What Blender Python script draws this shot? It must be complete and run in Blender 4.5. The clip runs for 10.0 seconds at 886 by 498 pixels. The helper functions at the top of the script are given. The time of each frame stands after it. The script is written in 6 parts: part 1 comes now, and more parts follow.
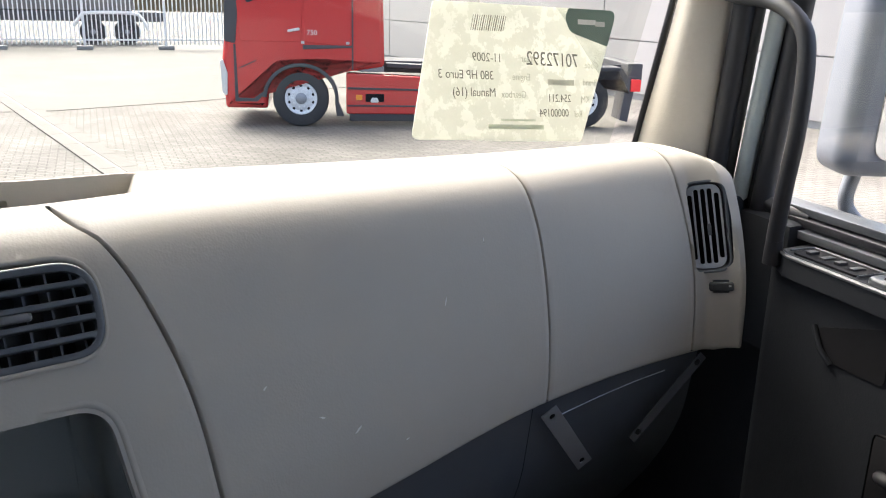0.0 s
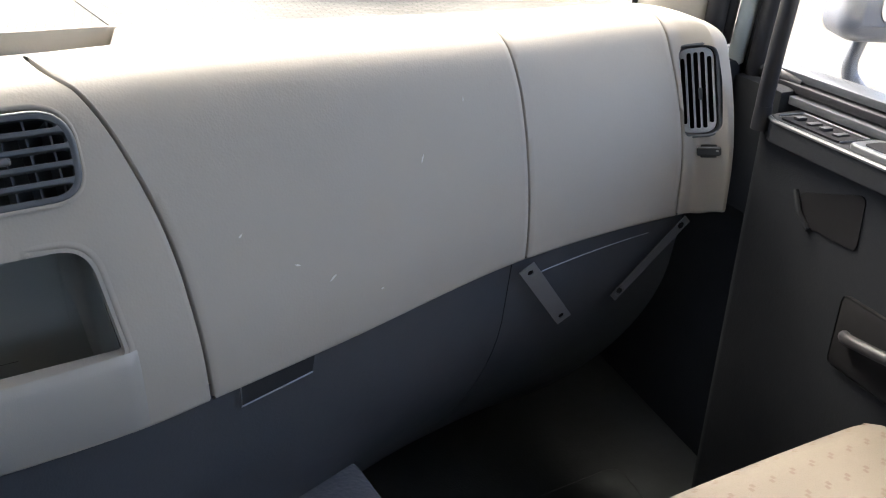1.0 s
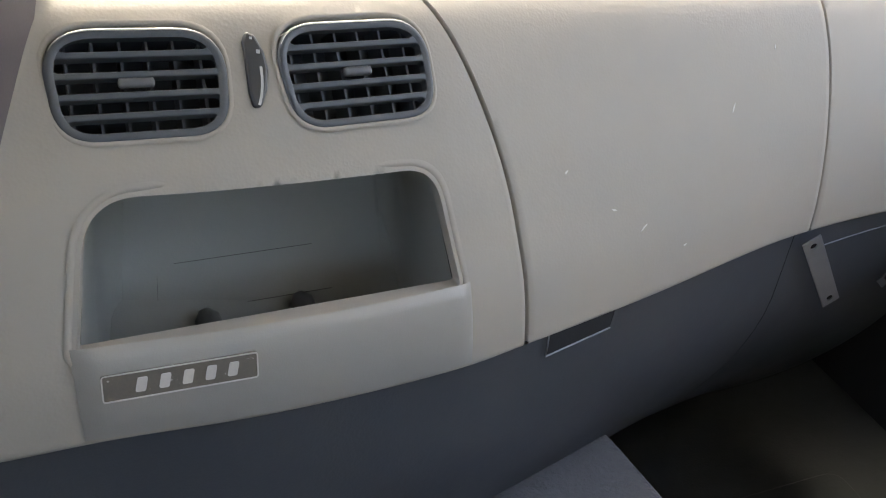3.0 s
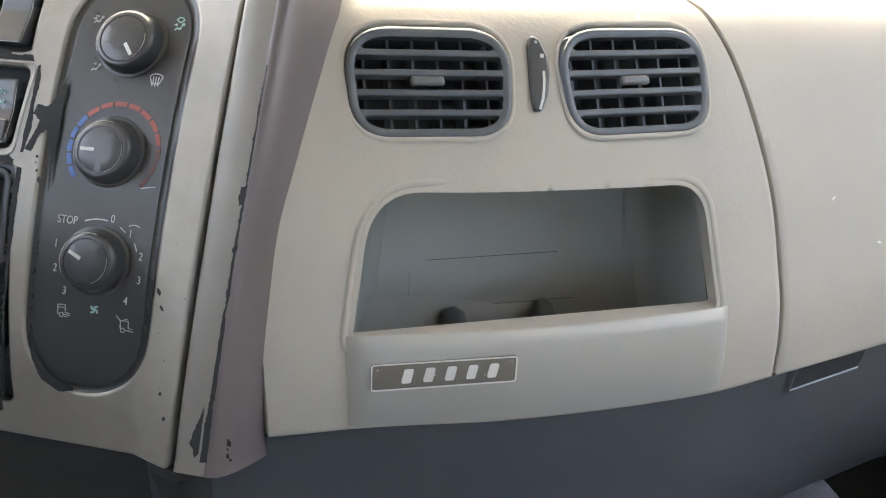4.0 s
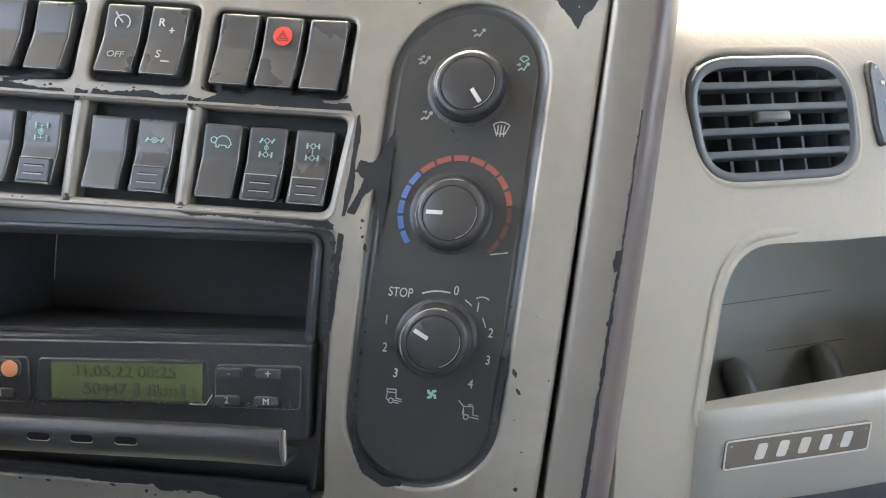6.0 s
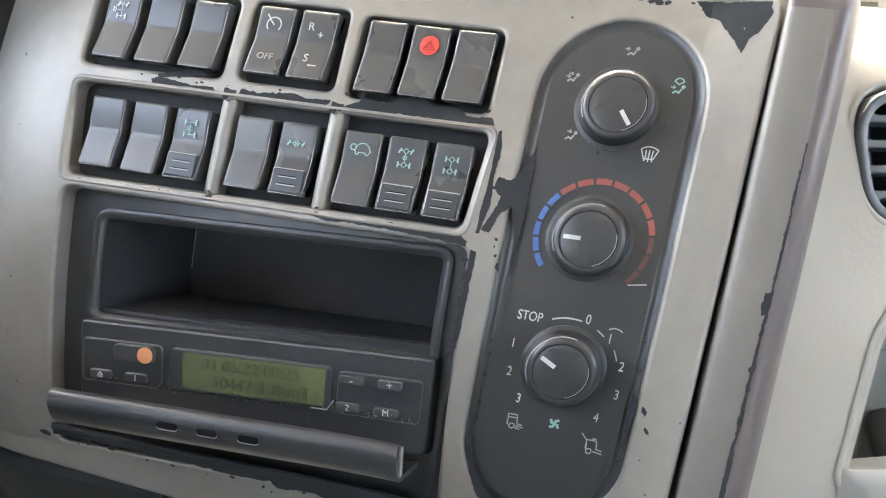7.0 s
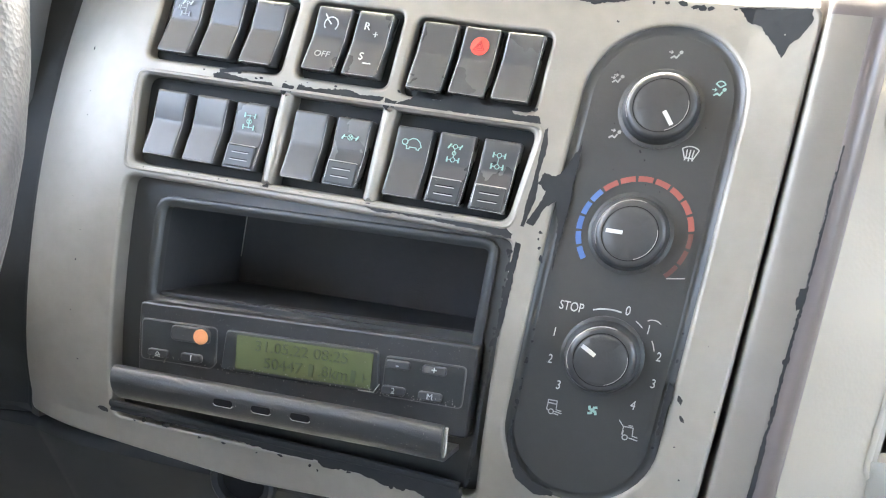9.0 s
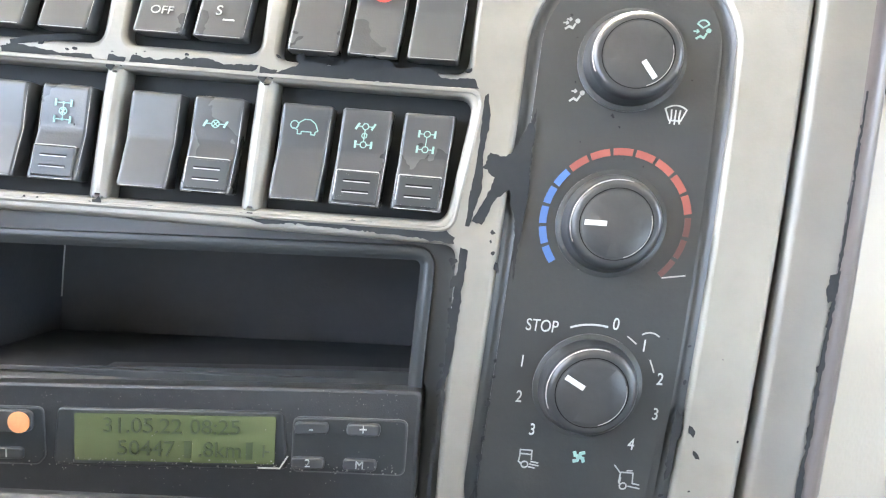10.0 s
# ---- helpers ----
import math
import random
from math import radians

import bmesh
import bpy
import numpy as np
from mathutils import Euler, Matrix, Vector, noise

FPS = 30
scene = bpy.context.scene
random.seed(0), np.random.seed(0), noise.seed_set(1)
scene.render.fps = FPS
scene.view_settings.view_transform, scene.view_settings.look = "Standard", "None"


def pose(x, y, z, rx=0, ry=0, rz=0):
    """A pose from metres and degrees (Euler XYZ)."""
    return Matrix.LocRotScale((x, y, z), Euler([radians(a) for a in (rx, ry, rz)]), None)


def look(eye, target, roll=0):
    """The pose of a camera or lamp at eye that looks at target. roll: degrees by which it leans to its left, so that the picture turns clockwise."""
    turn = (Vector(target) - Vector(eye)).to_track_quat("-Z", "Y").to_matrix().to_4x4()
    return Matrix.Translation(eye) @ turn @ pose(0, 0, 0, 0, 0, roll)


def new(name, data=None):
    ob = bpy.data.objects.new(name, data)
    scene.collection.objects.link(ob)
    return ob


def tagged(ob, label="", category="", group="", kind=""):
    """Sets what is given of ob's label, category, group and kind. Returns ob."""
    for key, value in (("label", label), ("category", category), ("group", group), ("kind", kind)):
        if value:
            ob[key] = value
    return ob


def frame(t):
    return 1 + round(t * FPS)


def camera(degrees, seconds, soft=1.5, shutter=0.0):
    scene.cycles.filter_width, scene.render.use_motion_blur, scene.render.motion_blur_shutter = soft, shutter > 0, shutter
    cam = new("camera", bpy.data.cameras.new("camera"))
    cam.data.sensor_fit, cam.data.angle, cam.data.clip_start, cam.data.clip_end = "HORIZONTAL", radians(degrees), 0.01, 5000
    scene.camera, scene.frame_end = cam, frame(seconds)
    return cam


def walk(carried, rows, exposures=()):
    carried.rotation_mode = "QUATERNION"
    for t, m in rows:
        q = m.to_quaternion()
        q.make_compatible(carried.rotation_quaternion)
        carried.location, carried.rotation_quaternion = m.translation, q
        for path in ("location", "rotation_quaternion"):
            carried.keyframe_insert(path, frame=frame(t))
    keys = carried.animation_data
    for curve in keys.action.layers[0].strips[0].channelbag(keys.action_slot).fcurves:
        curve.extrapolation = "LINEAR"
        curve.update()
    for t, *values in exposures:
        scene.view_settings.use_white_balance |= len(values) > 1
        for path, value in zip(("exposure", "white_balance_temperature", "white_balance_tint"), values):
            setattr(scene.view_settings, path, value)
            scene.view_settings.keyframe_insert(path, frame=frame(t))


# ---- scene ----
# ---- camera and path ----
cam = camera(54.06, 10.0, soft=1.1)
PATH = [
    (0, (-0.0079, 0.0483, 2.5000), (0.3507, 0.9376, 2.2160), 1.52),
    (0.3, (0.0250, 0.0106, 2.4984), (0.3622, 0.8966, 2.1800), 0.98),
    (0.5, (0.0319, 0.0139, 2.4921), (0.3745, 0.8814, 2.1313), 1.64),
    (0.7, (0.0369, 0.0059, 2.4955), (0.3713, 0.8592, 2.0954), 1.47),
    (1, (0.0256, 0.0034, 2.5002), (0.3443, 0.8502, 2.0743), 1.98),
    (1.5, (0.0337, -0.0021, 2.4926), (0.3270, 0.8473, 2.0538), 2.29),
    (2, (-0.0270, 0.0208, 2.4809), (0.2467, 0.8779, 2.0444), 2.18),
    (2.5, (-0.0917, 0.0566, 2.4507), (0.1607, 0.9187, 2.0112), 2.68),
    (2.7, (-0.1100, 0.0712, 2.4333), (0.1186, 0.9414, 1.9967), 2.41),
    (3.8, (-0.1774, 0.0863, 2.4356), (-0.1213, 0.9804, 1.9914), 2.45),
    (4, (-0.2010, 0.0931, 2.4275), (-0.1835, 0.9936, 1.9929), 2.18),
    (4.5, (-0.2775, 0.1332, 2.4287), (-0.2826, 1.0289, 1.9840), 1.48),
    (5, (-0.3526, 0.1521, 2.4332), (-0.3558, 1.0489, 1.9909), 0.98),
    (5.2, (-0.3772, 0.1573, 2.4297), (-0.3754, 1.0579, 1.9949), 0.94),
    (6.3, (-0.3940, 0.1742, 2.4265), (-0.3587, 1.0729, 1.9893), 0.59),
    (6.5, (-0.3942, 0.1806, 2.4260), (-0.3791, 1.0780, 1.9849), 1.10),
    (7, (-0.4004, 0.1827, 2.4333), (-0.5071, 1.0720, 1.9887), 1.06),
    (7.5, (-0.3780, 0.1151, 2.4653), (-0.5004, 1.0056, 2.0272), 0.82),
    (8, (-0.3682, 0.0956, 2.4587), (-0.4969, 0.9870, 2.0241), 1.31),
    (8.5, (-0.3634, 0.0942, 2.4580), (-0.4971, 0.9855, 2.0248), 1.73),
    (9, (-0.4090, 0.1614, 2.4367), (-0.5425, 1.0481, 1.9940), 1.56),
    (9.5, (-0.4433, 0.2237, 2.4202), (-0.4522, 1.1215, 1.9799), 2.01),
    (10, (-0.4619, 0.2626, 2.3934), (-0.3866, 1.1547, 1.9478), 2.19),
]
EXPOSURES = [(0.0, 3.0, 6430, 6), (0.5, 3.15, 6430, 6), (1.0, 3.6, 6600, 6), (2.0, 4.03, 7000, 6), (2.7, 4.13, 7200, 6), (3.8, 4.53, 7600, 5), (4.5, 5.18, 7500, 4), (5.2, 5.0, 7500, 4), (6.5, 5.15, 7300, 4), (7.0, 5.33, 7300, 4), (7.5, 4.65, 7250, 4), (8.0, 4.04, 7230, 5), (8.5, 4.72, 7230, 3), (9.0, 5.78, 7170, 3), (9.5, 5.5, 7220, 3), (10.0, 6.1, 7170, 2)]
walk(cam, [(t, look(eye, target, roll)) for t, eye, target, roll in PATH], EXPOSURES)

# ---- light: bright overcast sky ----
world = bpy.data.worlds.new("sky")
scene.world = world
world.use_nodes = True
wn = world.node_tree.nodes
sky = wn.new("ShaderNodeTexSky")
sky.sky_type = "NISHITA"
sky.sun_disc = False
sky.sun_elevation, sky.sun_rotation = radians(58), radians(351)
sky.air_density, sky.dust_density, sky.ozone_density = 0.6, 8.0, 1.0
world.node_tree.links.new(sky.outputs["Color"], wn["Background"].inputs["Color"])
wn["Background"].inputs["Strength"].default_value = 0.15
sun = new("sun", bpy.data.lights.new("sun", "SUN"))
sun.data.energy, sun.data.angle, sun.data.color = 0.5, radians(45), (1.0, 0.985, 0.96)
sun.matrix_world = look((-3.0, 19.0, 33.0), (0, 0, 2.2))
tagged(sun, kind="structure")


# ---- materials ----
def tint(c, k):
    return tuple(min(1.0, v * k) for v in c[:3]) + (1,)


def material(name, base, rough=0.5, metal=0.0, vary=0.08, scale=30.0, grain=0.0, grain_scale=600.0, wear=None, wear_amount=0.0, wear_scale=12.0, spec=0.5, coat=0.0, leather=0.0, rough_vary=0.1):
    """A surface with two scales of variation, fine relief and, where given, patches of wear in another colour."""
    m = bpy.data.materials.new(name)
    m.use_nodes = True
    nt = m.node_tree
    b = nt.nodes["Principled BSDF"]
    co = nt.nodes.new("ShaderNodeTexCoord").outputs["Object"]

    def noise_tex(s, detail=4.0, r=0.55):
        n = nt.nodes.new("ShaderNodeTexNoise")
        n.inputs["Scale"].default_value, n.inputs["Detail"].default_value, n.inputs["Roughness"].default_value = s, detail, r
        nt.links.new(co, n.inputs["Vector"])
        return n.outputs["Fac"]

    ramp = nt.nodes.new("ShaderNodeMix")
    ramp.data_type = "RGBA"
    ramp.inputs[6].default_value, ramp.inputs[7].default_value = tint(base, 1 - vary), tint(base, 1 + vary)
    mixf = nt.nodes.new("ShaderNodeMath")
    mixf.operation = "ADD"
    mixf.use_clamp = True
    nt.links.new(noise_tex(scale * 0.15), mixf.inputs[0])
    small = nt.nodes.new("ShaderNodeMath")
    small.operation = "MULTIPLY_ADD"
    small.inputs[1].default_value, small.inputs[2].default_value = 0.6, -0.3
    nt.links.new(noise_tex(scale * 4), small.inputs[0])
    nt.links.new(small.outputs[0], mixf.inputs[1])
    nt.links.new(mixf.outputs[0], ramp.inputs[0])
    col = ramp.outputs[2]
    if wear:
        th = nt.nodes.new("ShaderNodeMapRange")
        th.inputs[1].default_value, th.inputs[2].default_value = 1 - wear_amount - 0.02, 1 - wear_amount + 0.02
        nt.links.new(noise_tex(wear_scale, 6.0, 0.65), th.inputs[0])
        wm = nt.nodes.new("ShaderNodeMix")
        wm.data_type = "RGBA"
        wm.inputs[7].default_value = (*wear, 1)
        nt.links.new(th.outputs[0], wm.inputs[0])
        nt.links.new(col, wm.inputs[6])
        col = wm.outputs[2]
    nt.links.new(col, b.inputs["Base Color"])
    rr = nt.nodes.new("ShaderNodeMapRange")
    rr.inputs[3].default_value, rr.inputs[4].default_value = max(0.02, rough - rough_vary), min(1.0, rough + rough_vary)
    nt.links.new(noise_tex(scale * 0.7), rr.inputs[0])
    nt.links.new(rr.outputs[0], b.inputs["Roughness"])
    b.inputs["Metallic"].default_value = metal
    b.inputs["Specular IOR Level"].default_value = spec
    b.inputs["Coat Weight"].default_value = coat
    if grain or leather:
        bump = nt.nodes.new("ShaderNodeBump")
        bump.inputs["Distance"].default_value = 0.001
        if leather:
            vor = nt.nodes.new("ShaderNodeTexVoronoi")
            vor.inputs["Scale"].default_value = grain_scale
            warp = nt.nodes.new("ShaderNodeMix")
            warp.data_type = "VECTOR"
            warp.inputs[0].default_value = 0.0015
            nz = nt.nodes.new("ShaderNodeTexNoise")
            nz.inputs["Scale"].default_value = 90
            nt.links.new(co, nz.inputs["Vector"])
            nt.links.new(co, warp.inputs[4])
            nt.links.new(nz.outputs["Color"], warp.inputs[5])
            nt.links.new(warp.outputs[1], vor.inputs["Vector"])
            fac = vor.outputs["Distance"]
            soft = nt.nodes.new("ShaderNodeMath")
            soft.operation = "MULTIPLY_ADD"
            soft.inputs[1].default_value = 0.5
            nt.links.new(fac, soft.inputs[0])
            nt.links.new(noise_tex(140.0, 3.0), soft.inputs[2])
            nt.links.new(soft.outputs[0], bump.inputs["Height"])
            bump.inputs["Strength"].default_value = leather
        else:
            nt.links.new(noise_tex(grain_scale, 2.0), bump.inputs["Height"])
            bump.inputs["Strength"].default_value = grain
        nt.links.new(bump.outputs["Normal"], b.inputs["Normal"])
    return m


def clear_glass(name, amount=0.06, tone=(1, 1, 1)):
    m = bpy.data.materials.new(name)
    m.use_nodes = True
    nt = m.node_tree
    nt.nodes.remove(nt.nodes["Principled BSDF"])
    tr, gl, mx = nt.nodes.new("ShaderNodeBsdfTransparent"), nt.nodes.new("ShaderNodeBsdfGlossy"), nt.nodes.new("ShaderNodeMixShader")
    tr.inputs["Color"].default_value = (*tone, 1)
    gl.inputs["Roughness"].default_value = 0.02
    mx.inputs[0].default_value = amount
    nt.links.new(tr.outputs[0], mx.inputs[1])
    nt.links.new(gl.outputs[0], mx.inputs[2])
    nt.links.new(mx.outputs[0], nt.nodes["Material Output"].inputs["Surface"])
    return m


BEIGE = material("beige_dash_plastic", (0.318, 0.299, 0.263), 0.56, spec=0.3, vary=0.045, scale=6, leather=0.14, grain_scale=420, rough_vary=0.06)
BEIGE_LIP = material("beige_smooth_plastic", (0.275, 0.27, 0.25), 0.38, vary=0.03, scale=8, grain=0.12, grain_scale=900)
SEAM = material("seam_shadow_rubber", (0.05, 0.045, 0.04), 0.8)
PEG = material("dark_grey_peg_plastic", (0.085, 0.087, 0.085), 0.4, vary=0.08, scale=30, grain=0.1)
TRAY = material("greenish_grey_tray", (0.232, 0.240, 0.220), 0.5, vary=0.05, scale=10, grain=0.1)
TAUPE = material("taupe_soft_paint", (0.246, 0.233, 0.209), 0.46, metal=0.40, vary=0.2, scale=25, grain=0.06, wear=(0.012, 0.012, 0.014), wear_amount=0.24, wear_scale=70, rough_vary=0.03)
# The fascia's taupe, darkened to paint shade onto the side strip.
TAUPE_SHADED = material("taupe_paint_shaded", (0.190, 0.180, 0.162), 0.46, metal=0.4, vary=0.14, scale=18, grain=0.06)
MAUVE = material("mauve_grey_trim_paint", (0.096, 0.082, 0.081), 0.38, vary=0.06, scale=14, grain=0.08)
# Bared black; also paints the grip recess's shade and covers a lip highlight.
CHIP_AND_SHADE = material("black_bared_and_shade", (0.030, 0.032, 0.034), 0.7, vary=0.2, scale=60, spec=0.12)
BLACK = material("black_satin_plastic", (0.034, 0.037, 0.038), 0.34, vary=0.16, scale=22, grain=0.06, spec=0.5, rough_vary=0.01)
BLACK_DUSTY = material("dusty_black_plastic", (0.032, 0.034, 0.036), 0.32, vary=0.35, scale=60, grain=0.12, grain_scale=1500, wear=(0.12, 0.118, 0.11), wear_amount=0.30, wear_scale=420)
KNOB = material("satin_black_knob_plastic", (0.032, 0.034, 0.036), 0.32, spec=0.6, vary=0.25, scale=80, grain=0.05, wear=(0.10, 0.10, 0.098), wear_amount=0.22, wear_scale=500, rough_vary=0.06)
ROCKER = material("black_switch_plastic", (0.050, 0.052, 0.054), 0.28, spec=0.65, rough_vary=0.03, vary=0.06, scale=40, grain=0.05, grain_scale=1200)
SHINY = material("polished_switch_plastic", (0.050, 0.051, 0.052), 0.34, vary=0.2, scale=60, spec=0.8, coat=0.0, rough_vary=0.02)
# Pale tone for painted edge highlights, and for some rubbed or printed lines.
EDGE = material("pale_edge_and_glint", (0.42, 0.41, 0.39), 0.35)
SLAT = material("light_grey_slat_edge", (0.38, 0.40, 0.43), 0.4)
KEY = material("dark_grey_key", (0.050, 0.052, 0.054), 0.35)
VENT = material("anthracite_vent_plastic", (0.072, 0.082, 0.092), 0.42, spec=0.4, vary=0.1, scale=30, grain=0.1)
# Steel darkened in its colour for the bracket that hangs in shade.
SHADED_STEEL = material("steel_toned_for_shade", (0.06, 0.063, 0.07), 0.5, metal=0.4, vary=0.15, scale=80, grain=0.1)
# Flat pieces of this paint the shade inside shallow recesses and holes.
DARKHOLE = material("deep_black", (0.006, 0.006, 0.007), 0.8, spec=0.2)
DUCT = material("grey_duct_plastic", (0.055, 0.062, 0.069), 0.7, vary=0.2, scale=60, spec=0.3)
# Black lifted in its base colour to imitate haze over the slot.
SLOT = material("lifted_black_slot_plastic", (0.042, 0.045, 0.049), 0.6, vary=0.25, scale=50, grain=0.1, spec=0.4)
SILVER = material("pale_silver_plastic", (0.62, 0.62, 0.6), 0.35, metal=0.2)
STEEL = material("brushed_grey_steel", (0.26, 0.275, 0.30), 0.45, metal=0.5, vary=0.1, scale=80, grain=0.1)
LOWER = material("dark_blue_grey_plastic", (0.042, 0.049, 0.058), 0.55, vary=0.08, scale=12, leather=0.2, grain_scale=500)
FLOOR = material("black_rubber_floor", (0.044, 0.048, 0.047), 0.6, vary=0.3, scale=10, grain=0.3, grain_scale=200)
CARPET = material("grey_pebbled_vinyl", (0.10, 0.108, 0.122), 0.5, vary=0.25, scale=60, leather=1.6, grain_scale=170)
WHITE_INK = material("white_print", (0.46, 0.48, 0.47), 0.5)
FAINT_INK = material("faded_white_print", (0.34, 0.355, 0.35), 0.5)
GREEN_INK = material("pale_green_print", (0.27, 0.46, 0.42), 0.5)
RED_INK = material("dull_red_print", (0.25, 0.065, 0.05), 0.5)
FADED_RED = material("faded_red_print", (0.11, 0.045, 0.04), 0.5)
BLUE_INK = material("dull_blue_print", (0.055, 0.13, 0.34), 0.5)
HAZARD = material("red_translucent_disc", (0.75, 0.07, 0.05), 0.35)
ORANGE = material("orange_sticker", (0.62, 0.26, 0.12), 0.6, vary=0.2, scale=300)
LCD = material("olive_green_display", (0.102, 0.120, 0.060), 0.2, vary=0.1, scale=60)
LCD_INK = material("dark_display_segments", (0.040, 0.054, 0.022), 0.4)
BADGE = material("worn_brown_badge", (0.13, 0.117, 0.098), 0.4, vary=0.25, scale=120, wear=(0.40, 0.38, 0.35), wear_amount=0.34, wear_scale=160)
BADGE_INK = material("worn_white_enamel", (0.52, 0.51, 0.48), 0.4, vary=0.15, scale=200)
DOOR = material("charcoal_door_plastic", (0.014, 0.0155, 0.018), 0.6, spec=0.18, vary=0.15, scale=16, leather=0.25, grain_scale=450)
LOWER_BLACK = material("matt_black_plastic", (0.022, 0.024, 0.025), 0.6, spec=0.2, vary=0.12, scale=20, grain=0.1)
DOOR_TOP = material("grey_door_rail_plastic", (0.075, 0.079, 0.083), 0.35, vary=0.1, scale=20)
MIRROR_SHELL = material("blue_grey_mirror_shell", (0.17, 0.185, 0.215), 0.35, vary=0.08, scale=12)
RUBBER = material("black_rubber_seal", (0.015, 0.015, 0.017), 0.5, grain=0.1)
FRAME_GREY = material("grey_green_door_frame_paint", (0.33, 0.37, 0.36), 0.35)
PILLAR = material("beige_pillar_trim", (0.42, 0.39, 0.33), 0.5, leather=0.2, grain_scale=500)
FABRIC = material("beige_seat_fabric", (0.155, 0.135, 0.110), 0.9, vary=0.06, scale=20, grain=0.7, grain_scale=900)
FABRIC_DOT = material("tan_woven_dot", (0.135, 0.108, 0.082), 0.9, grain=0.6, grain_scale=900)
SCUFF = material("pale_scuff", (0.52, 0.51, 0.48), 0.6, vary=0.2, scale=300)
DUST = material("pale_dust", (0.24, 0.235, 0.215), 0.95)
CLOTH = material("light_grey_trim_cloth", (0.68, 0.68, 0.67), 0.9, grain=0.3, grain_scale=500)
DARK_CLOTH = material("dark_grey_wall_cloth", (0.05, 0.05, 0.052), 0.9, grain=0.3, grain_scale=500)
HEADLINER = material("pale_grey_headliner", (0.76, 0.755, 0.73), 0.8, grain=0.3, grain_scale=500)
RUBBER_RIM = material("grey_wheel_foam", (0.055, 0.057, 0.062), 0.42, leather=0.3, grain_scale=600)


def card_stock(name, base, mix=0.5, vary=0.04, scale=80, mottle=None):
    """Thin stock that lets part of the daylight behind it through."""
    m = material(name, base, 0.6, vary=vary, scale=scale, wear=mottle, wear_amount=0.48, wear_scale=38)
    nt = m.node_tree
    tl, mx = nt.nodes.new("ShaderNodeBsdfTranslucent"), nt.nodes.new("ShaderNodeMixShader")
    nt.links.new(nt.nodes["Principled BSDF"].inputs["Base Color"].links[0].from_socket, tl.inputs["Color"])
    mx.inputs[0].default_value = mix
    nt.links.new(nt.nodes["Principled BSDF"].outputs[0], mx.inputs[1])
    nt.links.new(tl.outputs[0], mx.inputs[2])
    nt.links.new(mx.outputs[0], nt.nodes["Material Output"].inputs["Surface"])
    return m


PAPER = card_stock("cream_sign_card", (0.66, 0.66, 0.58), 0.5, 0.05, 60, (0.73, 0.73, 0.655))
FAINT_GREEN = card_stock("faint_green_print", (0.56, 0.60, 0.49), 0.5)
SIGN_GREEN = card_stock("dark_green_print", (0.13, 0.20, 0.145), 0.5)
SIGN_INK = card_stock("grey_print_through", (0.27, 0.27, 0.23), 0.5)
SIGN_FAINT = card_stock("faint_print_through", (0.53, 0.53, 0.45), 0.5)
GLASS = clear_glass("clear_pane", 0.05)


# ---- small helpers for meshes ----
SHAPE = None   # where set, it bends each new mesh (the console's face is curved)


def part(name, bm, mat, parent=None, label="", smooth=True, m=None):
    """Links a bmesh as one mesh object, under a thing or part where given; its points are in world metres, or in m's space."""
    me = bpy.data.meshes.new(name)
    if m is not None:
        bm.transform(m)
    if SHAPE:
        SHAPE(bm)
    bm.normal_update()
    if smooth:
        for f in bm.faces:
            f.smooth = True
        for e in bm.edges:
            if len(e.link_faces) != 2 or e.calc_face_angle(0) > radians(42):
                e.smooth = False
    bm.to_mesh(me)
    bm.free()
    for mm in (mat if isinstance(mat, (list, tuple)) else [mat]):
        me.materials.append(mm)
    ob = new(name, me)
    if parent:
        ob.parent = parent
        ob.matrix_parent_inverse = world_of(parent).inverted()
    if label:
        ob["label"] = label
    return ob


def world_of(ob):
    return (world_of(ob.parent) @ ob.matrix_parent_inverse @ ob.matrix_basis) if ob.parent else ob.matrix_basis.copy()


def thing(name, at, label, category, group="", kind=""):
    ob = new(name)
    ob.empty_display_size = 0.02
    ob.matrix_basis = Matrix.Translation(at)
    return tagged(ob, label, category, group, kind)


def box(x0, x1, y0, y1, z0, z1, bevel=0.0, seg=2):
    bm = bmesh.new()
    bmesh.ops.create_cube(bm, size=1.0, matrix=Matrix.LocRotScale(((x0 + x1) / 2, (y0 + y1) / 2, (z0 + z1) / 2), None, (abs(x1 - x0), abs(y1 - y0), abs(z1 - z0))))
    if bevel:
        bmesh.ops.bevel(bm, geom=list(bm.edges), offset=bevel, segments=seg, affect="EDGES", profile=0.6)
    return bm


def rounded(points, r, n=6):
    """A polygon's corners rounded by r (one radius, or one a corner), as a list of 2D points."""
    out, k = [], len(points)
    for i, p in enumerate(points):
        rr = r[i] if isinstance(r, (list, tuple)) else r
        p, a, b = Vector(p), Vector(points[i - 1]), Vector(points[(i + 1) % k])
        da, db = (a - p).normalized(), (b - p).normalized()
        half = max(0.05, da.angle(db) / 2)
        t = min(rr / math.tan(half), 0.49 * (a - p).length, 0.49 * (b - p).length)
        s, e = p + da * t, p + db * t
        for j in range(n + 1):
            f = j / n
            out.append((s * (1 - f) + p * f) * (1 - f) + (p * (1 - f) + e * f) * f)
    return out


def offset(loop, d):
    """The closed 2D loop (counter-clockwise) moved outwards by d."""
    out, k = [], len(loop)
    for i in range(k):
        a, b = Vector(loop[i - 1]), Vector(loop[(i + 1) % k])
        t = (b - a)
        t = t.normalized() if t.length > 1e-9 else Vector((1, 0))
        out.append(Vector(loop[i]) + Vector((t.y, -t.x)) * d)
    return out


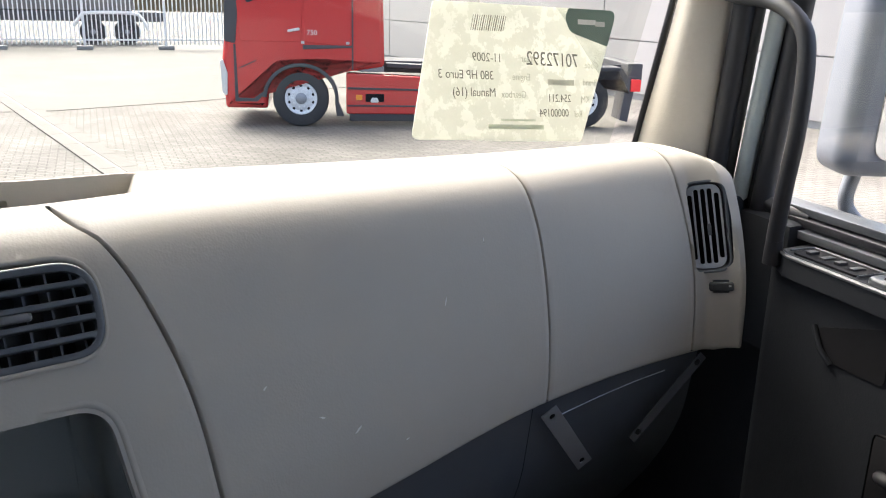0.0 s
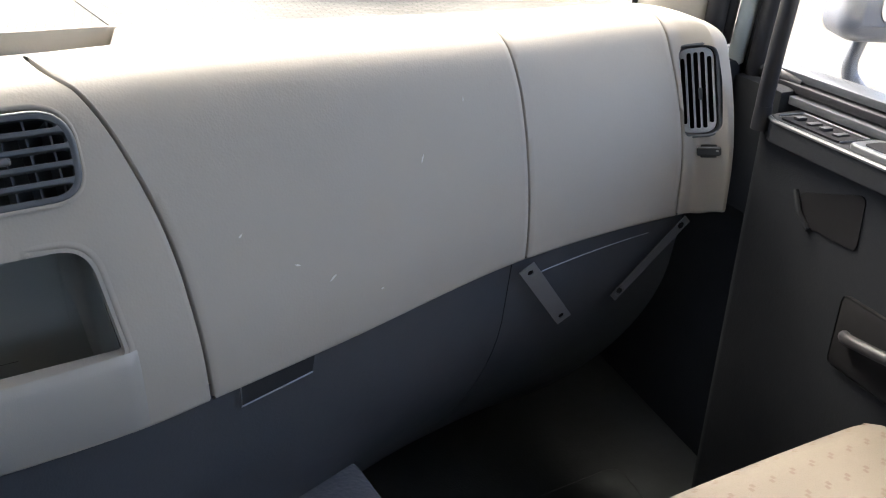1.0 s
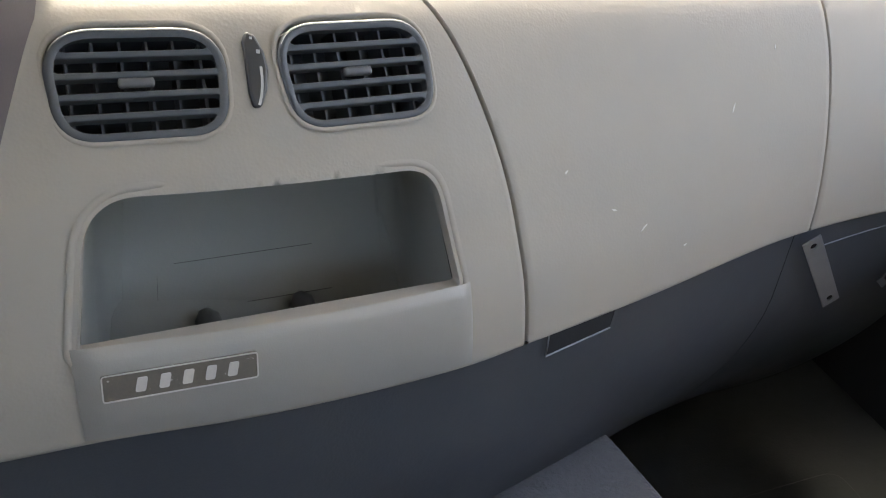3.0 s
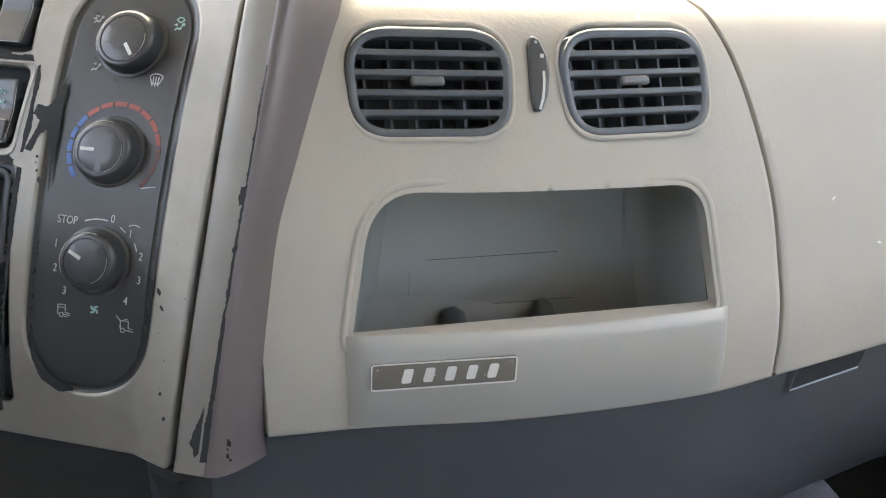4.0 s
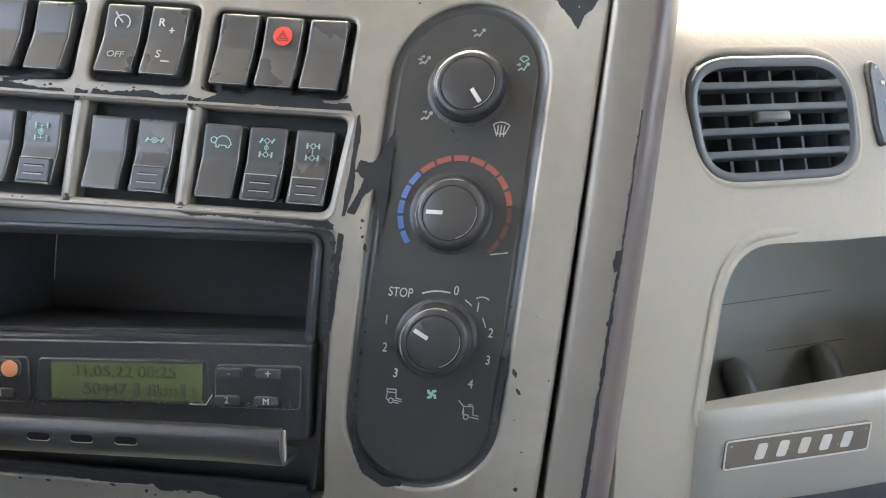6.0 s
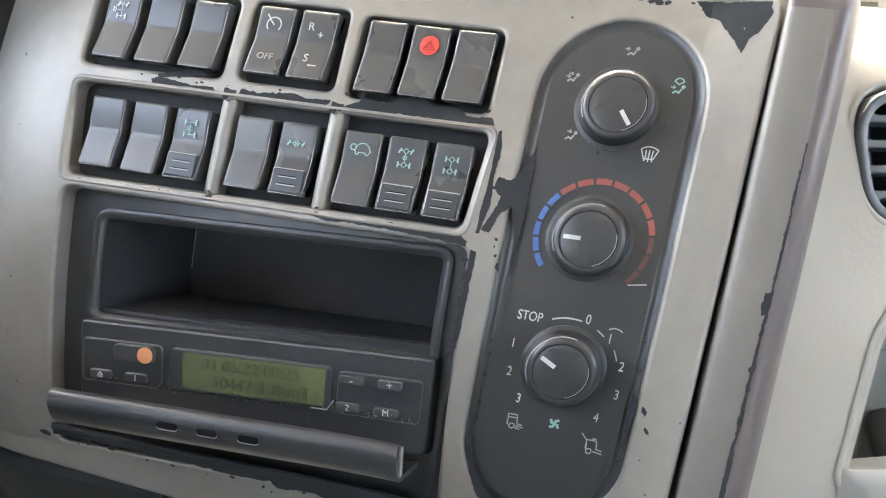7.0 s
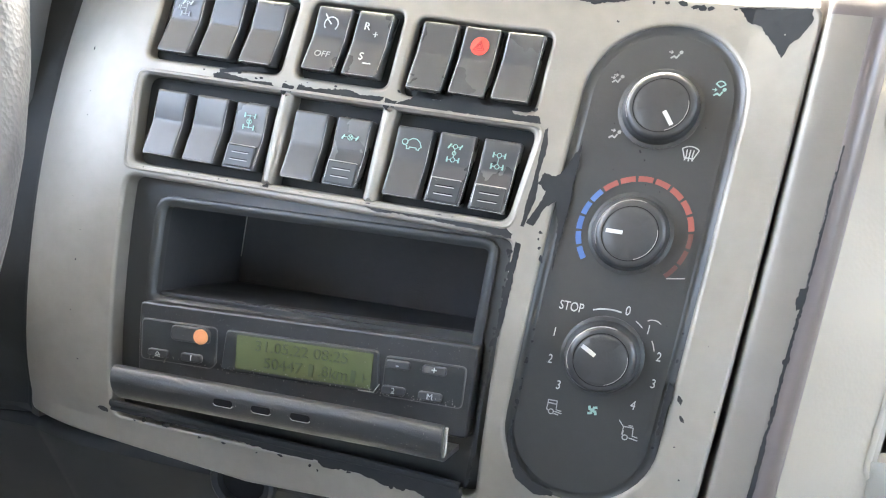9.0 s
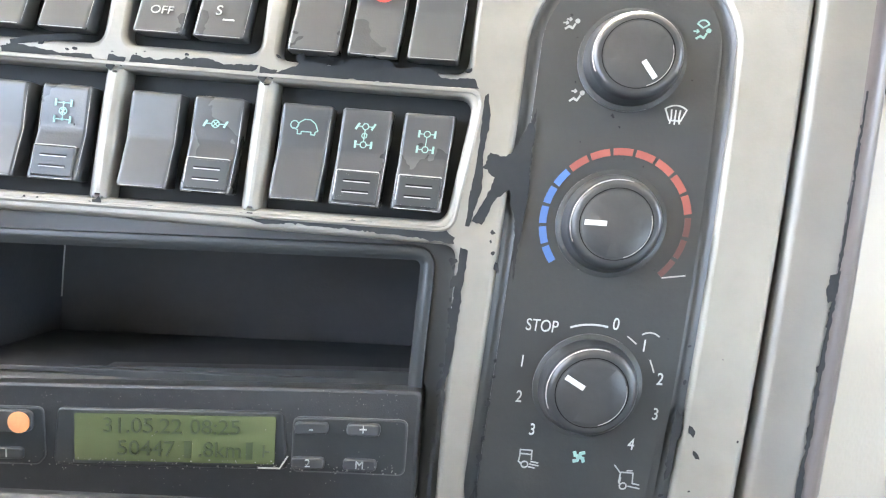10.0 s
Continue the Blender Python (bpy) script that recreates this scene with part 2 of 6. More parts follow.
def rings(bm, loops, close=True, cap=False, cap_first=False):
    """Bridges loops of equal length, each a list of 3D points."""
    rows = [[bm.verts.new(p) for p in loop] for loop in loops]
    n = len(rows[0])
    for a, b in zip(rows, rows[1:]):
        for i in range(n if close else n - 1):
            j = (i + 1) % n
            bm.faces.new((a[i], a[j], b[j], b[i]))
    if cap:
        bm.faces.new(rows[-1])
    if cap_first:
        bm.faces.new(rows[0][::-1])
    return rows


def slab(loop, z0, z1, bevel=0.0, cap_back=True):
    """A 2D outline (counter-clockwise) as a plate from z0 up to z1, its upper edge rounded by bevel."""
    bm = bmesh.new()
    L = []
    L.append([(p[0], p[1], z0) for p in loop])
    if bevel:
        for k in range(4):
            a = k / 3 * math.pi / 2
            q = offset(loop, -bevel * (1 - math.cos(a)))
            L.append([(p[0], p[1], z1 - bevel + bevel * math.sin(a)) for p in q])
    else:
        L.append([(p[0], p[1], z1) for p in loop])
    rows = rings(bm, L, cap=True, cap_first=cap_back)
    for i in range(len(loop)):
        e = bm.edges.get((rows[-1][i], rows[-1][(i + 1) % len(loop)]))
        if e:
            e.smooth = False
    return bm


def holed_plate(outer, holes, depth, lip=0.0025, m=None):
    """A flat plate at z = 0 with openings whose lips are rounded and whose walls go back by depth."""
    bm = bmesh.new()
    edges = []

    def loop_edges(pts):
        vs = [bm.verts.new((p[0], p[1], 0)) for p in pts]
        edges.extend(bm.edges.new((vs[i], vs[(i + 1) % len(vs)])) for i in range(len(vs)))
        return vs

    tops = [loop_edges(outer)] + [loop_edges(offset(h, lip)) for h in holes]
    bmesh.ops.triangle_fill(bm, use_beauty=True, use_dissolve=False, edges=edges, normal=(0, 0, 1))
    for vs in tops:
        for i in range(len(vs)):
            bm.edges.get((vs[i], vs[(i + 1) % len(vs)])).smooth = False
    for vs, h, s in [(tops[0], outer, 1)] + [(v, h, -1) for v, h in zip(tops[1:], holes)]:
        prev = vs
        for k in range(1, 5):
            a = k / 4 * math.pi / 2
            q = offset(h, lip * math.cos(a) if s < 0 else lip * (math.sin(a)))
            z = -lip * (math.sin(a) if s < 0 else (1 - math.cos(a)))
            if s < 0:
                q, z = offset(h, lip * (1 - math.sin(a))), -lip * (1 - math.cos(a))
            ring = [bm.verts.new((p[0], p[1], z)) for p in q]
            for i in range(len(ring)):
                j = (i + 1) % len(ring)
                bm.faces.new((prev[i], prev[j], ring[j], ring[i]))
            prev = ring
        ring = [bm.verts.new((v.co.x, v.co.y, -depth)) for v in prev]
        for i in range(len(ring)):
            j = (i + 1) % len(ring)
            bm.faces.new((prev[i], prev[j], ring[j], ring[i]))
    bmesh.ops.recalc_face_normals(bm, faces=bm.faces)
    return bm


def tube(points, r, n=12, closed=False):
    bm = bmesh.new()
    pts = [Vector(p) for p in points]
    k = len(pts)
    rows, side = [], None
    for i, p in enumerate(pts):
        a = pts[i - 1] if (i or closed) else p
        b = pts[(i + 1) % k] if (i < k - 1 or closed) else p
        t = (b - a).normalized()
        if side is None:
            side = t.orthogonal().normalized()
        side = (side - t * side.dot(t)).normalized()
        up = t.cross(side)
        rr = r[i] if isinstance(r, (list, tuple)) else r
        rows.append([bm.verts.new(p + (side * math.cos(2 * math.pi * j / n) + up * math.sin(2 * math.pi * j / n)) * rr) for j in range(n)])
    for i in range(k if closed else k - 1):
        a, b = rows[i], rows[(i + 1) % k]
        for j in range(n):
            bm.faces.new((a[j], a[(j + 1) % n], b[(j + 1) % n], b[j]))
    if not closed:
        bm.faces.new(rows[0][::-1])
        bm.faces.new(rows[-1])
    bmesh.ops.recalc_face_normals(bm, faces=bm.faces)
    return bm


def smooth_path(pts, n=8):
    """A Catmull-Rom curve through the points."""
    P = [Vector(p) for p in pts]
    out = []
    for i in range(len(P) - 1):
        a, b, c, d = P[max(0, i - 1)], P[i], P[i + 1], P[min(len(P) - 1, i + 2)]
        for j in range(n):
            t = j / n
            out.append(0.5 * ((2 * b) + (c - a) * t + (2 * a - 5 * b + 4 * c - d) * t * t + (3 * b - a - 3 * c + d) * t ** 3))
    return out + [P[-1]]


def lathe(profile, n=40):
    """A body of revolution about z from (radius, height) pairs."""
    bm = bmesh.new()
    rings(bm, [[(r * math.cos(2 * math.pi * i / n), r * math.sin(2 * math.pi * i / n), z) for i in range(n)] for r, z in profile if r > 0], cap=profile[-1][0] > 0, cap_first=profile[0][0] > 0)
    return bm


def strokes(lines, w, z=0.0, lift=0.00025, over=0.3):
    """Printed lines: flat ribbons of width w, with a little thickness."""
    bm = bmesh.new()
    for line in lines:
        for a, b in zip(line, line[1:]):
            a, b = Vector(a), Vector(b)
            d = (b - a)
            if d.length < 1e-7:
                continue
            d.normalize()
            s = Vector((-d.y, d.x)) * w / 2
            a, b = a - d * w * over, b + d * w * over
            q = [(p.x, p.y) for p in (a - s, b - s, b + s, a + s)]
            rings(bm, [[(x, y, z) for x, y in q], [(x, y, z + lift) for x, y in q]], cap=True)
    return bm


def arc(cx, cy, r, a0, a1, n=12):
    return [(cx + r * math.cos(radians(a0 + (a1 - a0) * i / n)), cy + r * math.sin(radians(a0 + (a1 - a0) * i / n))) for i in range(n + 1)]


def lettering(name, text, size, m, mat, parent, align="CENTER", lift=0.0002, width=1.0):
    cu = bpy.data.curves.new(name, "FONT")
    cu.body, cu.size, cu.align_x, cu.align_y, cu.extrude = text, size, align, "CENTER", lift
    ob = bpy.data.objects.new(name, cu)
    scene.collection.objects.link(ob)
    me = bpy.data.meshes.new_from_object(ob.evaluated_get(bpy.context.evaluated_depsgraph_get()))
    bpy.data.objects.remove(ob)
    bpy.data.curves.remove(cu)
    bm = bmesh.new()
    bm.from_mesh(me)
    bpy.data.meshes.remove(me)
    bm.transform(Matrix.Diagonal((width, 1, 1, 1)))
    return part(name, bm, mat, parent, smooth=False, m=m)


def mm(pts):
    return [Vector((x / 1000, y / 1000)) for x, y in pts]


def spline(xs, ys):
    """A smooth curve through the given pairs, without overshoot."""
    xs, ys = list(xs), list(ys)
    n = len(xs)
    h = [xs[i + 1] - xs[i] for i in range(n - 1)]
    s = [(ys[i + 1] - ys[i]) / h[i] for i in range(n - 1)]
    g = [s[0]] + [0.0 if s[i - 1] * s[i] <= 0 else 2 * s[i - 1] * s[i] / (s[i - 1] + s[i]) for i in range(1, n - 1)] + [s[-1]]

    def f(x):
        if x <= xs[0]:
            return ys[0] + g[0] * (x - xs[0])
        if x >= xs[-1]:
            return ys[-1] + g[-1] * (x - xs[-1])
        i = max(j for j in range(n - 1) if xs[j] <= x)
        t = (x - xs[i]) / h[i]
        return (2 * t ** 3 - 3 * t * t + 1) * ys[i] + (t ** 3 - 2 * t * t + t) * h[i] * g[i] + (-2 * t ** 3 + 3 * t * t) * ys[i + 1] + (t ** 3 - t * t) * h[i] * g[i + 1]

    return f


# ---- the dashboard's skin: base line, height and profile along the cab ----
base_y = spline((-0.32, -0.30, -0.235, -0.146, 0.0, 0.062, 0.185, 0.457, 0.754, 0.772, 0.79, 0.805, 0.818), (0.502, 0.507, 0.529, 0.552, 0.606, 0.639, 0.707, 0.861, 0.979, 0.981, 0.970, 0.950, 0.925))
base_z = spline((-0.32, -0.24, 0.06, 0.457, 0.754, 0.785, 0.807, 0.86), (2.104, 2.095, 2.068, 2.043, 2.019, 2.021, 2.031, 2.033))
top_z = spline((-0.32, 0.06, 0.457, 0.754, 0.79, 0.815, 0.835, 0.86), (2.345, 2.333, 2.314, 2.298, 2.296, 2.291, 2.283, 2.27))
back_y = spline((-0.5, -0.09, 0.022, 0.2, 0.408, 0.705, 0.95), (0.85, 0.872, 0.905, 0.945, 1.004, 1.116, 1.20))
FS = (0, 0.1, 0.2, 0.35, 0.5, 0.65, 0.8, 0.9, 0.955, 0.985, 1.0)
PROFILES = [(-0.32, spline(FS, (0, 0.001, 0.004, 0.012, 0.022, 0.043, 0.068, 0.088, 0.104, 0.125, 0.155))),
            (0.06, spline(FS, (0, 0.001, 0.005, 0.018, 0.032, 0.050, 0.070, 0.088, 0.104, 0.125, 0.155))),
            (0.457, spline(FS, (0, -0.001, 0, 0.004, 0.011, 0.021, 0.035, 0.049, 0.066, 0.090, 0.125))),
            (0.754, spline(FS, (0, 0.001, 0.002, 0.007, 0.017, 0.031, 0.049, 0.063, 0.078, 0.098, 0.13)))]
IN = Vector((-0.33, 0.944, 0.0))


def depth_at(a, f):
    if a <= PROFILES[0][0]:
        return PROFILES[0][1](f)
    for (a0, p0), (a1, p1) in zip(PROFILES, PROFILES[1:]):
        if a <= a1:
            t = (a - a0) / (a1 - a0)
            t = t * t * (3 - 2 * t)
            return p0(f) * (1 - t) + p1(f) * t
    return PROFILES[-1][1](f)


def ease(t):
    t = max(0.0, min(1.0, t))
    return t * t * (3 - 2 * t)


def back_depth(a):
    dd = 0.2
    for _ in range(20):
        dd = (back_y(a + IN.x * dd) - base_y(min(a, 0.807))) / IN.y
    return dd


def skin(a, f, inward=0.0):
    """A point of the dash: a along it, f from 0 at the lower edge through 1 at the front of the top to 2 at its back edge and 3 below that."""
    zb, zt = base_z(a), top_z(a)
    if f <= 1:
        d, z = depth_at(a, f), zb + (zt - zb) * f
    else:
        d1, d2 = depth_at(a, 1), back_depth(a)
        if f <= 2:
            d, z = d1 + (d2 - d1) * (f - 1), zt - 0.002 * (f - 1)
            x = a + IN.x * d
            z -= 0.022 * ease((0.022 - x) / 0.012) * ease((f - 1.12) / 0.08) * ease((1.97 - f) / 0.03)
        else:
            d, z = d2 + 0.03 * math.sin((f - 2) * math.pi / 2), zt - 0.002 - 0.06 * (1 - math.cos((f - 2) * math.pi / 2))
    p = Vector((a, base_y(min(a, 0.807)), 0)) + IN * d
    return Vector((p.x, p.y, z))


def normal_at(a, f):
    e = 0.004
    u, v = skin(a + e, f) - skin(a - e, f), skin(a, min(f + 0.01, 3)) - skin(a, max(f - 0.01, 0))
    return u.cross(v).normalized()


def locate(x, z):
    """The (a, f) at which the skin passes over the plan's x at height z."""
    a = x
    for _ in range(30):
        f = (z - base_z(a)) / (top_z(a) - base_z(a))
        a = x - IN.x * depth_at(a, max(0, min(1, f)))
    return a, f


def on_skin(x, z, out=0.0):
    a, f = locate(x, z)
    return skin(a, f) + normal_at(a, f) * out


def skin_frame(x, z, out=0.0):
    """The pose of a thing set in the dash at plan x and height z: its own x along the dash, y up it, z out of it."""
    a, f = locate(x, z)
    n = normal_at(a, f)
    u = (skin(a + 0.01, f) - skin(a - 0.01, f))
    u = (u - n * u.dot(n)).normalized()
    v = n.cross(u)
    return Matrix.Translation(skin(a, f) + n * out) @ Matrix((u, v, n)).transposed().to_4x4()


def inside(p, loop):
    c, k = False, len(loop)
    for i in range(k):
        a, b = loop[i], loop[i - 1]
        if (a[1] > p[1]) != (b[1] > p[1]) and p[0] < (b[0] - a[0]) * (p[1] - a[1]) / (b[1] - a[1]) + a[0]:
            c = not c
    return c


def nearest_on(p, loop):
    best, bd = None, 1e9
    for i in range(len(loop)):
        a, b = Vector(loop[i - 1]), Vector(loop[i])
        ab = b - a
        t = max(0.0, min(1.0, (p - a).dot(ab) / max(1e-12, ab.dot(ab))))
        q = a + ab * t
        d = (q - p).length
        if d < bd:
            best, bd = q, d
    return best, bd


def skin_panel(name, left, right, f0, f1, nu, nv, parent, mat, holes=(), tuck=0.006, f_list=None, label="", fade=()):
    """A panel of the skin between two seams (functions of f), its edges tucked in, with openings given as loops in plan x and height z."""
    bm = bmesh.new()
    fs = f_list or [f0 + (f1 - f0) * j / nv for j in range(nv + 1)]
    grid = []
    cell = 0.0045
    for f in fs:
        row = []
        for i in range(nu + 1):
            a = left(f) + (right(f) - left(f)) * i / nu
            row.append([a, f, skin(a, f)])
        grid.append(row)
    for loop in holes:
        lo = [Vector(p) for p in loop]
        x0, x1 = min(p.x for p in lo) - 0.02, max(p.x for p in lo) + 0.02
        z0, z1 = min(p.y for p in lo) - 0.02, max(p.y for p in lo) + 0.02
        for row in grid:
            for v in row:
                p = v[2]
                if x0 < p.x < x1 and z0 < p.z < z1 and v[1] <= 1:
                    q, d = nearest_on(Vector((p.x, p.z)), lo)
                    if d < cell * 0.75:
                        v[2] = on_skin(q.x, q.y)
    vs = [[bm.verts.new(v[2]) for v in row] for row in grid]
    for j in range(len(fs) - 1):
        for i in range(nu):
            c = (grid[j][i][2] + grid[j + 1][i + 1][2] + grid[j][i + 1][2] + grid[j + 1][i][2]) / 4
            if any(inside((c.x, c.z), loop) for loop in holes):
                continue
            bm.faces.new((vs[j][i], vs[j][i + 1], vs[j + 1][i + 1], vs[j + 1][i]))

    def tuck_edge(cells, verts, away, fading=False):
        prev = verts
        for k in (1, 2, 3):
            ang = k / 3 * math.pi / 2
            ring = []
            for (a, f, p), aw in zip(cells, away):
                n = normal_at(a, f)
                keep = 1 - ease((f - 0.97) / 0.05) if fading else 1.0
                ring.append(bm.verts.new(p - n * keep * tuck * (1 - math.cos(ang)) * (1.0 if k < 3 else 2.0) + aw * 0.0018 * keep * math.sin(ang)))
            for i in range(len(ring) - 1):
                bm.faces.new((prev[i], prev[i + 1], ring[i + 1], ring[i]))
            prev = ring

    for i, s in ((0, -1), (nu, 1)):
        cells = [grid[j][i] for j in range(len(fs))]
        tuck_edge(cells, [vs[j][i] for j in range(len(fs))], [(skin(c[0] + 0.01 * s, c[1]) - skin(c[0], c[1])).normalized() for c in cells], fading=s in fade)
    if f0 == 0:
        cells = grid[0]
        tuck_edge(cells, vs[0], [Vector((0, 0, -1)) * 2.5] * len(cells))
    bmesh.ops.recalc_face_normals(bm, faces=bm.faces)
    # outward faces the cab
    bm.faces.ensure_lookup_table()
    big = max(bm.faces, key=lambda q: q.calc_area())
    a, f, _ = grid[len(fs) // 4][nu // 2]
    bm.normal_update()
    if big.normal.dot(normal_at(a, f)) < 0:
        bmesh.ops.reverse_faces(bm, faces=bm.faces)
    return part(name, bm, mat, parent, label)


# ---- yard outside ----
def paving_material():
    m = material("grey_concrete_pavers", (0.30, 0.29, 0.275), 0.9, spec=0.2, vary=0.1, scale=1.2)
    nt = m.node_tree
    b = nt.nodes["Principled BSDF"]
    br = nt.nodes.new("ShaderNodeTexBrick")
    br.inputs["Scale"].default_value = 1.0
    br.inputs["Brick Width"].default_value, br.inputs["Row Height"].default_value, br.inputs["Mortar Size"].default_value = 0.24, 0.12, 0.01
    br.inputs["Color1"].default_value, br.inputs["Color2"].default_value, br.inputs["Mortar"].default_value = (0.135, 0.128, 0.118, 1), (0.11, 0.104, 0.096, 1), (0.062, 0.059, 0.054, 1)
    tc = nt.nodes.new("ShaderNodeTexCoord")
    nt.links.new(tc.outputs["Object"], br.inputs["Vector"])
    mx = nt.nodes.new("ShaderNodeMix")
    mx.data_type, mx.blend_type = "RGBA", "MULTIPLY"
    mx.inputs[0].default_value = 1.0
    n = nt.nodes.new("ShaderNodeTexNoise")
    n.inputs["Scale"].default_value, n.inputs["Detail"].default_value = 0.6, 8
    nt.links.new(tc.outputs["Object"], n.inputs["Vector"])
    r = nt.nodes.new("ShaderNodeMapRange")
    r.inputs[1].default_value, r.inputs[2].default_value, r.inputs[3].default_value, r.inputs[4].default_value = 0.3, 0.7, 0.75, 1.15
    nt.links.new(n.outputs["Fac"], r.inputs[0])
    nt.links.new(br.outputs["Color"], mx.inputs[6])
    nt.links.new(r.outputs[0], mx.inputs[7])
    nt.links.new(mx.outputs[2], b.inputs["Base Color"])
    return m


PAVERS = paving_material()
CONCRETE = material("pale_worn_concrete", (0.112, 0.107, 0.099), 0.9, spec=0.2, vary=0.12, scale=2.0, grain=0.2, grain_scale=60)
IRON = material("dark_drain_iron", (0.07, 0.065, 0.06), 0.7)
CLADDING = material("light_grey_wall_panel", (0.36, 0.345, 0.32), 0.6, vary=0.03, scale=0.8)
JOINT = material("panel_joint_grey", (0.22, 0.22, 0.21), 0.7)
FENCE_WHITE = material("white_fence_paint", (0.75, 0.75, 0.74), 0.5)
TRUCK_RED = material("glossy_red_truck_paint", (0.50, 0.030, 0.030), 0.25, vary=0.06, scale=1.0, coat=0.6, rough_vary=0.05)
TRUCK_DARK = material("dark_grey_truck_plastic", (0.045, 0.045, 0.05), 0.5)
TYRE = material("black_tyre_rubber", (0.028, 0.028, 0.03), 0.75, grain=0.2, grain_scale=80)
ALU = material("polished_aluminium_rim", (0.72, 0.73, 0.74), 0.35)
TRUCK_GLASS = material("dark_tinted_cab_glass", (0.03, 0.04, 0.05), 0.05)
AMBER = material("amber_marker_lens", (0.8, 0.28, 0.03), 0.3)
TAIL_RED = material("red_tail_lens", (0.7, 0.03, 0.03), 0.3)

ground = part("ground", box(-60, 60, -40, 90, -0.3, 0.0), PAVERS, smooth=False)
tagged(ground, "grey concrete block paving of a truck yard", "paving", kind="structure")


def quad_slab(name, pts, z0, z1, mat, parent=None, bevel=0.0):
    return part(name, slab([Vector(p) for p in pts], z0, z1, bevel), mat, parent, smooth=False)


tagged(quad_slab("pavement", [(-30, 18.6), (-0.8, 19.2), (2.3, 20.4), (8.5, 24.0), (12, 40), (-30, 40)], 0.0, 0.012, CONCRETE), "pale worn concrete slab in the yard", "pavement", kind="structure")
DRAIN_A, DRAIN_B = Vector((-2.5, 24.7)), Vector((0.95, 9.6))
dr = (DRAIN_B - DRAIN_A).normalized()
sd = Vector((-dr.y, dr.x))
drain = thing("drain_channel", (DRAIN_B.x, DRAIN_B.y, 0), "concrete drain channel with a dark iron slot in the paving", "drain")
for k, (s0, s1, mat, h) in enumerate(((-0.27, -0.03, CONCRETE, 0.016), (-0.03, 0.03, IRON, 0.010), (0.03, 0.27, CONCRETE, 0.016))):
    n = 14 if mat is CONCRETE else 6
    for i in range(n):
        a, b = DRAIN_A + (DRAIN_B - DRAIN_A) * (i / n), DRAIN_A + (DRAIN_B - DRAIN_A) * ((i + 0.985) / n)
        q = [a + sd * s1, a + sd * s0, b + sd * s0, b + sd * s1]
        quad_slab("kerb_stone" if mat is CONCRETE else "grate", q, 0.002, h + 0.012, mat, drain)

# long hall of light grey panels on the far side of the yard
WALL_A, WALL_B = Vector((15.6, 3.0)), Vector((9.4, 37.5))
wd = (WALL_B - WALL_A).normalized()
wside = Vector((wd.y, -wd.x))
hall = thing("warehouse", (WALL_A.x, WALL_A.y, 0), "long light grey panel-clad warehouse beside the yard", "building")
L = (WALL_B - WALL_A).length
q = [WALL_A, WALL_B, WALL_B + wside * 9, WALL_A + wside * 9]
quad_slab("wall", [(p.x, p.y) for p in q[::-1]], 0.0, 8.0, JOINT, hall)
quad_slab("roof", [(p.x, p.y) for p in q[::-1]], 8.0, 8.25, JOINT, hall)
for j in range(6):
    for i in range(6):
        a, b = WALL_A + wd * (L * i / 6 + 0.02), WALL_A + wd * (L * (i + 1) / 6 - 0.02)
        z0 = 0.15 + j * 1.3
        pts = [a, b, b - wside * 0.04, a - wside * 0.04]
        quad_slab("panel", [(p.x, p.y) for p in pts], z0 + 0.015, z0 + 1.285, CLADDING, hall)

# white bar fence with a parked trailer behind it
FENCE_Y = 37.0
fence = thing("fence", (-2, FENCE_Y, 0), "white steel bar fence on concrete feet", "fence")
for i in range(8):
    x = -12.2 + i * 3.0
    part("post", box(x - 0.05, x + 0.05, FENCE_Y - 0.05, FENCE_Y + 0.05, 0.05, 2.6, 0.008), FENCE_WHITE, fence)
    part("foot", box(x - 0.3, x + 0.3, FENCE_Y - 0.2, FENCE_Y + 0.2, 0.012, 0.16, 0.03), JOINT, fence)
    if i < 7:
        for zz in (0.35, 2.35):
            part("rail", box(x + 0.05, x + 2.95, FENCE_Y - 0.02, FENCE_Y + 0.02, zz, zz + 0.06), FENCE_WHITE, fence, smooth=False)
bar_mesh = None
for i in range(7):
    for k in range(1, 19):
        x = -12.2 + i * 3.0 + k * 3.0 / 19
        if bar_mesh is None:
            first = part("bar", box(x - 0.022, x + 0.022, FENCE_Y - 0.05, FENCE_Y - 0.022, 0.2, 2.55, 0.006, 1), FENCE_WHITE, fence)
            bar_mesh, bar_x = first.data, x
        else:
            o = new("bar", bar_mesh)
            o.parent = fence
            o.matrix_parent_inverse = fence.matrix_basis.inverted()
            o.matrix_basis = Matrix.Translation((x - bar_x, 0, 0))


def wheel(name, centre, axis_out, r, w, parent, rim_mat=ALU, bolts=10):
    """A truck wheel: tyre and dished rim with bolts, its outer side along axis_out."""
    z = Vector(axis_out).normalized()
    up = Vector((0, 0, 1))
    m = Matrix.Translation(centre) @ Matrix((up.cross(z).normalized(), up, z)).transposed().to_4x4()
    ty = part(name, lathe([(r * 0.58, -w / 2), (r * 0.9, -w / 2), (r, -w * 0.36), (r, w * 0.36), (r * 0.96, w * 0.46), (r * 0.8, w / 2), (r * 0.6, w * 0.46), (r * 0.57, w * 0.3)], 48), TYRE, parent, m=m)
    rim = part("rim", lathe([(r * 0.58, w * 0.25), (r * 0.575, w * 0.43), (r * 0.54, w * 0.44), (r * 0.52, w * 0.36), (r * 0.44, w * 0.30), (r * 0.37, w * 0.36), (r * 0.24, w * 0.38), (r * 0.2, w * 0.39)], 40), rim_mat, ty, m=m)
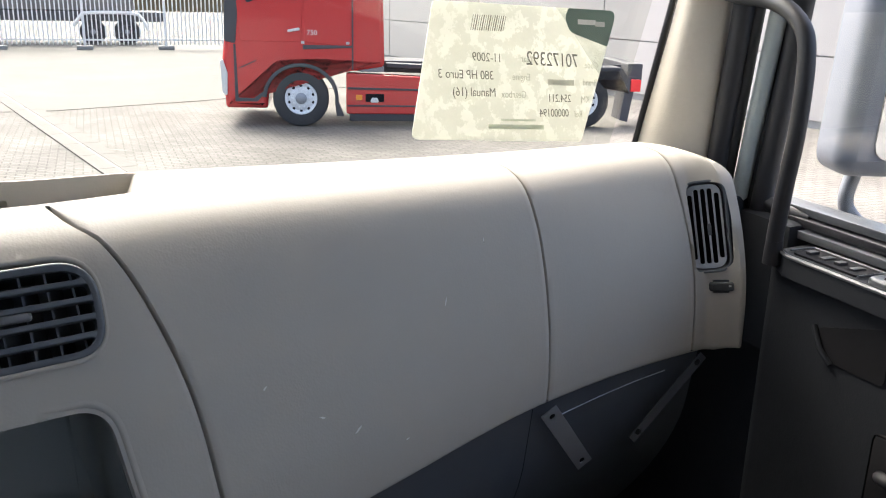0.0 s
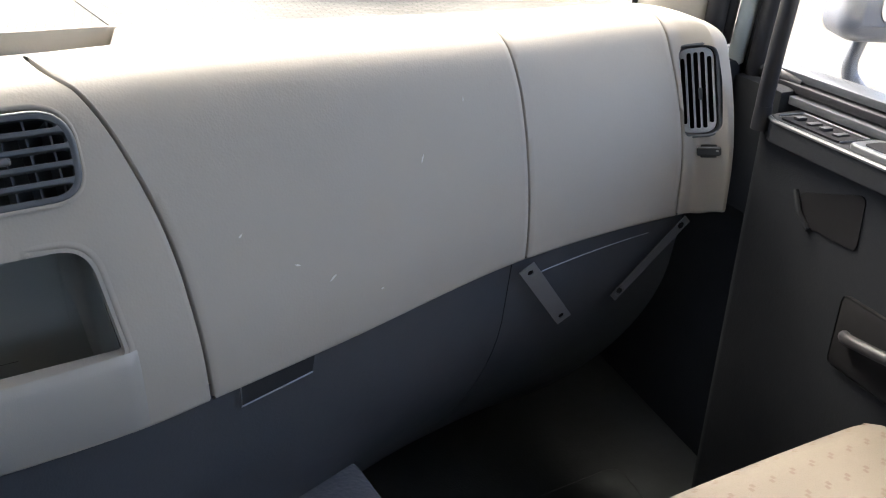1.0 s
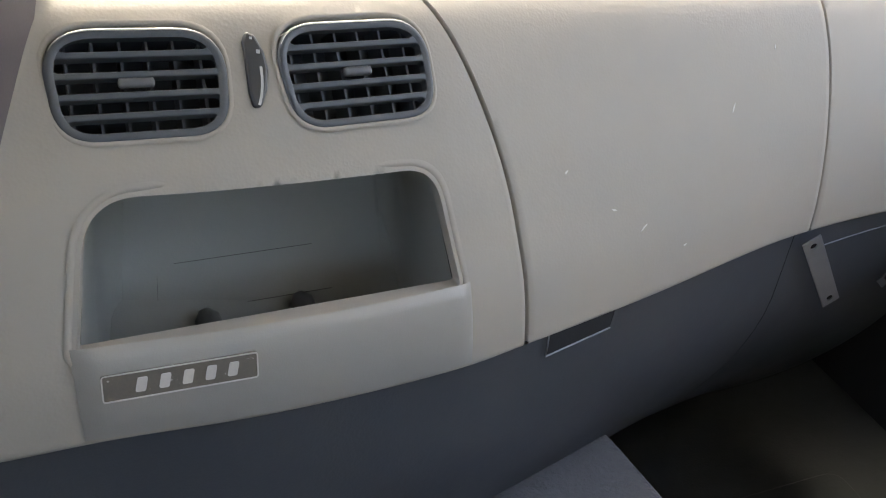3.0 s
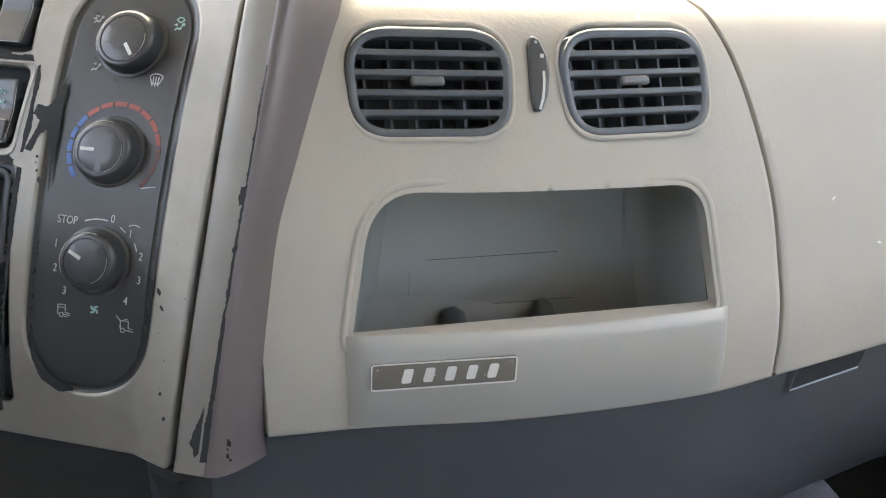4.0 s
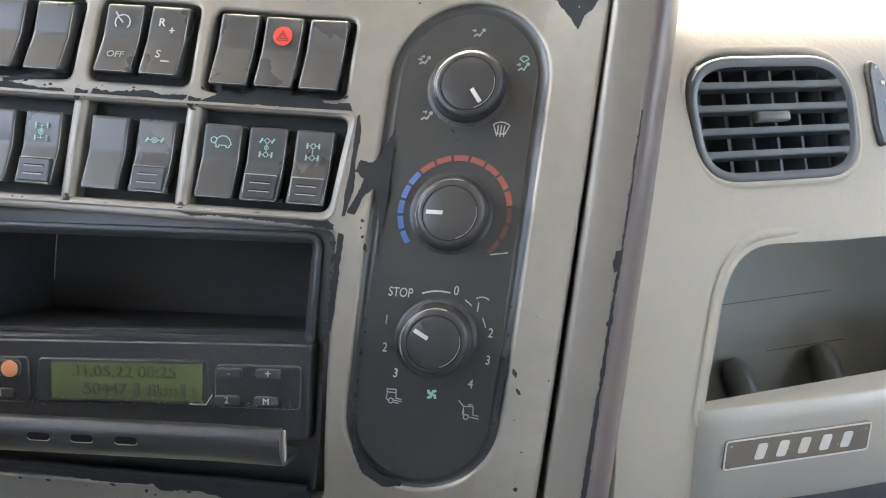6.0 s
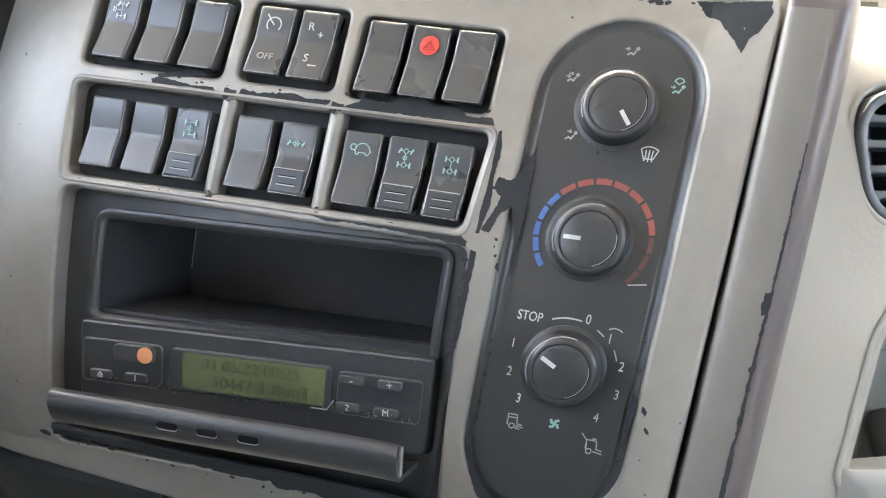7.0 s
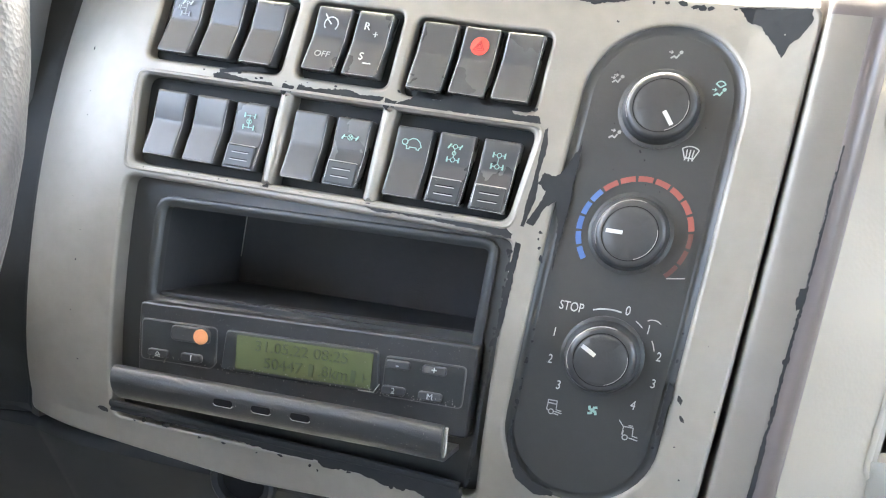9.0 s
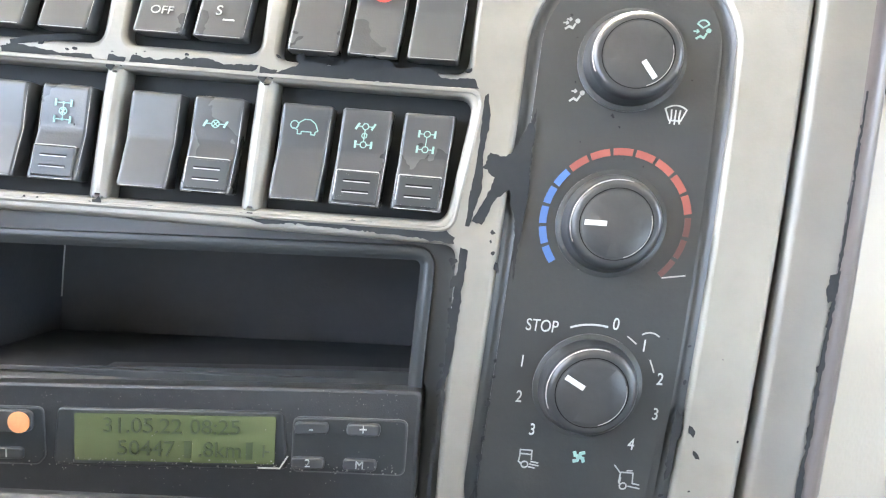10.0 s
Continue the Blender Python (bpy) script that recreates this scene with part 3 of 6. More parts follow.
    part("hub", lathe([(r * 0.21, w * 0.3), (r * 0.2, w * 0.46), (r * 0.13, w * 0.52), (0.01, w * 0.52)], 28), STEEL, ty, m=m)
    for i in range(bolts):
        a = 2 * math.pi * i / bolts
        part("wheel_nut", lathe([(0.022, w * 0.36), (0.022, w * 0.45), (0.012, w * 0.48)], 6), rim_mat, ty, m=m @ Matrix.Translation((r * 0.31 * math.cos(a), r * 0.31 * math.sin(a), 0)))
    for i in range(10):
        a = 2 * math.pi * (i + 0.5) / 10
        part("vent_hole", lathe([(0.030, w * 0.305), (0.026, w * 0.335)], 12), DARKHOLE, ty, m=m @ Matrix.Translation((r * 0.45 * math.cos(a), r * 0.45 * math.sin(a), 0)))
    return ty


TR = Matrix.Translation((3.57, 16.2, 0)) @ Matrix.Rotation(math.atan2(-1.34, 5.25), 4, "Z")   # x rearwards, -y towards the cab
truck = thing("tractor_truck", (3.57, 16.2, 0), "glossy red tractor truck parked on the paving", "truck")


def side_slab(name, pts, y0, y1, mat, parent=truck, bevel=0.02, label=""):
    """A plate in the truck's side plane: (x rearwards, z up), from depth y1 out to y0."""
    bm = slab([Vector(p) for p in pts], -y1, -y0, bevel)
    bm.transform(Matrix.Rotation(radians(90), 4, "X"))
    return part(name, bm, mat, parent, label, m=TR)


def rlist(pts, r):
    return rounded(pts, r, 5)


cab_out = rlist([(-1.38, 0.33), (-0.62, 0.33), (-0.55, 0.95), (-0.40, 1.12), (0.35, 1.16), (0.62, 0.98), (1.56, 1.12), (1.53, 2.3), (1.45, 3.7), (-0.7, 3.8), (-1.30, 2.1), (-1.42, 1.2)], [0.08, 0.05, 0.2, 0.2, 0.2, 0.2, 0.1, 0.1, 0.25, 0.4, 0.3, 0.2])
side_slab("cab_body", cab_out, 0.0, 2.45, TRUCK_RED, bevel=0.10)
side_slab("door_panel", rlist([(-1.08, 1.55), (0.02, 1.55), (0.06, 2.3), (0.0, 3.1), (-0.7, 3.1), (-1.12, 2.25)], 0.06), -0.012, 0.05, TRUCK_RED, bevel=0.012)
side_slab("side_window", rlist([(-1.02, 2.15), (-0.55, 2.42), (-0.02, 2.45), (-0.04, 3.0), (-0.66, 3.0)], 0.08), -0.02, 0.02, TRUCK_GLASS, bevel=0.01)
side_slab("windscreen_edge", rlist([(-1.36, 1.55), (-1.16, 1.5), (-1.08, 2.3), (-0.8, 3.2), (-0.98, 3.2), (-1.34, 2.2)], 0.05), -0.008, 0.05, TRUCK_DARK, bevel=0.01)
side_slab("rear_side_panel", rlist([(0.08, 1.55), (0.92, 1.48), (0.92, 3.3), (0.08, 3.3)], 0.05), -0.010, 0.05, TRUCK_RED, bevel=0.012)
# The body and fender creases are dark strips that paint in their shade.
side_slab("body_crease", rlist([(0.05, 1.42), (0.95, 1.46), (0.95, 1.50), (0.05, 1.5)], 0.015), -0.014, 0.05, TRUCK_DARK, bevel=0.006)
side_slab("cab_gap", rlist([(0.945, 1.06), (0.975, 1.06), (0.975, 3.5), (0.945, 3.5)], 0.01), -0.004, 0.05, TRUCK_DARK, bevel=0.003)
side_slab("corner_trim", rlist([(-1.20, 0.46), (-0.80, 0.46), (-0.66, 0.60), (-0.70, 0.64), (-0.86, 0.52), (-1.14, 0.53), (-1.16, 1.5), (-1.20, 1.5)], 0.015), -0.012, 0.1, TRUCK_DARK, bevel=0.008)
side_slab("fender_crease", rlist([(-1.1, 1.06), (-0.80, 1.20), (-0.80, 1.22), (-1.1, 1.08)], 0.006), -0.010, 0.05, TRUCK_DARK, bevel=0.004)
side_slab("headlight", rlist([(-1.43, 0.62), (-1.34, 0.55), (-1.32, 0.98), (-1.40, 1.22), (-1.45, 1.2)], 0.03), -0.015, 0.3, SILVER, bevel=0.01)
arch = [(0.70 * math.cos(radians(a)), 0.52 + 0.65 * math.sin(radians(a))) for a in range(178, -8, -8)]
arch_in = [(0.63 * math.cos(radians(a)), 0.52 + 0.585 * math.sin(radians(a))) for a in range(-6, 180, 8)]
bm = slab([Vector(p) for p in (arch + [(0.80, 0.2), (0.66, 0.2)] + arch_in)][::-1], -0.3, 0.03, 0.012)
bm.transform(Matrix.Rotation(radians(90), 4, "X"))
part("wheel_arch", bm, TRUCK_DARK, truck, m=TR)
side_slab("door_handle", rlist([(-0.22, 1.72), (0.0, 1.76), (0.0, 1.81), (-0.22, 1.77)], 0.02), -0.04, 0.0, SILVER, bevel=0.008)
side_slab("reflector", rlist([(0.02, 1.52), (0.08, 1.52), (0.08, 1.57), (0.02, 1.57)], 0.008), -0.025, 0.0, WHITE_INK, bevel=0.004)
side_slab("reflector", rlist([(0.84, 1.52), (0.9, 1.52), (0.9, 1.57), (0.84, 1.57)], 0.008), -0.025, 0.0, WHITE_INK, bevel=0.004)
side_slab("side_skirt", rlist([(0.84, 0.24), (4.55, 0.24), (4.55, 0.86), (0.84, 1.0)], 0.05), 0.02, 0.3, TRUCK_RED, bevel=0.02)
side_slab("skirt_groove", rlist([(0.86, 0.38), (4.5, 0.38), (4.5, 0.41), (0.86, 0.41)], 0.01), 0.012, 0.1, TRUCK_DARK, bevel=0.004)
side_slab("skirt_groove", rlist([(0.86, 0.70), (4.5, 0.66), (4.5, 0.69), (0.86, 0.74)], 0.01), 0.012, 0.1, TRUCK_DARK, bevel=0.004)
side_slab("lower_guard", rlist([(0.9, 0.1), (4.5, 0.1), (4.5, 0.25), (0.9, 0.25)], 0.03), 0.06, 0.3, TRUCK_DARK, bevel=0.02)
side_slab("step_recess", rlist([(1.2, 0.47), (1.55, 0.47), (1.55, 0.62), (1.2, 0.62)], 0.02), 0.008, 0.05, DARKHOLE, bevel=0.004)
side_slab("filler_cap", rlist([(1.28, 0.46), (1.46, 0.46), (1.42, 0.55), (1.32, 0.55)], 0.03), -0.01, 0.03, SILVER, bevel=0.01)
side_slab("marker_light", rlist([(1.02, 0.50), (1.14, 0.50), (1.14, 0.60), (1.02, 0.60)], 0.015), 0.0, 0.05, AMBER, bevel=0.006)
side_slab("chassis_rail", rlist([(0.9, 1.0), (6.6, 0.9), (6.6, 1.2), (0.9, 1.2)], 0.02), 0.5, 0.6, TRUCK_DARK, bevel=0.01)
side_slab("step_plate", rlist([(1.1, 1.02), (1.55, 1.02), (1.55, 1.12), (1.1, 1.12)], 0.02), 0.1, 0.6, STEEL, bevel=0.01)
side_slab("deck_plate", rlist([(1.6, 1.10), (3.4, 1.06), (3.4, 1.12), (1.6, 1.18)], 0.02), 0.2, 1.9, TRUCK_DARK, bevel=0.01)
side_slab("rear_mudguard", rlist([(4.7, 0.9), (4.85, 1.1), (6.1, 1.1), (6.35, 0.6), (6.35, 0.95), (6.15, 1.18), (4.8, 1.18)], 0.05), 0.0, 0.65, TRUCK_DARK, bevel=0.02)
side_slab("mud_flap", rlist([(6.20, 0.16), (6.36, 0.12), (6.48, 1.0), (6.3, 1.0)], 0.02), 0.05, 0.6, TRUCK_DARK, bevel=0.01)
side_slab("tail_light", rlist([(6.36, 0.72), (6.56, 0.72), (6.56, 0.95), (6.36, 0.95)], 0.02), 0.0, 0.4, TAIL_RED, bevel=0.01)
side_slab("rear_frame", rlist([(6.3, 0.85), (6.6, 0.85), (6.6, 1.25), (6.3, 1.25)], 0.03), 0.1, 2.2, TRUCK_DARK, bevel=0.01)
for wx in (0.0, 5.42):
    wheel("tyre", TR @ Vector((wx, 0.16, 0.52)), TR.to_3x3() @ Vector((0, -1, 0)), 0.52, 0.34, truck)
lettering("model_number", "750", 0.13, TR @ Matrix.Translation((0.22, -0.015, 1.72)) @ Matrix.Rotation(radians(90), 4, "X"), SILVER, truck)

trailer = thing("trailer", (-3, 41, 0), "dark low trailer parked behind the fence", "trailer")
part("chassis", box(-14, 3.0, 40.2, 42.4, 0.95, 1.35, 0.04), TRUCK_DARK, trailer)
part("load_body", box(-14, 1.8, 40.1, 42.5, 1.4, 3.4, 0.05), material("grey_brown_tarpaulin", (0.12, 0.115, 0.11), 0.7, vary=0.3, scale=1.0), trailer)
for wx in (0.15, 1.5):
    wheel("tyre", (wx, 40.3, 0.52), (0, -1, 0), 0.52, 0.34, trailer, TRUCK_DARK, 6)
part("mudguard", tube(smooth_path([(-0.6, 40.0, 0.75), (-0.3, 40.0, 1.15), (0.0, 40.0, 1.3), (1.7, 40.0, 1.3), (2.1, 40.0, 1.1), (2.35, 40.0, 0.6)], 5), 0.07, 8), FENCE_WHITE, trailer)

# ---- the cab's shell ----
tagged(part("base", box(-1.2, 0.93, -0.9, 1.45, 0.0, 1.38, 0.03), TRUCK_DARK), "plain dark underbody carrying the cab", "underbody", kind="structure")
tagged(part("floor", box(-1.25, 0.98, -0.95, 1.5, 1.38, 1.45), FLOOR), "black rubber cab floor", "floor", kind="structure")
# Unseen rear wall: pale above, dark below, to shape the console's reflections.
tagged(part("wall_rear", box(-1.25, 0.98, -1.0, -0.95, 2.75, 3.1), CLOTH), "unseen upper rear cab wall, pale to bounce daylight", "wall", kind="structure")
tagged(part("wall_rear_lower", box(-1.25, 0.98, -1.0, -0.95, 1.38, 2.30), DARK_CLOTH), "unseen lower rear cab wall, dark to darken console reflections", "wall", kind="structure")
# Unseen rear opening, added so daylight from behind brightens the dash.
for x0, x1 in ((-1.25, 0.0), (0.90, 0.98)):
    tagged(part("wall_rear_side", box(x0, x1, -1.0, -0.95, 2.30, 2.75), DARK_CLOTH), "unseen dark rear cab wall beside the added opening", "wall", kind="structure")
added_rear_pane = part("window_added_rear", box(0.0, 0.90, -0.978, -0.972, 2.30, 2.75), GLASS, smooth=False)
added_rear_pane.visible_shadow = False
tagged(added_rear_pane, "unseen rear pane added to light the dash from behind", "window", kind="structure")
# Unseen ceiling, kept pale so it bounces daylight into the cab.
tagged(part("ceiling", box(-1.25, 0.98, -1.0, 1.15, 3.05, 3.15), HEADLINER, smooth=False), "unseen pale cab ceiling bouncing daylight inside", "ceiling", kind="structure")
# Unseen wall, raised above a usual sill to keep the lower console dark.
tagged(part("wall_left_lower", box(-1.30, -1.25, -1.0, 1.5, 1.38, 2.46), DOOR), "unseen driver-side wall, raised to shade the lower console", "wall", kind="structure")
tagged(part("wall_right_front", box(0.965, 0.98, 0.9, 1.5, 1.38, 2.12), DOOR), "dark front side wall of the footwell", "wall", kind="structure")
tagged(part("wall_left_rear", box(-1.30, -1.25, -1.0, -0.62, 2.46, 3.1), CLOTH), "light grey rear side wall of the cab", "wall", kind="structure")
tagged(part("wall_right_rear", box(0.98, 1.03, -1.0, -0.4, 2.20, 3.1), CLOTH), "light grey rear side wall of the cab", "wall", kind="structure")
tagged(part("wall_right_lower", box(0.98, 1.03, -1.0, 0.0, 1.38, 2.20), DOOR), "charcoal lower side wall behind the door", "wall", kind="structure")
tagged(part("wall_front_lower", box(-1.25, 0.98, 1.5, 1.55, 1.38, 2.10), DOOR), "dark bulkhead below the windscreen", "wall", kind="structure")
tagged(part("trim_roof_front", box(-1.25, 0.98, 1.10, 1.2, 2.98, 3.08, 0.02), HEADLINER), "grey header trim over the windscreen", "trim", kind="structure")
# Hidden block, added to stop daylight leaking past the dash end.
tagged(part("trim_light_block", box(0.80, 0.965, 1.06, 1.5, 2.02, 2.22, 0.01), DOOR), "hidden dark block keeping daylight off the footwell floor", "trim", kind="structure")
tagged(part("trim_left_pillar", tube([(-1.2, 1.45, 2.2), (-1.18, 1.15, 3.05)], 0.06, 8), PILLAR), "beige windscreen pillar trim", "trim", kind="structure")
tagged(part("trim_left_door_frame", tube([(-1.25, 1.1, 2.2), (-1.22, 0.95, 3.05)], 0.05, 8), RUBBER), "black door frame seal", "trim", kind="structure")

# ---- dashboard ----
dash = thing("dashboard", (0.2, 0.75, 2.05), "beige grained plastic truck dashboard with seamed panels", "dashboard")
seam_one = spline((0.0, 0.36, 0.53, 0.76, 0.94, 1.0, 3.0), (0.062, 0.058, 0.053, 0.039, 0.020, 0.004, 0.0039))
seam_two = lambda f: 0.457 - 0.004 * ease((f - 0.7) / 0.3)
GAP = 0.0023
gap_at = lambda f: GAP * (1 - ease((f - 1.0) / 0.08))   # the first seam closes on the top
LEFT_END, RIGHT_END = -0.292, 0.807
top_fs = [1.03, 1.06, 1.09, 1.12, 1.14, 1.16, 1.18, 1.2, 1.25, 1.35, 1.5, 1.65, 1.8, 1.9, 1.93, 1.94, 1.95, 1.96, 1.97, 2.0, 2.2, 2.4, 2.6, 2.8, 3.0]
low = lambda n: [j / n for j in range(n + 1)]

VENT_A, VENT_B = (-0.2025, 2.2918, 0.107, 0.0715), (-0.0676, 2.2852, 0.1165, 0.0735)
END_VENT, END_SWITCH = (0.774, 2.194, 0.055, 0.124), (0.789, 2.1135, 0.040, 0.019)


def oval_box(w, h, r):
    return rounded([(-w / 2, -h / 2), (w / 2, -h / 2), (w / 2, h / 2), (-w / 2, h / 2)], r, 8)


def vent_outline(w, h, flip=1):
    """A vent's mouth: a rounded box, narrower towards its foot."""
    return rounded([(-w * 0.46, -h / 2), (w * 0.46, -h / 2), (w * 0.5, h / 2), (-w * 0.5, h / 2)], [h * 0.36, h * 0.36, h * 0.42, h * 0.42], 8)


def to_plan(loop, fr):
    out = []
    for p in loop:
        q = fr @ Vector((p[0], p[1], 0))
        out.append(Vector((q.x, q.z)))
    return out


TRAY_LOOP = rounded([(-0.2445, 2.152), (0.0005, 2.136), (-0.018, 2.219), (-0.234, 2.236)], [0.003, 0.004, 0.03, 0.03], 10)
holes_centre = [to_plan(vent_outline(VENT_A[2], VENT_A[3]), skin_frame(*VENT_A[:2])), to_plan(vent_outline(VENT_B[2], VENT_B[3]), skin_frame(*VENT_B[:2])), TRAY_LOOP]
skin_panel("centre_panel", lambda f: LEFT_END, lambda f: seam_one(f) - gap_at(f), 0, 3, 96, 0, dash, BEIGE, holes_centre, f_list=low(72) + top_fs, fade=(1,))
skin_panel("passenger_panel", lambda f: seam_one(f) + gap_at(f), lambda f: seam_two(f) - GAP, 0, 3, 64, 0, dash, BEIGE, f_list=low(40) + top_fs, fade=(-1,))
skin_panel("glovebox_panel", lambda f: seam_two(f) + GAP, lambda f: 0.754 - GAP, 0, 3, 36, 0, dash, BEIGE, f_list=low(40) + top_fs)
ef = skin_frame(*END_VENT[:2])
en = ef.to_3x3() @ Vector((0, 0, 1))
eup = Vector((0.0, 0.33, 0.94))
eup = (eup - en * eup.dot(en)).normalized()
end_frame = Matrix.Translation(ef.translation) @ Matrix((eup.cross(en), eup, en)).transposed().to_4x4()
skin_panel("end_panel", lambda f: 0.754 + GAP, lambda f: 0.812 + 0.33 * depth_at(0.79, min(f, 0.93)), 0, 3, 26, 0, dash, BEIGE, [to_plan(oval_box(END_VENT[2], END_VENT[3], 0.018), end_frame)], f_list=low(60) + top_fs)
# dark backing behind the seams
bm = bmesh.new()
rows = []
for j in range(25):
    f = 0.02 + 1.95 * j / 24
    rows.append([skin(LEFT_END + 0.01 + (RIGHT_END - LEFT_END - 0.02) * i / 60, f) - normal_at(LEFT_END + 0.01 + (RIGHT_END - LEFT_END - 0.02) * i / 60, f) * 0.011 for i in range(61) if True])
holes_back = holes_centre + [to_plan(oval_box(END_VENT[2], END_VENT[3], 0.018), end_frame)]
vs = [[bm.verts.new(p) for p in r] for r in rows]
for j in range(24):
    for i in range(60):
        c = (rows[j][i] + rows[j + 1][i + 1]) / 2
        if c.x < 0.08 and 0.02 + 1.95 * (j + 1) / 24 > 1.0:
            continue
        if not any(inside((c.x, c.z), [((p[0] - 0.0) * 1.0, p[1]) for p in offset(lp, 0.014)]) for lp in holes_back):
            bm.faces.new((vs[j][i], vs[j][i + 1], vs[j + 1][i + 1], vs[j + 1][i]))
part("carrier", bm, DARKHOLE, dash)


# ---- tray below the vents ----
def tray_point(p, back):
    """A point of the tray's mouth moved straight into the dash."""
    sink = max(0.0, min(1.0, (2.187 - p[1]) / 0.04)) * min(0.10, max(0.0, back - 0.008) * 1.35)
    return on_skin(p[0], p[1] - sink) + Vector((-0.15, 0.97, -0.12)) * back


bm = bmesh.new()
loops = [[on_skin(p[0], p[1], 0.0007) for p in offset(TRAY_LOOP, 0.007)]]
for ins, back in ((0.0055, -0.0013), (0.0038, -0.0010), (0.0020, 0.0006), (0.0004, 0.0034), (-0.0008, 0.0072), (-0.0014, 0.012)):
    loops.append([on_skin(p[0], p[1]) + Vector((-0.15, 0.97, -0.12)) * back for p in offset(TRAY_LOOP, ins)])
rings(bm, loops)
bmesh.ops.recalc_face_normals(bm, faces=bm.faces)
part("tray_rim", bm, BEIGE, dash)
bm = bmesh.new()
loops = [[tray_point(p, 0.0115) for p in offset(TRAY_LOOP, -0.0013)], [tray_point(p, 0.03) for p in offset(TRAY_LOOP, -0.0020)], [tray_point(p, 0.06) for p in offset(TRAY_LOOP, -0.0028)]]
for k in range(7):
    a = k / 6 * math.pi / 2
    loops.append([tray_point(p, 0.078 + 0.030 * math.sin(a)) for p in offset(TRAY_LOOP, -0.0035 - 0.021 * (1 - math.cos(a)))])
pl = (0.343, 0.28, 0.133)   # the back wall: depth by x, by z, and at the origin
loops[-1] = [Vector((q.x, pl[0] * q.x + pl[1] * q.z + pl[2] + 0.003, q.z)) for q in loops[-1]]
rings(bm, loops)
bmesh.ops.recalc_face_normals(bm, faces=bm.faces)


def on_back(x, z, out=0.0):
    """A place on the tray's flat back wall."""
    return Vector((x, pl[0] * x + pl[1] * z + pl[2] - out, z))


bk = bmesh.new()
bk.faces.new([bk.verts.new(on_back(x, z)) for x, z in ((-0.272, 2.03), (-0.026, 2.02), (-0.026, 2.200), (-0.272, 2.217))])
part("tray_back", bk, TRAY, dash, smooth=False)
part("tray", bm, TRAY, dash, "recessed greenish grey storage tray")
for p in (Vector((-0.181, 0.650, 2.104)), Vector((-0.112, 0.672, 2.101))):
    part("peg", tube([p + Vector((-0.002, 0.004, 0.004)), p, p + Vector((0.004, -0.008, -0.010)), p + Vector((0.014, -0.030, -0.040))], [0.0045, 0.0095, 0.0105, 0.0105], 16), PEG, dash)


def scored(ends, r):
    """A thin line scored into the back of the tray between two plan places."""
    (x0, z0), (x1, z1) = ends
    part("scored_line", tube([on_back(x0, z0, 0.0002), on_back(x1, z1, 0.0002)], r, 5), SEAM, dash)


for ends, r in ((((-0.2019, 2.1427), (-0.1014, 2.1372)), 0.00024), (((-0.2113, 2.1077), (-0.0866, 2.1000)), 0.00028), (((-0.2135, 2.136), (-0.2145, 2.113)), 0.0001)):
    scored(ends, r)

# padded lip under the tray
bm = bmesh.new()
LIP0, LIP1 = -0.2465, 0.0105
cols = []
for i in range(41):
    t = i / 40
    a = LIP0 + (LIP1 - LIP0) * t
    end = min(1.0, min(t / 0.07, (1 - t) / 0.045))
    end = math.sqrt(max(0.0, 1 - (1 - end) ** 2))
    top_f = 0.245
    col = [skin(a, top_f) + IN * 0.012 + Vector((0, 0, -0.014))]
    for f, o in ((top_f, 0.002), (top_f + 0.004, 0.005), (top_f - 0.008, 0.0085), (top_f - 0.03, 0.0105), (0.15, 0.0105), (0.09, 0.009), (0.04, 0.006), (0.005, 0.002)):
        col.append(skin(a, f) + normal_at(a, f) * (0.62 * o * end + 0.0006))
    cols.append(col)
rings(bm, cols, close=False)
bmesh.ops.recalc_face_normals(bm, faces=bm.faces)
part("tray_lip", bm, BEIGE_LIP, dash)

# worn name plate on the lip, its lettering drawn as plain strokes
bf = skin_frame(-0.190, 2.1290, 0.0072) @ Matrix.Rotation(radians(2.0), 4, "Z")
badge = tagged(thing("name_plate", bf.translation, "worn brown name plate with white border on the dash lip", "plate"))
part("plate", slab(rounded([(-0.046, -0.0088), (0.046, -0.0088), (0.046, 0.0088), (-0.046, 0.0088)], 0.002, 4), -0.002, 0.001, 0.0006), BADGE, badge, m=bf)
fr = rounded([(-0.0455, -0.0083), (0.0455, -0.0083), (0.0455, 0.0083), (-0.0455, 0.0083)], 0.002, 4)
part("border", strokes([[(p.x, p.y) for p in fr + fr[:1]]], 0.0009, 0.001), BADGE_INK, badge, m=bf)
for i in range(5):
    x = -0.023 + i * 0.0135
    part("mark", slab(rounded([(x - 0.0046, -0.0046), (x + 0.0014, -0.0046), (x + 0.0034, 0.0046), (x - 0.0026, 0.0046)], 0.0014, 3), 0.001, 0.0014), BADGE_INK, badge, m=bf)


# ---- air vents ----
def wide_vent(spec, label, group):
    x, z, w, h = spec
    fr = skin_frame(x, z)
    v = thing("air_vent", fr.translation, label, "air vent", group)
    mouth = vent_outline(w, h)
    bm = bmesh.new()
    rings(bm, [[(p.x, p.y, zz) for p in offset(mouth, o)] for o, zz in ((0.0030, -0.0004), (0.0018, 0.00015), (0.0006, 0.0001), (-0.0006, -0.0008), (-0.0012, -0.003), (-0.0016, -0.014))])
    part("surround", bm, BEIGE, v, "beige rounded mouth", m=fr)
    fr = fr @ Matrix.Translation((0, -0.0021, -0.0028)) @ Matrix.Rotation(radians(3.0), 4, "X")
    face = vent_outline(w - 0.0052, h - 0.0088)
    bm = bmesh.new()
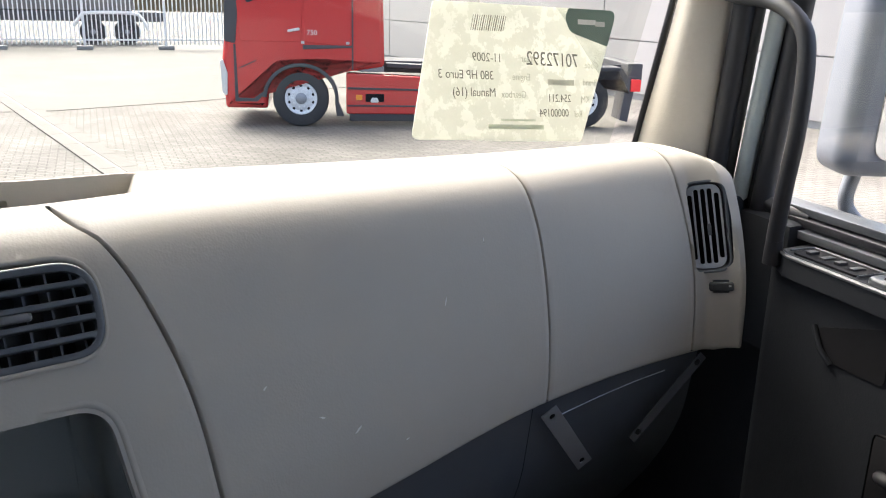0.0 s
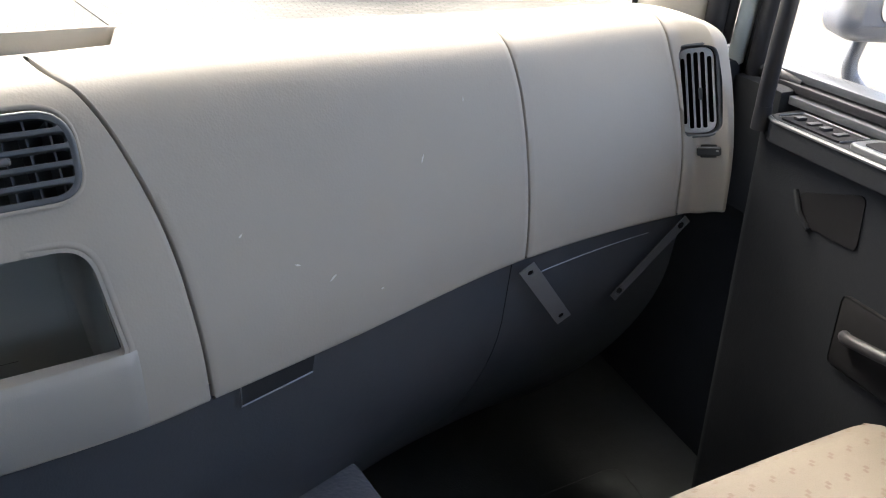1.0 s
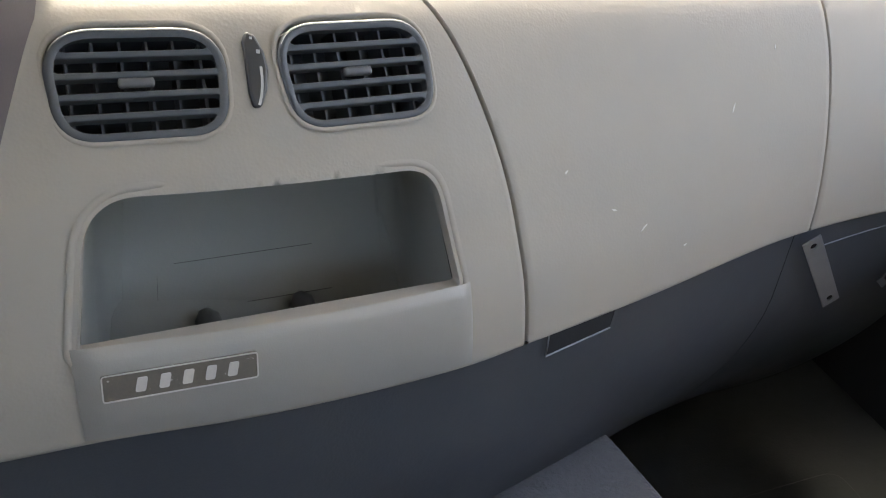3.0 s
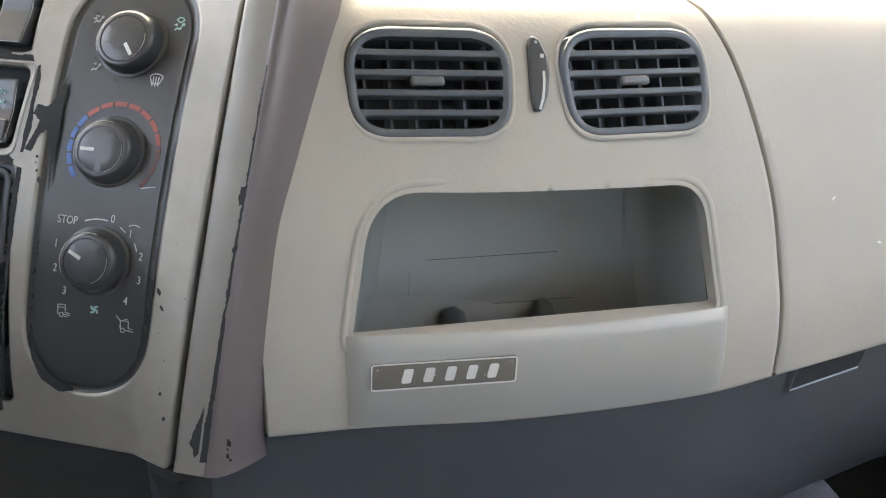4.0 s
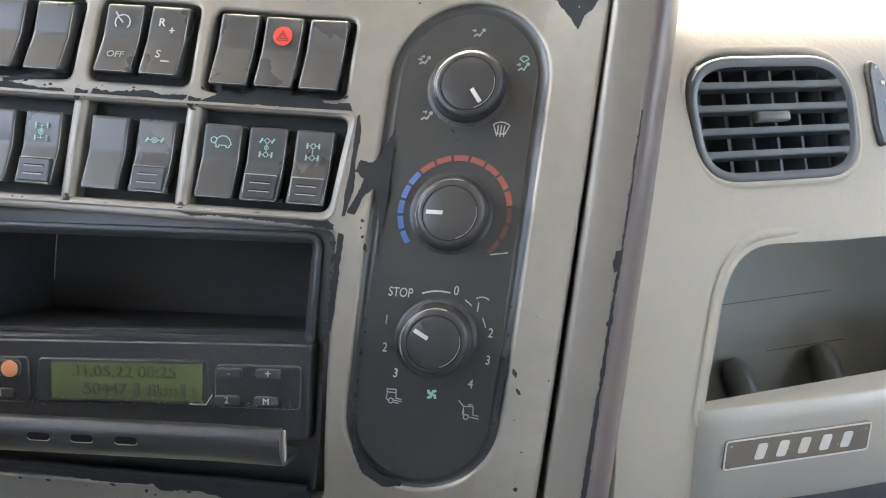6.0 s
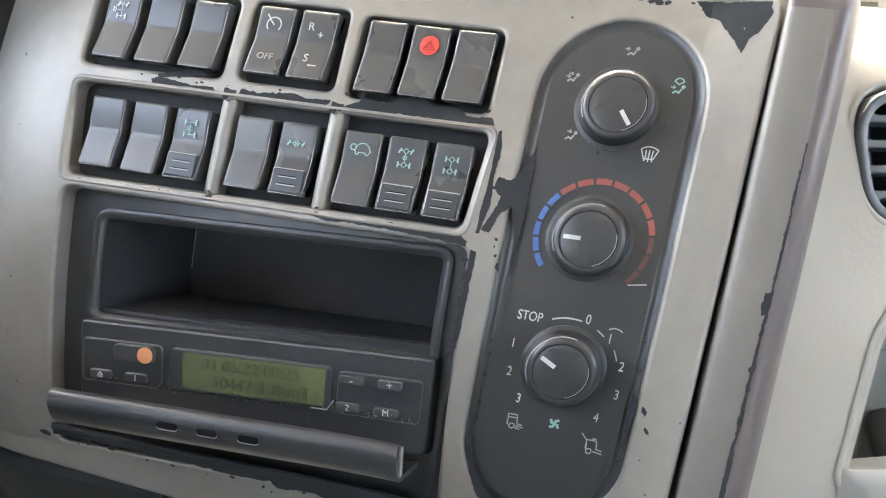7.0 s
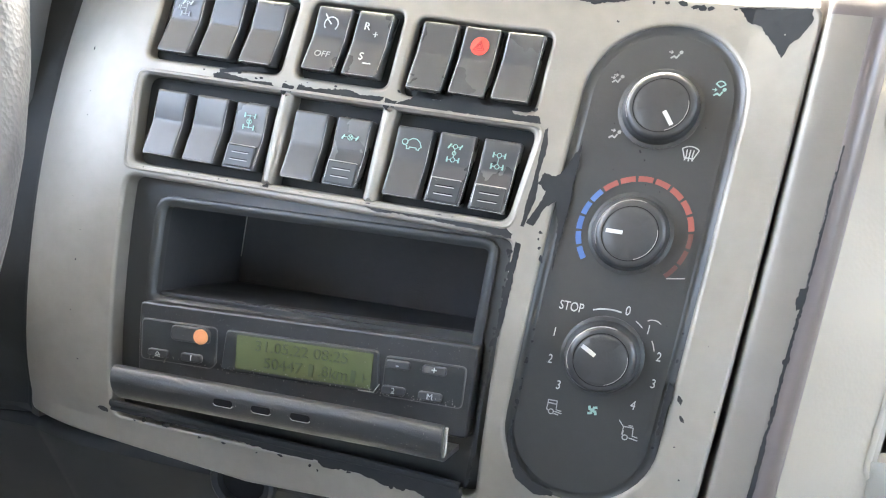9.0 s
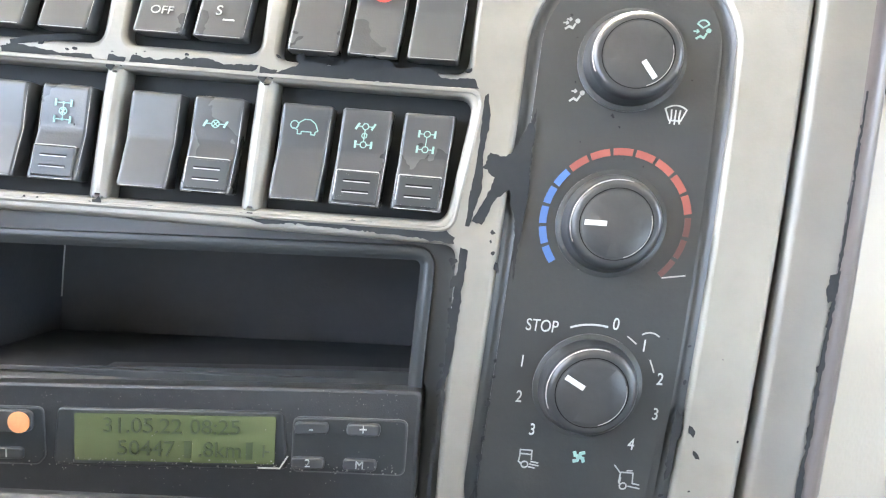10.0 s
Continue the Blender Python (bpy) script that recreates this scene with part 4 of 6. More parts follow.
    rings(bm, [[(p.x, p.y, zz) for p in offset(face, o)] for o, zz in ((0.0030, -0.014), (0.0029, 0.0022), (0.0024, 0.0036), (0.0014, 0.0046), (-0.0006, 0.0048), (-0.0030, 0.0036))])
    part("bezel", bm, VENT, v, m=fr)
    # Painted highlight where the rounded bezel top would catch light.
    hl = [p for p in offset(face, 0.0018) if p.y > h * 0.27]
    hl.sort(key=lambda p: p.x)
    part("painted_highlight", tube([(p.x, p.y, 0.0042) for p in hl], [0.0001 + 0.0007 * math.sin(math.pi * (i + 0.5) / len(hl)) for i in range(len(hl))], 6), EDGE, v, "painted pale highlight on the bezel top", m=fr)
    bm = bmesh.new()
    rings(bm, [[(p.x, p.y, zz) for p in vent_outline(w - 0.008, h - 0.010)] for zz in (-0.004, -0.045)], cap=True)
    part("duct", bm, DUCT, v, m=fr)
    wi, hi = w - 0.014, h - 0.0100
    pitch = hi / 5
    slots = []
    for k in range(5):
        y = -hi / 2 + pitch * (k + 0.5)
        hw = w * (0.398, 0.436, 0.446, 0.438, 0.396)[k]
        slots.append(rounded([(-hw, y - pitch * 0.32), (hw, y - pitch * 0.32), (hw, y + pitch * 0.34), (-hw, y + pitch * 0.34)], pitch * 0.32, 7))
    part("slat_face", holed_plate(offset(face, -0.0028), slots, 0.009, 0.0011), VENT, v, m=fr @ Matrix.Translation((0, 0, 0.0036)))
    for k in range(6):
        xx = -wi / 2 + wi * (k + 0.5) / 6
        part("rear_slat", box(xx - 0.0008, xx + 0.0008, -hi / 2, hi / 2, -0.026, -0.007), VENT, v, smooth=False, m=fr)
    tb = box(-0.0105, 0.0105, -0.0030, 0.0030, 0.0, 0.0058, 0.0024, 3)
    part("thumb_tab", tb, material("clear_grey_tab", (0.10, 0.105, 0.11), 0.25) if "clear_grey_tab" not in bpy.data.materials else bpy.data.materials["clear_grey_tab"], v, m=fr @ Matrix.Translation((-0.002, 0.001, 0)))
    return v


wide_vent(VENT_A, "anthracite air vent with five horizontal slots in the dash", "centre air vents")
wide_vent(VENT_B, "anthracite air vent with five horizontal slots in the dash", "centre air vents")

# slim flow slider between the vents
sf = skin_frame(-0.1355, 2.291) @ Matrix.Rotation(radians(-10), 4, "Z")
sl = thing("vent_slider", sf.translation, "slim curved black vent slider with a white line", "slider")
part("housing", slab(rounded(mm([(-1.8, -24.5), (3.4, -23.4), (7.0, -12.0), (7.8, 1.6), (5.4, 13.0), (-0.4, 23.0), (-6.4, 25.4), (-8.2, 18.0), (-6.2, 0.0), (-4.6, -14.7)]), 0.0032, 5), -0.004, 0.0028, 0.0018), BLACK, sl, m=sf)
part("white_line", strokes([[(0.0029, 0.0018), (0.0034, -0.0040), (0.0034, -0.0100), (0.0028, -0.0165), (0.0014, -0.0225)]], 0.0017, 0.0029), WHITE_INK, sl, smooth=False, m=sf)
for mx, my, half in ((1.3, 12.0, 1.2), (-3.2, 20.4, 0.8)):
    part("mark", slab(mm([(mx - half, my - half), (mx + half, my - half), (mx + half, my + half), (mx - half, my + half)]), 0.0026, 0.0033), WHITE_INK, sl, smooth=False, m=sf)

# tall vent at the door end
ev = thing("air_vent", end_frame.translation, "tall anthracite air vent with upright slats at the dash end", "air vent")
mouth = oval_box(END_VENT[2], END_VENT[3], 0.018)
bm = bmesh.new()
rings(bm, [[(p.x, p.y, zz) for p in offset(mouth, o)] for o, zz in ((0.0032, 0.0003), (0.0016, 0.0010), (0.0002, 0.0006), (-0.0012, -0.002), (-0.0022, -0.009), (-0.0030, -0.02))])
part("surround", bm, VENT, ev, m=end_frame)
bm = bmesh.new()
rings(bm, [[(p.x, p.y, zz) for p in oval_box(END_VENT[2] - 0.003, END_VENT[3] - 0.003, 0.016)] for zz in (-0.002, -0.034)], cap=True)
part("duct", bm, DARKHOLE, ev, m=end_frame)
EVW, EVH = END_VENT[2] - 0.007, END_VENT[3] - 0.007
slots = []
for k in range(5):
    xx = EVW * (k - 2) / 5.25
    hh = EVH / 2 - (0.0125 if k in (0, 4) else 0.0055)
    hw = EVW / 5.25 / 2 - 0.0011
    slots.append(rounded([(xx - hw, -hh), (xx + hw, -hh), (xx + hw, hh), (xx - hw, hh)], hw * 0.95, 5))
part("slat_face", holed_plate(oval_box(EVW, EVH, 0.017), slots, 0.007, 0.0006), SLAT, ev, "grey upright slats", m=end_frame @ Matrix.Translation((-0.0015, 0, -0.006)) @ Matrix.Rotation(radians(-7), 4, "Y"))
part("thumb_tab", box(0.001, 0.006, -0.013, 0.004, -0.008, -0.0015, 0.0012), VENT, ev, m=end_frame)
esf = skin_frame(*END_SWITCH[:2])
es = thing("rocker_switch", esf.translation, "small black horizontal rocker under the end vent", "switch")
part("surround", slab(oval_box(END_SWITCH[2], END_SWITCH[3], 0.005), -0.003, 0.001, 0.0006), BLACK, es, m=esf)
part("rocker", slab(oval_box(END_SWITCH[2] - 0.006, END_SWITCH[3] - 0.006, 0.004), 0.0, 0.0045, 0.002), BLACK, es, m=esf)
part("mark", slab(oval_box(0.0035, 0.0025, 0.001), 0.0044, 0.0048), WHITE_INK, es, smooth=False, m=esf @ Matrix.Translation((0.012, 0.001, 0)))

# ---- dark lower dash, brackets ----
lower = thing("lower_dash_panel", (0.3, 0.85, 1.8), "dark blue-grey plastic panel below the dash", "panel")


def low_point(a, drop):
    """A point of the panel under the dash, drop metres below the dash's lower edge."""
    d = 0.004 + 0.12 * drop + 1.1 * max(0.0, drop - 0.10) ** 1.7
    p = Vector((a, base_y(a), base_z(a))) + IN * d
    return Vector((p.x, p.y, p.z - drop + 0.012))


def low_panel(name, a0, a1, n, depth=0.62):
    bm = bmesh.new()
    rows = [[low_point(a0 + (a1 - a0) * i / n, depth * (j / 24)) for i in range(n + 1)] for j in range(25)]
    rings(bm, rows, close=False)
    bmesh.ops.recalc_face_normals(bm, faces=bm.faces)
    return part(name, bm, LOWER, lower)


low_panel("panel", -0.36, 0.438, 40)
low_panel("end_panel", 0.4395, 0.772, 24)
# pull recess: a flat dark sheet paints its shade, a pale edge its highlight
bm = bmesh.new()
a0, a1 = 0.084, 0.168
q0 = [low_point(a0, 0.004), low_point(a1, 0.004), low_point(a1 - 0.003, 0.040), low_point(a0 + 0.001, 0.043)]
q1 = [low_point(a0 + 0.004, 0.004), low_point(a1 - 0.004, 0.004), low_point(a1 - 0.007, 0.036), low_point(a0 + 0.005, 0.039)]
rings(bm, [[p - IN * 0.0012 for p in q0], [p - IN * 0.0016 for p in q1]])
part("recess_frame", bm, LOWER, lower)
bm = bmesh.new()
rings(bm, [[p - IN * 0.0016 for p in q1], [p - IN * 0.0010 for p in q1[:2]] + [p - IN * 0.0014 for p in q1[2:]]], cap=True)
bmesh.ops.recalc_face_normals(bm, faces=bm.faces)
part("pull_recess_shade", bm, CHIP_AND_SHADE, lower, "flat dark sheet painting a grip recess's shade")
part("recess_highlight", tube([q1[0] - IN * 0.002, q1[3] - IN * 0.002, q1[2] - IN * 0.002], 0.0008, 6), STEEL, lower, "painted pale highlight on the recess edge")
part("flap_edge", tube([low_point(0.485 + 0.225 * i / 8, 0.046 - 0.010 * i / 8) - IN * 0.001 for i in range(9)], 0.0007, 6), STEEL, lower)


def bracket(p, q, w, label, mat=STEEL):
    p, q = Vector(p), Vector(q)
    y = (p - q).normalized()
    n = (Vector((-0.2, -1, 0.15)) - y * y.dot(Vector((-0.2, -1, 0.15)))).normalized()
    x = y.cross(n)
    m = Matrix.Translation((p + q) / 2) @ Matrix((x, y, n)).transposed().to_4x4()
    l = (p - q).length / 2 + 0.014
    b = thing("bracket", (p + q) / 2, label, "bracket", "loose strap brackets")
    hole = lambda cy: [(0.0042 * math.cos(2 * math.pi * i / 16), cy + 0.0055 * math.sin(2 * math.pi * i / 16)) for i in range(16)]
    part("strap", holed_plate([Vector(v) for v in ((-w / 2, -l), (w / 2, -l), (w / 2, l), (-w / 2, l))], [[Vector(v) for v in hole(l - 0.014)], [Vector(v) for v in hole(-l + 0.014)]], 0.0018, 0.0004), mat, b, smooth=False, m=m)
    for cy in (l - 0.014, -l + 0.014):
        part("screw", lathe([(0.0041, -0.004), (0.0041, -0.001), (0.002, -0.0006)], 12), DARKHOLE, b, m=m @ Matrix.Translation((0, cy, 0)))


bracket((0.461, 0.853, 2.025), (0.536, 0.900, 1.928), 0.022, "grey steel strap bracket hanging under the dash")
bracket((0.752, 0.962, 2.008), (0.655, 0.950, 1.922), 0.011, "steel strap bracket under the dash, toned dark for shade", SHADED_STEEL)

# ---- engine cover and seat ----
cover = thing("engine_cover", (0.0, 0.6, 1.46), "grey pebbled vinyl engine cover on the cab floor", "engine cover")
bm = bmesh.new()
outline = rounded([(-0.55, 0.25), (0.34, 0.25), (0.232, 0.83), (0.10, 0.80), (-0.55, 0.62)], [0.02, 0.03, 0.014, 0.05, 0.02], 5)
rings(bm, [[(p.x, p.y, 1.45) for p in offset(outline, 0.05)], [(p.x, p.y, 1.78) for p in offset(outline, 0.006)]] + [[(p.x, p.y, 1.820 - 0.014 + 0.014 * math.sin(k / 4 * math.pi / 2)) for p in offset(outline, -0.014 * (1 - math.cos(k / 4 * math.pi / 2)))] for k in range(5)], cap=True)
bmesh.ops.recalc_face_normals(bm, faces=bm.faces)
part("cover", bm, CARPET, cover)

mat = thing("floor_mat", (0.5, 0.75, 1.45), "ribbed black rubber mat in the footwell", "mat")
part("sheet", slab(rounded([(0.27, 0.30), (0.80, 0.30), (0.80, 1.10), (0.27, 1.0)], 0.03, 5), 1.448, 1.458, 0.003), FLOOR, mat)
for k in range(9):
    x = 0.33 + 0.05 * k
    part("rib", slab(rounded([(x, 0.62), (x + 0.018, 0.62), (x + 0.018, 0.92), (x, 0.92)], 0.006, 3), 1.457, 1.463, 0.002), FLOOR, mat)

seat = thing("passenger_seat", (0.6, 0.2, 1.45), "beige fabric passenger seat with small woven dots", "seat")
sm = Matrix.Translation((0.615, 0.366, 1.890)) @ Matrix.Rotation(radians(9), 4, "Z")


def seat_point(x, y):
    """Height of the cushion's top over its middle."""
    ex, ey = abs(x) / 0.27, abs(y) / 0.27
    edge = max(0.0, ex - 0.93) / 0.07, max(0.0, ey - 0.72) / 0.28
    return -0.075 * (1 - math.sqrt(max(0.0, 1 - min(1.0, edge[0] ** 2 + edge[1] ** 2)))) + 0.010 * math.cos(ex * 1.2) - 0.010


bm = bmesh.new()
rows = []
for j in range(33):
    y = -0.27 + 0.54 * j / 32
    rows.append([Vector((-0.27 + 0.54 * i / 32, y, seat_point(-0.27 + 0.54 * i / 32, y))) for i in range(33)])
rings(bm, rows, close=False)
ext = bmesh.ops.extrude_face_region(bm, geom=list(bm.faces))
for v in [g for g in ext["geom"] if isinstance(g, bmesh.types.BMVert)]:
    v.co.z = -0.15
bmesh.ops.recalc_face_normals(bm, faces=bm.faces)
part("cushion", bm, FABRIC, seat, m=sm)
bm = bmesh.new()
for j in range(15):
    for i in range(17):
        x, y = -0.25 + 0.031 * i + (0.0155 if j % 2 else 0), -0.24 + 0.034 * j
        if abs(x) > 0.26 or abs(y) > 0.262:
            continue
        for sx in (-0.003, 0.003):
            q = [Vector((x + sx + c[0], y + c[1] + sx * 0.7, 0)) for c in ((-0.0024, -0.003), (0.0024, -0.003), (0.0024, 0.003), (-0.0024, 0.003))]
            bm.faces.new([bm.verts.new((p.x, p.y, seat_point(p.x, p.y) + 0.0006)) for p in q])
bmesh.ops.recalc_face_normals(bm, faces=bm.faces)
tagged(part("woven_dots", bm, FABRIC_DOT, seat, m=sm), kind="stuff")
part("seat_base", box(-0.24, 0.24, -0.24, 0.22, -0.40, -0.14, 0.03), DOOR, seat, m=sm)
part("backrest", box(-0.25, 0.25, -0.40, -0.28, -0.05, 0.62, 0.05, 4), FABRIC, seat, m=sm)

# ---- passenger door, pillar, mirror ----
door = thing("cab_door", (0.87, 0.5, 1.5), "charcoal plastic truck door panel with grey window rail", "door")
part("door_panel", box(0.845, 0.95, -0.05, 0.955, 1.45, 2.165, 0.02, 3), DOOR, door)
part("upper_rail", slab(rounded([(0.832, -0.05), (0.94, -0.05), (0.94, 0.95), (0.845, 0.935), (0.832, 0.91)], 0.006, 3), 2.145, 2.176, 0.006), DOOR, door)
part("rail_edge", tube([(0.832, -0.05, 2.174), (0.832, 0.905, 2.174), (0.842, 0.935, 2.176)], 0.003, 6), DOOR_TOP, door, "pale rail edge")
# The door's recesses are black plates that paint in their shade.
part("switch_recess", slab(rounded([(0.843, 0.80), (0.885, 0.80), (0.885, 0.91), (0.843, 0.91)], 0.008, 4), 2.172, 2.1785), DARKHOLE, door)
for k in range(4):
    y = 0.815 + k * 0.024
    part("switch_stub", box(0.854, 0.874 - 0.005 * (k % 2), y, y + 0.010, 2.1775, 2.1810 + 0.0015 * (k % 2), 0.0012), RUBBER, door)
part("recess_rim", tube([(0.841, 0.797, 2.1785), (0.888, 0.797, 2.1785), (0.888, 0.915, 2.1785), (0.846, 0.915, 2.1785)], 0.0016, 6), DOOR_TOP, door, "thin grey rim")
part("ashtray_surround", slab(rounded([(0.840, 0.62), (0.892, 0.62), (0.892, 0.785), (0.840, 0.785)], 0.012, 5), 2.174, 2.184, 0.004), DOOR_TOP, door)
part("ashtray_well", slab(rounded([(0.849, 0.63), (0.884, 0.63), (0.884, 0.77), (0.849, 0.77)], 0.01, 5), 2.180, 2.1848), DARKHOLE, door)
for k, (zz, xx, mat) in enumerate(((2.188, 0.905, DOOR_TOP), (2.202, 0.915, RUBBER), (2.216, 0.925, DOOR_TOP))):
    part("window_seal", box(xx - 0.012, 0.955, -0.05, 1.05, zz - 0.008, zz + 0.004, 0.003), mat, door)
part("pull_recess_shade", slab(rounded([(0.735, 2.057), (0.82, 2.055), (0.85, 2.093), (0.74, 2.13)], 0.01, 4), -0.8465, -0.8435), DARKHOLE, door, m=Matrix(((0, 0, -1, 0), (1, 0, 0, 0), (0, 1, 0, 0), (0, 0, 0, 1))))
part("pull_edge", tube([(0.842, 0.853, 2.095), (0.838, 0.835, 2.07), (0.842, 0.818, 2.053)], 0.004, 8), DOOR, door)
part("release_handle", tube(smooth_path([(0.835, 0.712, 1.952), (0.826, 0.69, 1.957), (0.823, 0.60, 1.972), (0.835, 0.55, 1.975)], 5), [0.008] * 16, 10), RUBBER, door, "black release lever")
part("handle_cup", box(0.838, 0.85, 0.54, 0.735, 1.90, 2.0, 0.01), DARKHOLE, door)
part("front_frame", tube([(0.885, 1.075, 2.2), (0.885, 1.03, 2.55), (0.88, 0.93, 3.02)], 0.013, 10), FRAME_GREY, door, "grey-green painted window frame")
part("frame_seal", tube([(0.905, 1.048, 2.19), (0.905, 1.012, 2.55), (0.9, 0.91, 3.02)], 0.016, 10), RUBBER, door)
part("frame_seal", tube([(0.90, 1.062, 2.19), (0.90, 1.035, 2.55), (0.895, 0.93, 3.02)], 0.009, 10), RUBBER, door)
part("corner_seal", tube(smooth_path([(0.905, 1.06, 2.26), (0.905, 1.05, 2.222), (0.912, 1.02, 2.208), (0.922, 0.96, 2.204)], 5), 0.012, 10), RUBBER, door)
part("corner_filler", box(0.878, 0.935, 0.955, 1.15, 2.0, 2.2, 0.012), DOOR, door)
pane = part("window_pane", box(0.93, 0.934, -0.05, 1.05, 2.2, 3.0), GLASS, door, smooth=False)
pane.visible_shadow = False

pillar = thing("pillar_trim", (0.83, 1.13, 2.6), "beige moulded windscreen pillar trim", "pillar trim")
bm = bmesh.new()
rows = []
for j in range(12):
    t = -0.16 + 1.16 * j / 11
    z = 2.27 + 0.8 * t
    a, b = Vector((0.80, 1.228 - 0.30 * t * 0.8 - 0.02 * t, z)), Vector((0.835, 1.105 - 0.08 * t * 0.8, z))
    mid = (a + b) / 2 + Vector((-0.020, -0.006, 0))
    rows.append([a + Vector((0.03, 0.02, 0))] + smooth_path([a, mid, b, b + Vector((0.022, 0.012, 0))], 6) + [b + Vector((0.03, 0.03, 0))])
rings(bm, rows, close=False)
bmesh.ops.recalc_face_normals(bm, faces=bm.faces)
part("trim", bm, PILLAR, pillar)
part("screen_seal", tube([(0.80, 1.236, 2.26), (0.80, 1.165, 2.5), (0.80, 0.99, 3.05)], 0.006, 8), RUBBER, pillar)
part("door_seal", tube([(0.855, 1.098, 2.24), (0.853, 1.072, 2.5), (0.85, 1.0, 3.04)], 0.016, 10), RUBBER, pillar)
part("door_seal", tube([(0.872, 1.088, 2.24), (0.87, 1.06, 2.5), (0.868, 0.97, 3.04)], 0.009, 10), RUBBER, pillar)

grab = thing("grab_handle", (0.82, 0.93, 2.2), "thick black grab handle on the door pillar", "handle")
part("tube", tube(smooth_path([(0.84, 1.12, 2.515), (0.825, 1.06, 2.506), (0.82, 0.975, 2.498), (0.82, 0.925, 2.472), (0.82, 0.908, 2.43), (0.82, 0.907, 2.34), (0.824, 0.918, 2.27), (0.832, 0.932, 2.20), (0.836, 0.936, 2.165)], 6), 0.0112, 14), RUBBER, grab)
part("sleeve", tube([(0.8335, 0.9335, 2.19), (0.8355, 0.9355, 2.17), (0.836, 0.936, 2.155)], [0.0116, 0.0128, 0.0130], 14), RUBBER, grab)

mirror = thing("door_mirror", (1.25, 1.15, 2.2), "black truck door mirror on a bent steel arm", "mirror")
mirror_m = Matrix.Translation((1.245, 1.13, 2.46)) @ Matrix.Rotation(radians(-22), 4, "Z")
part("housing", slab(rounded([(-0.115, -0.24), (0.13, -0.24), (0.13, 0.28), (-0.09, 0.28)], [0.04, 0.03, 0.05, 0.05], 6), -0.03, 0.06, 0.03), MIRROR_SHELL, mirror, m=mirror_m @ Matrix.Rotation(radians(90), 4, "X"))
glass_m = material("mirror_glass", (0.75, 0.78, 0.8), 0.03, metal=1.0, vary=0.0, rough_vary=0.0)
part("mirror_glass", slab(rounded([(-0.060, -0.208), (0.116, -0.208), (0.116, 0.25), (-0.042, 0.25)], 0.03, 6), 0.058, 0.062, 0.002), glass_m, mirror, m=mirror_m @ Matrix.Rotation(radians(90), 4, "X"))
part("arm", tube(smooth_path([(1.225, 1.17, 2.24), (1.215, 1.18, 2.17), (1.225, 1.16, 2.13), (1.23, 1.05, 2.08), (1.1, 0.98, 2.0), (1.0, 0.98, 1.95)], 6), 0.014, 10), STEEL, mirror)

# ---- card leaning in the windscreen, printing seen through from behind ----
tl, tr, bl, br = Vector((0.438, 1.218, 2.489)), Vector((0.819, 1.349, 2.476)), Vector((0.39, 1.162, 2.305)), Vector((0.723, 1.272, 2.272))
u = (br - bl).normalized()
v = (tl - bl)
v = (v - u * v.dot(u)).normalized()
sgm = Matrix.Translation(bl) @ Matrix((u, v, u.cross(v))).transposed().to_4x4()
inv = sgm.inverted()
card_pts = [inv @ p for p in (bl, br, tr, tl)]
sign = thing("info_card", bl, "cream information card in the windscreen, printed on its far side", "sign")
part("card", slab(rounded([(p.x, p.y) for p in card_pts], 0.010, 4), -0.0008, 0.0008), PAPER, sign, smooth=False, m=sgm)


def card_at(fx, fy):
    """A place on the card by shares of its width and height."""
    a = card_pts[0] * (1 - fx) + card_pts[1] * fx
    b = card_pts[3] * (1 - fx) + card_pts[2] * fx
    return a * (1 - fy) + b * fy


def card_text(text, fx, fy, size, mat=SIGN_INK):
    p = card_at(fx, fy)
    lettering("print", text, size, sgm @ Matrix.Translation((p.x, p.y, 0.0011)) @ Matrix.Rotation(radians(1.5), 4, "Z") @ Matrix.Diagonal((-1, 1, 1, 1)), mat, sign, lift=0.0001)


def card_bar(fx0, fx1, fy, h, mat=SIGN_INK):
    a, b = card_at(fx0, fy), card_at(fx1, fy)
    part("print_bar", strokes([[(a.x, a.y), (b.x, b.y)]], h, 0.0009), mat, sign, smooth=False, m=sgm)


card_text("70172392", 0.68, 0.60, 0.030)
card_text("11-2009", 0.31, 0.60, 0.018)
card_text("380 HP Euro 3", 0.22, 0.47, 0.018)
card_text("Manual (16)", 0.28, 0.345, 0.018)
card_text("254.211", 0.78, 0.315, 0.017)
card_text("00000194", 0.77, 0.205, 0.017)
for t_, fx, fy in (("Code", 0.93, 0.57), ("Year", 0.53, 0.60), ("Engine", 0.52, 0.465), ("Gearbox", 0.50, 0.335), ("Brand", 0.95, 0.44), ("KM", 0.95, 0.31), ("Ref", 0.93, 0.20)):
    card_text(t_, fx, fy, 0.015, SIGN_FAINT)
card_bar(0.69, 0.84, 0.435, 0.009, SIGN_FAINT)
card_bar(0.40, 0.72, 0.10, 0.007, FAINT_GREEN)
card_bar(0.46, 0.66, 0.15, 0.003, FAINT_GREEN)
for i in range(16):
    a, b = card_at(0.20 + 0.011 * i, 0.80), card_at(0.20 + 0.011 * i, 0.91)
    part("barcode_bar", strokes([[(a.x, a.y), (b.x, b.y)]], 0.0008 + 0.0012 * ((i * 7) % 3) / 2, 0.0009), SIGN_INK, sign, smooth=False, m=sgm)
gp = [card_at(*q) for q in ((0.70, 1.0), (0.69, 0.93), (0.74, 0.82), (1.0, 0.72), (1.0, 1.0))]
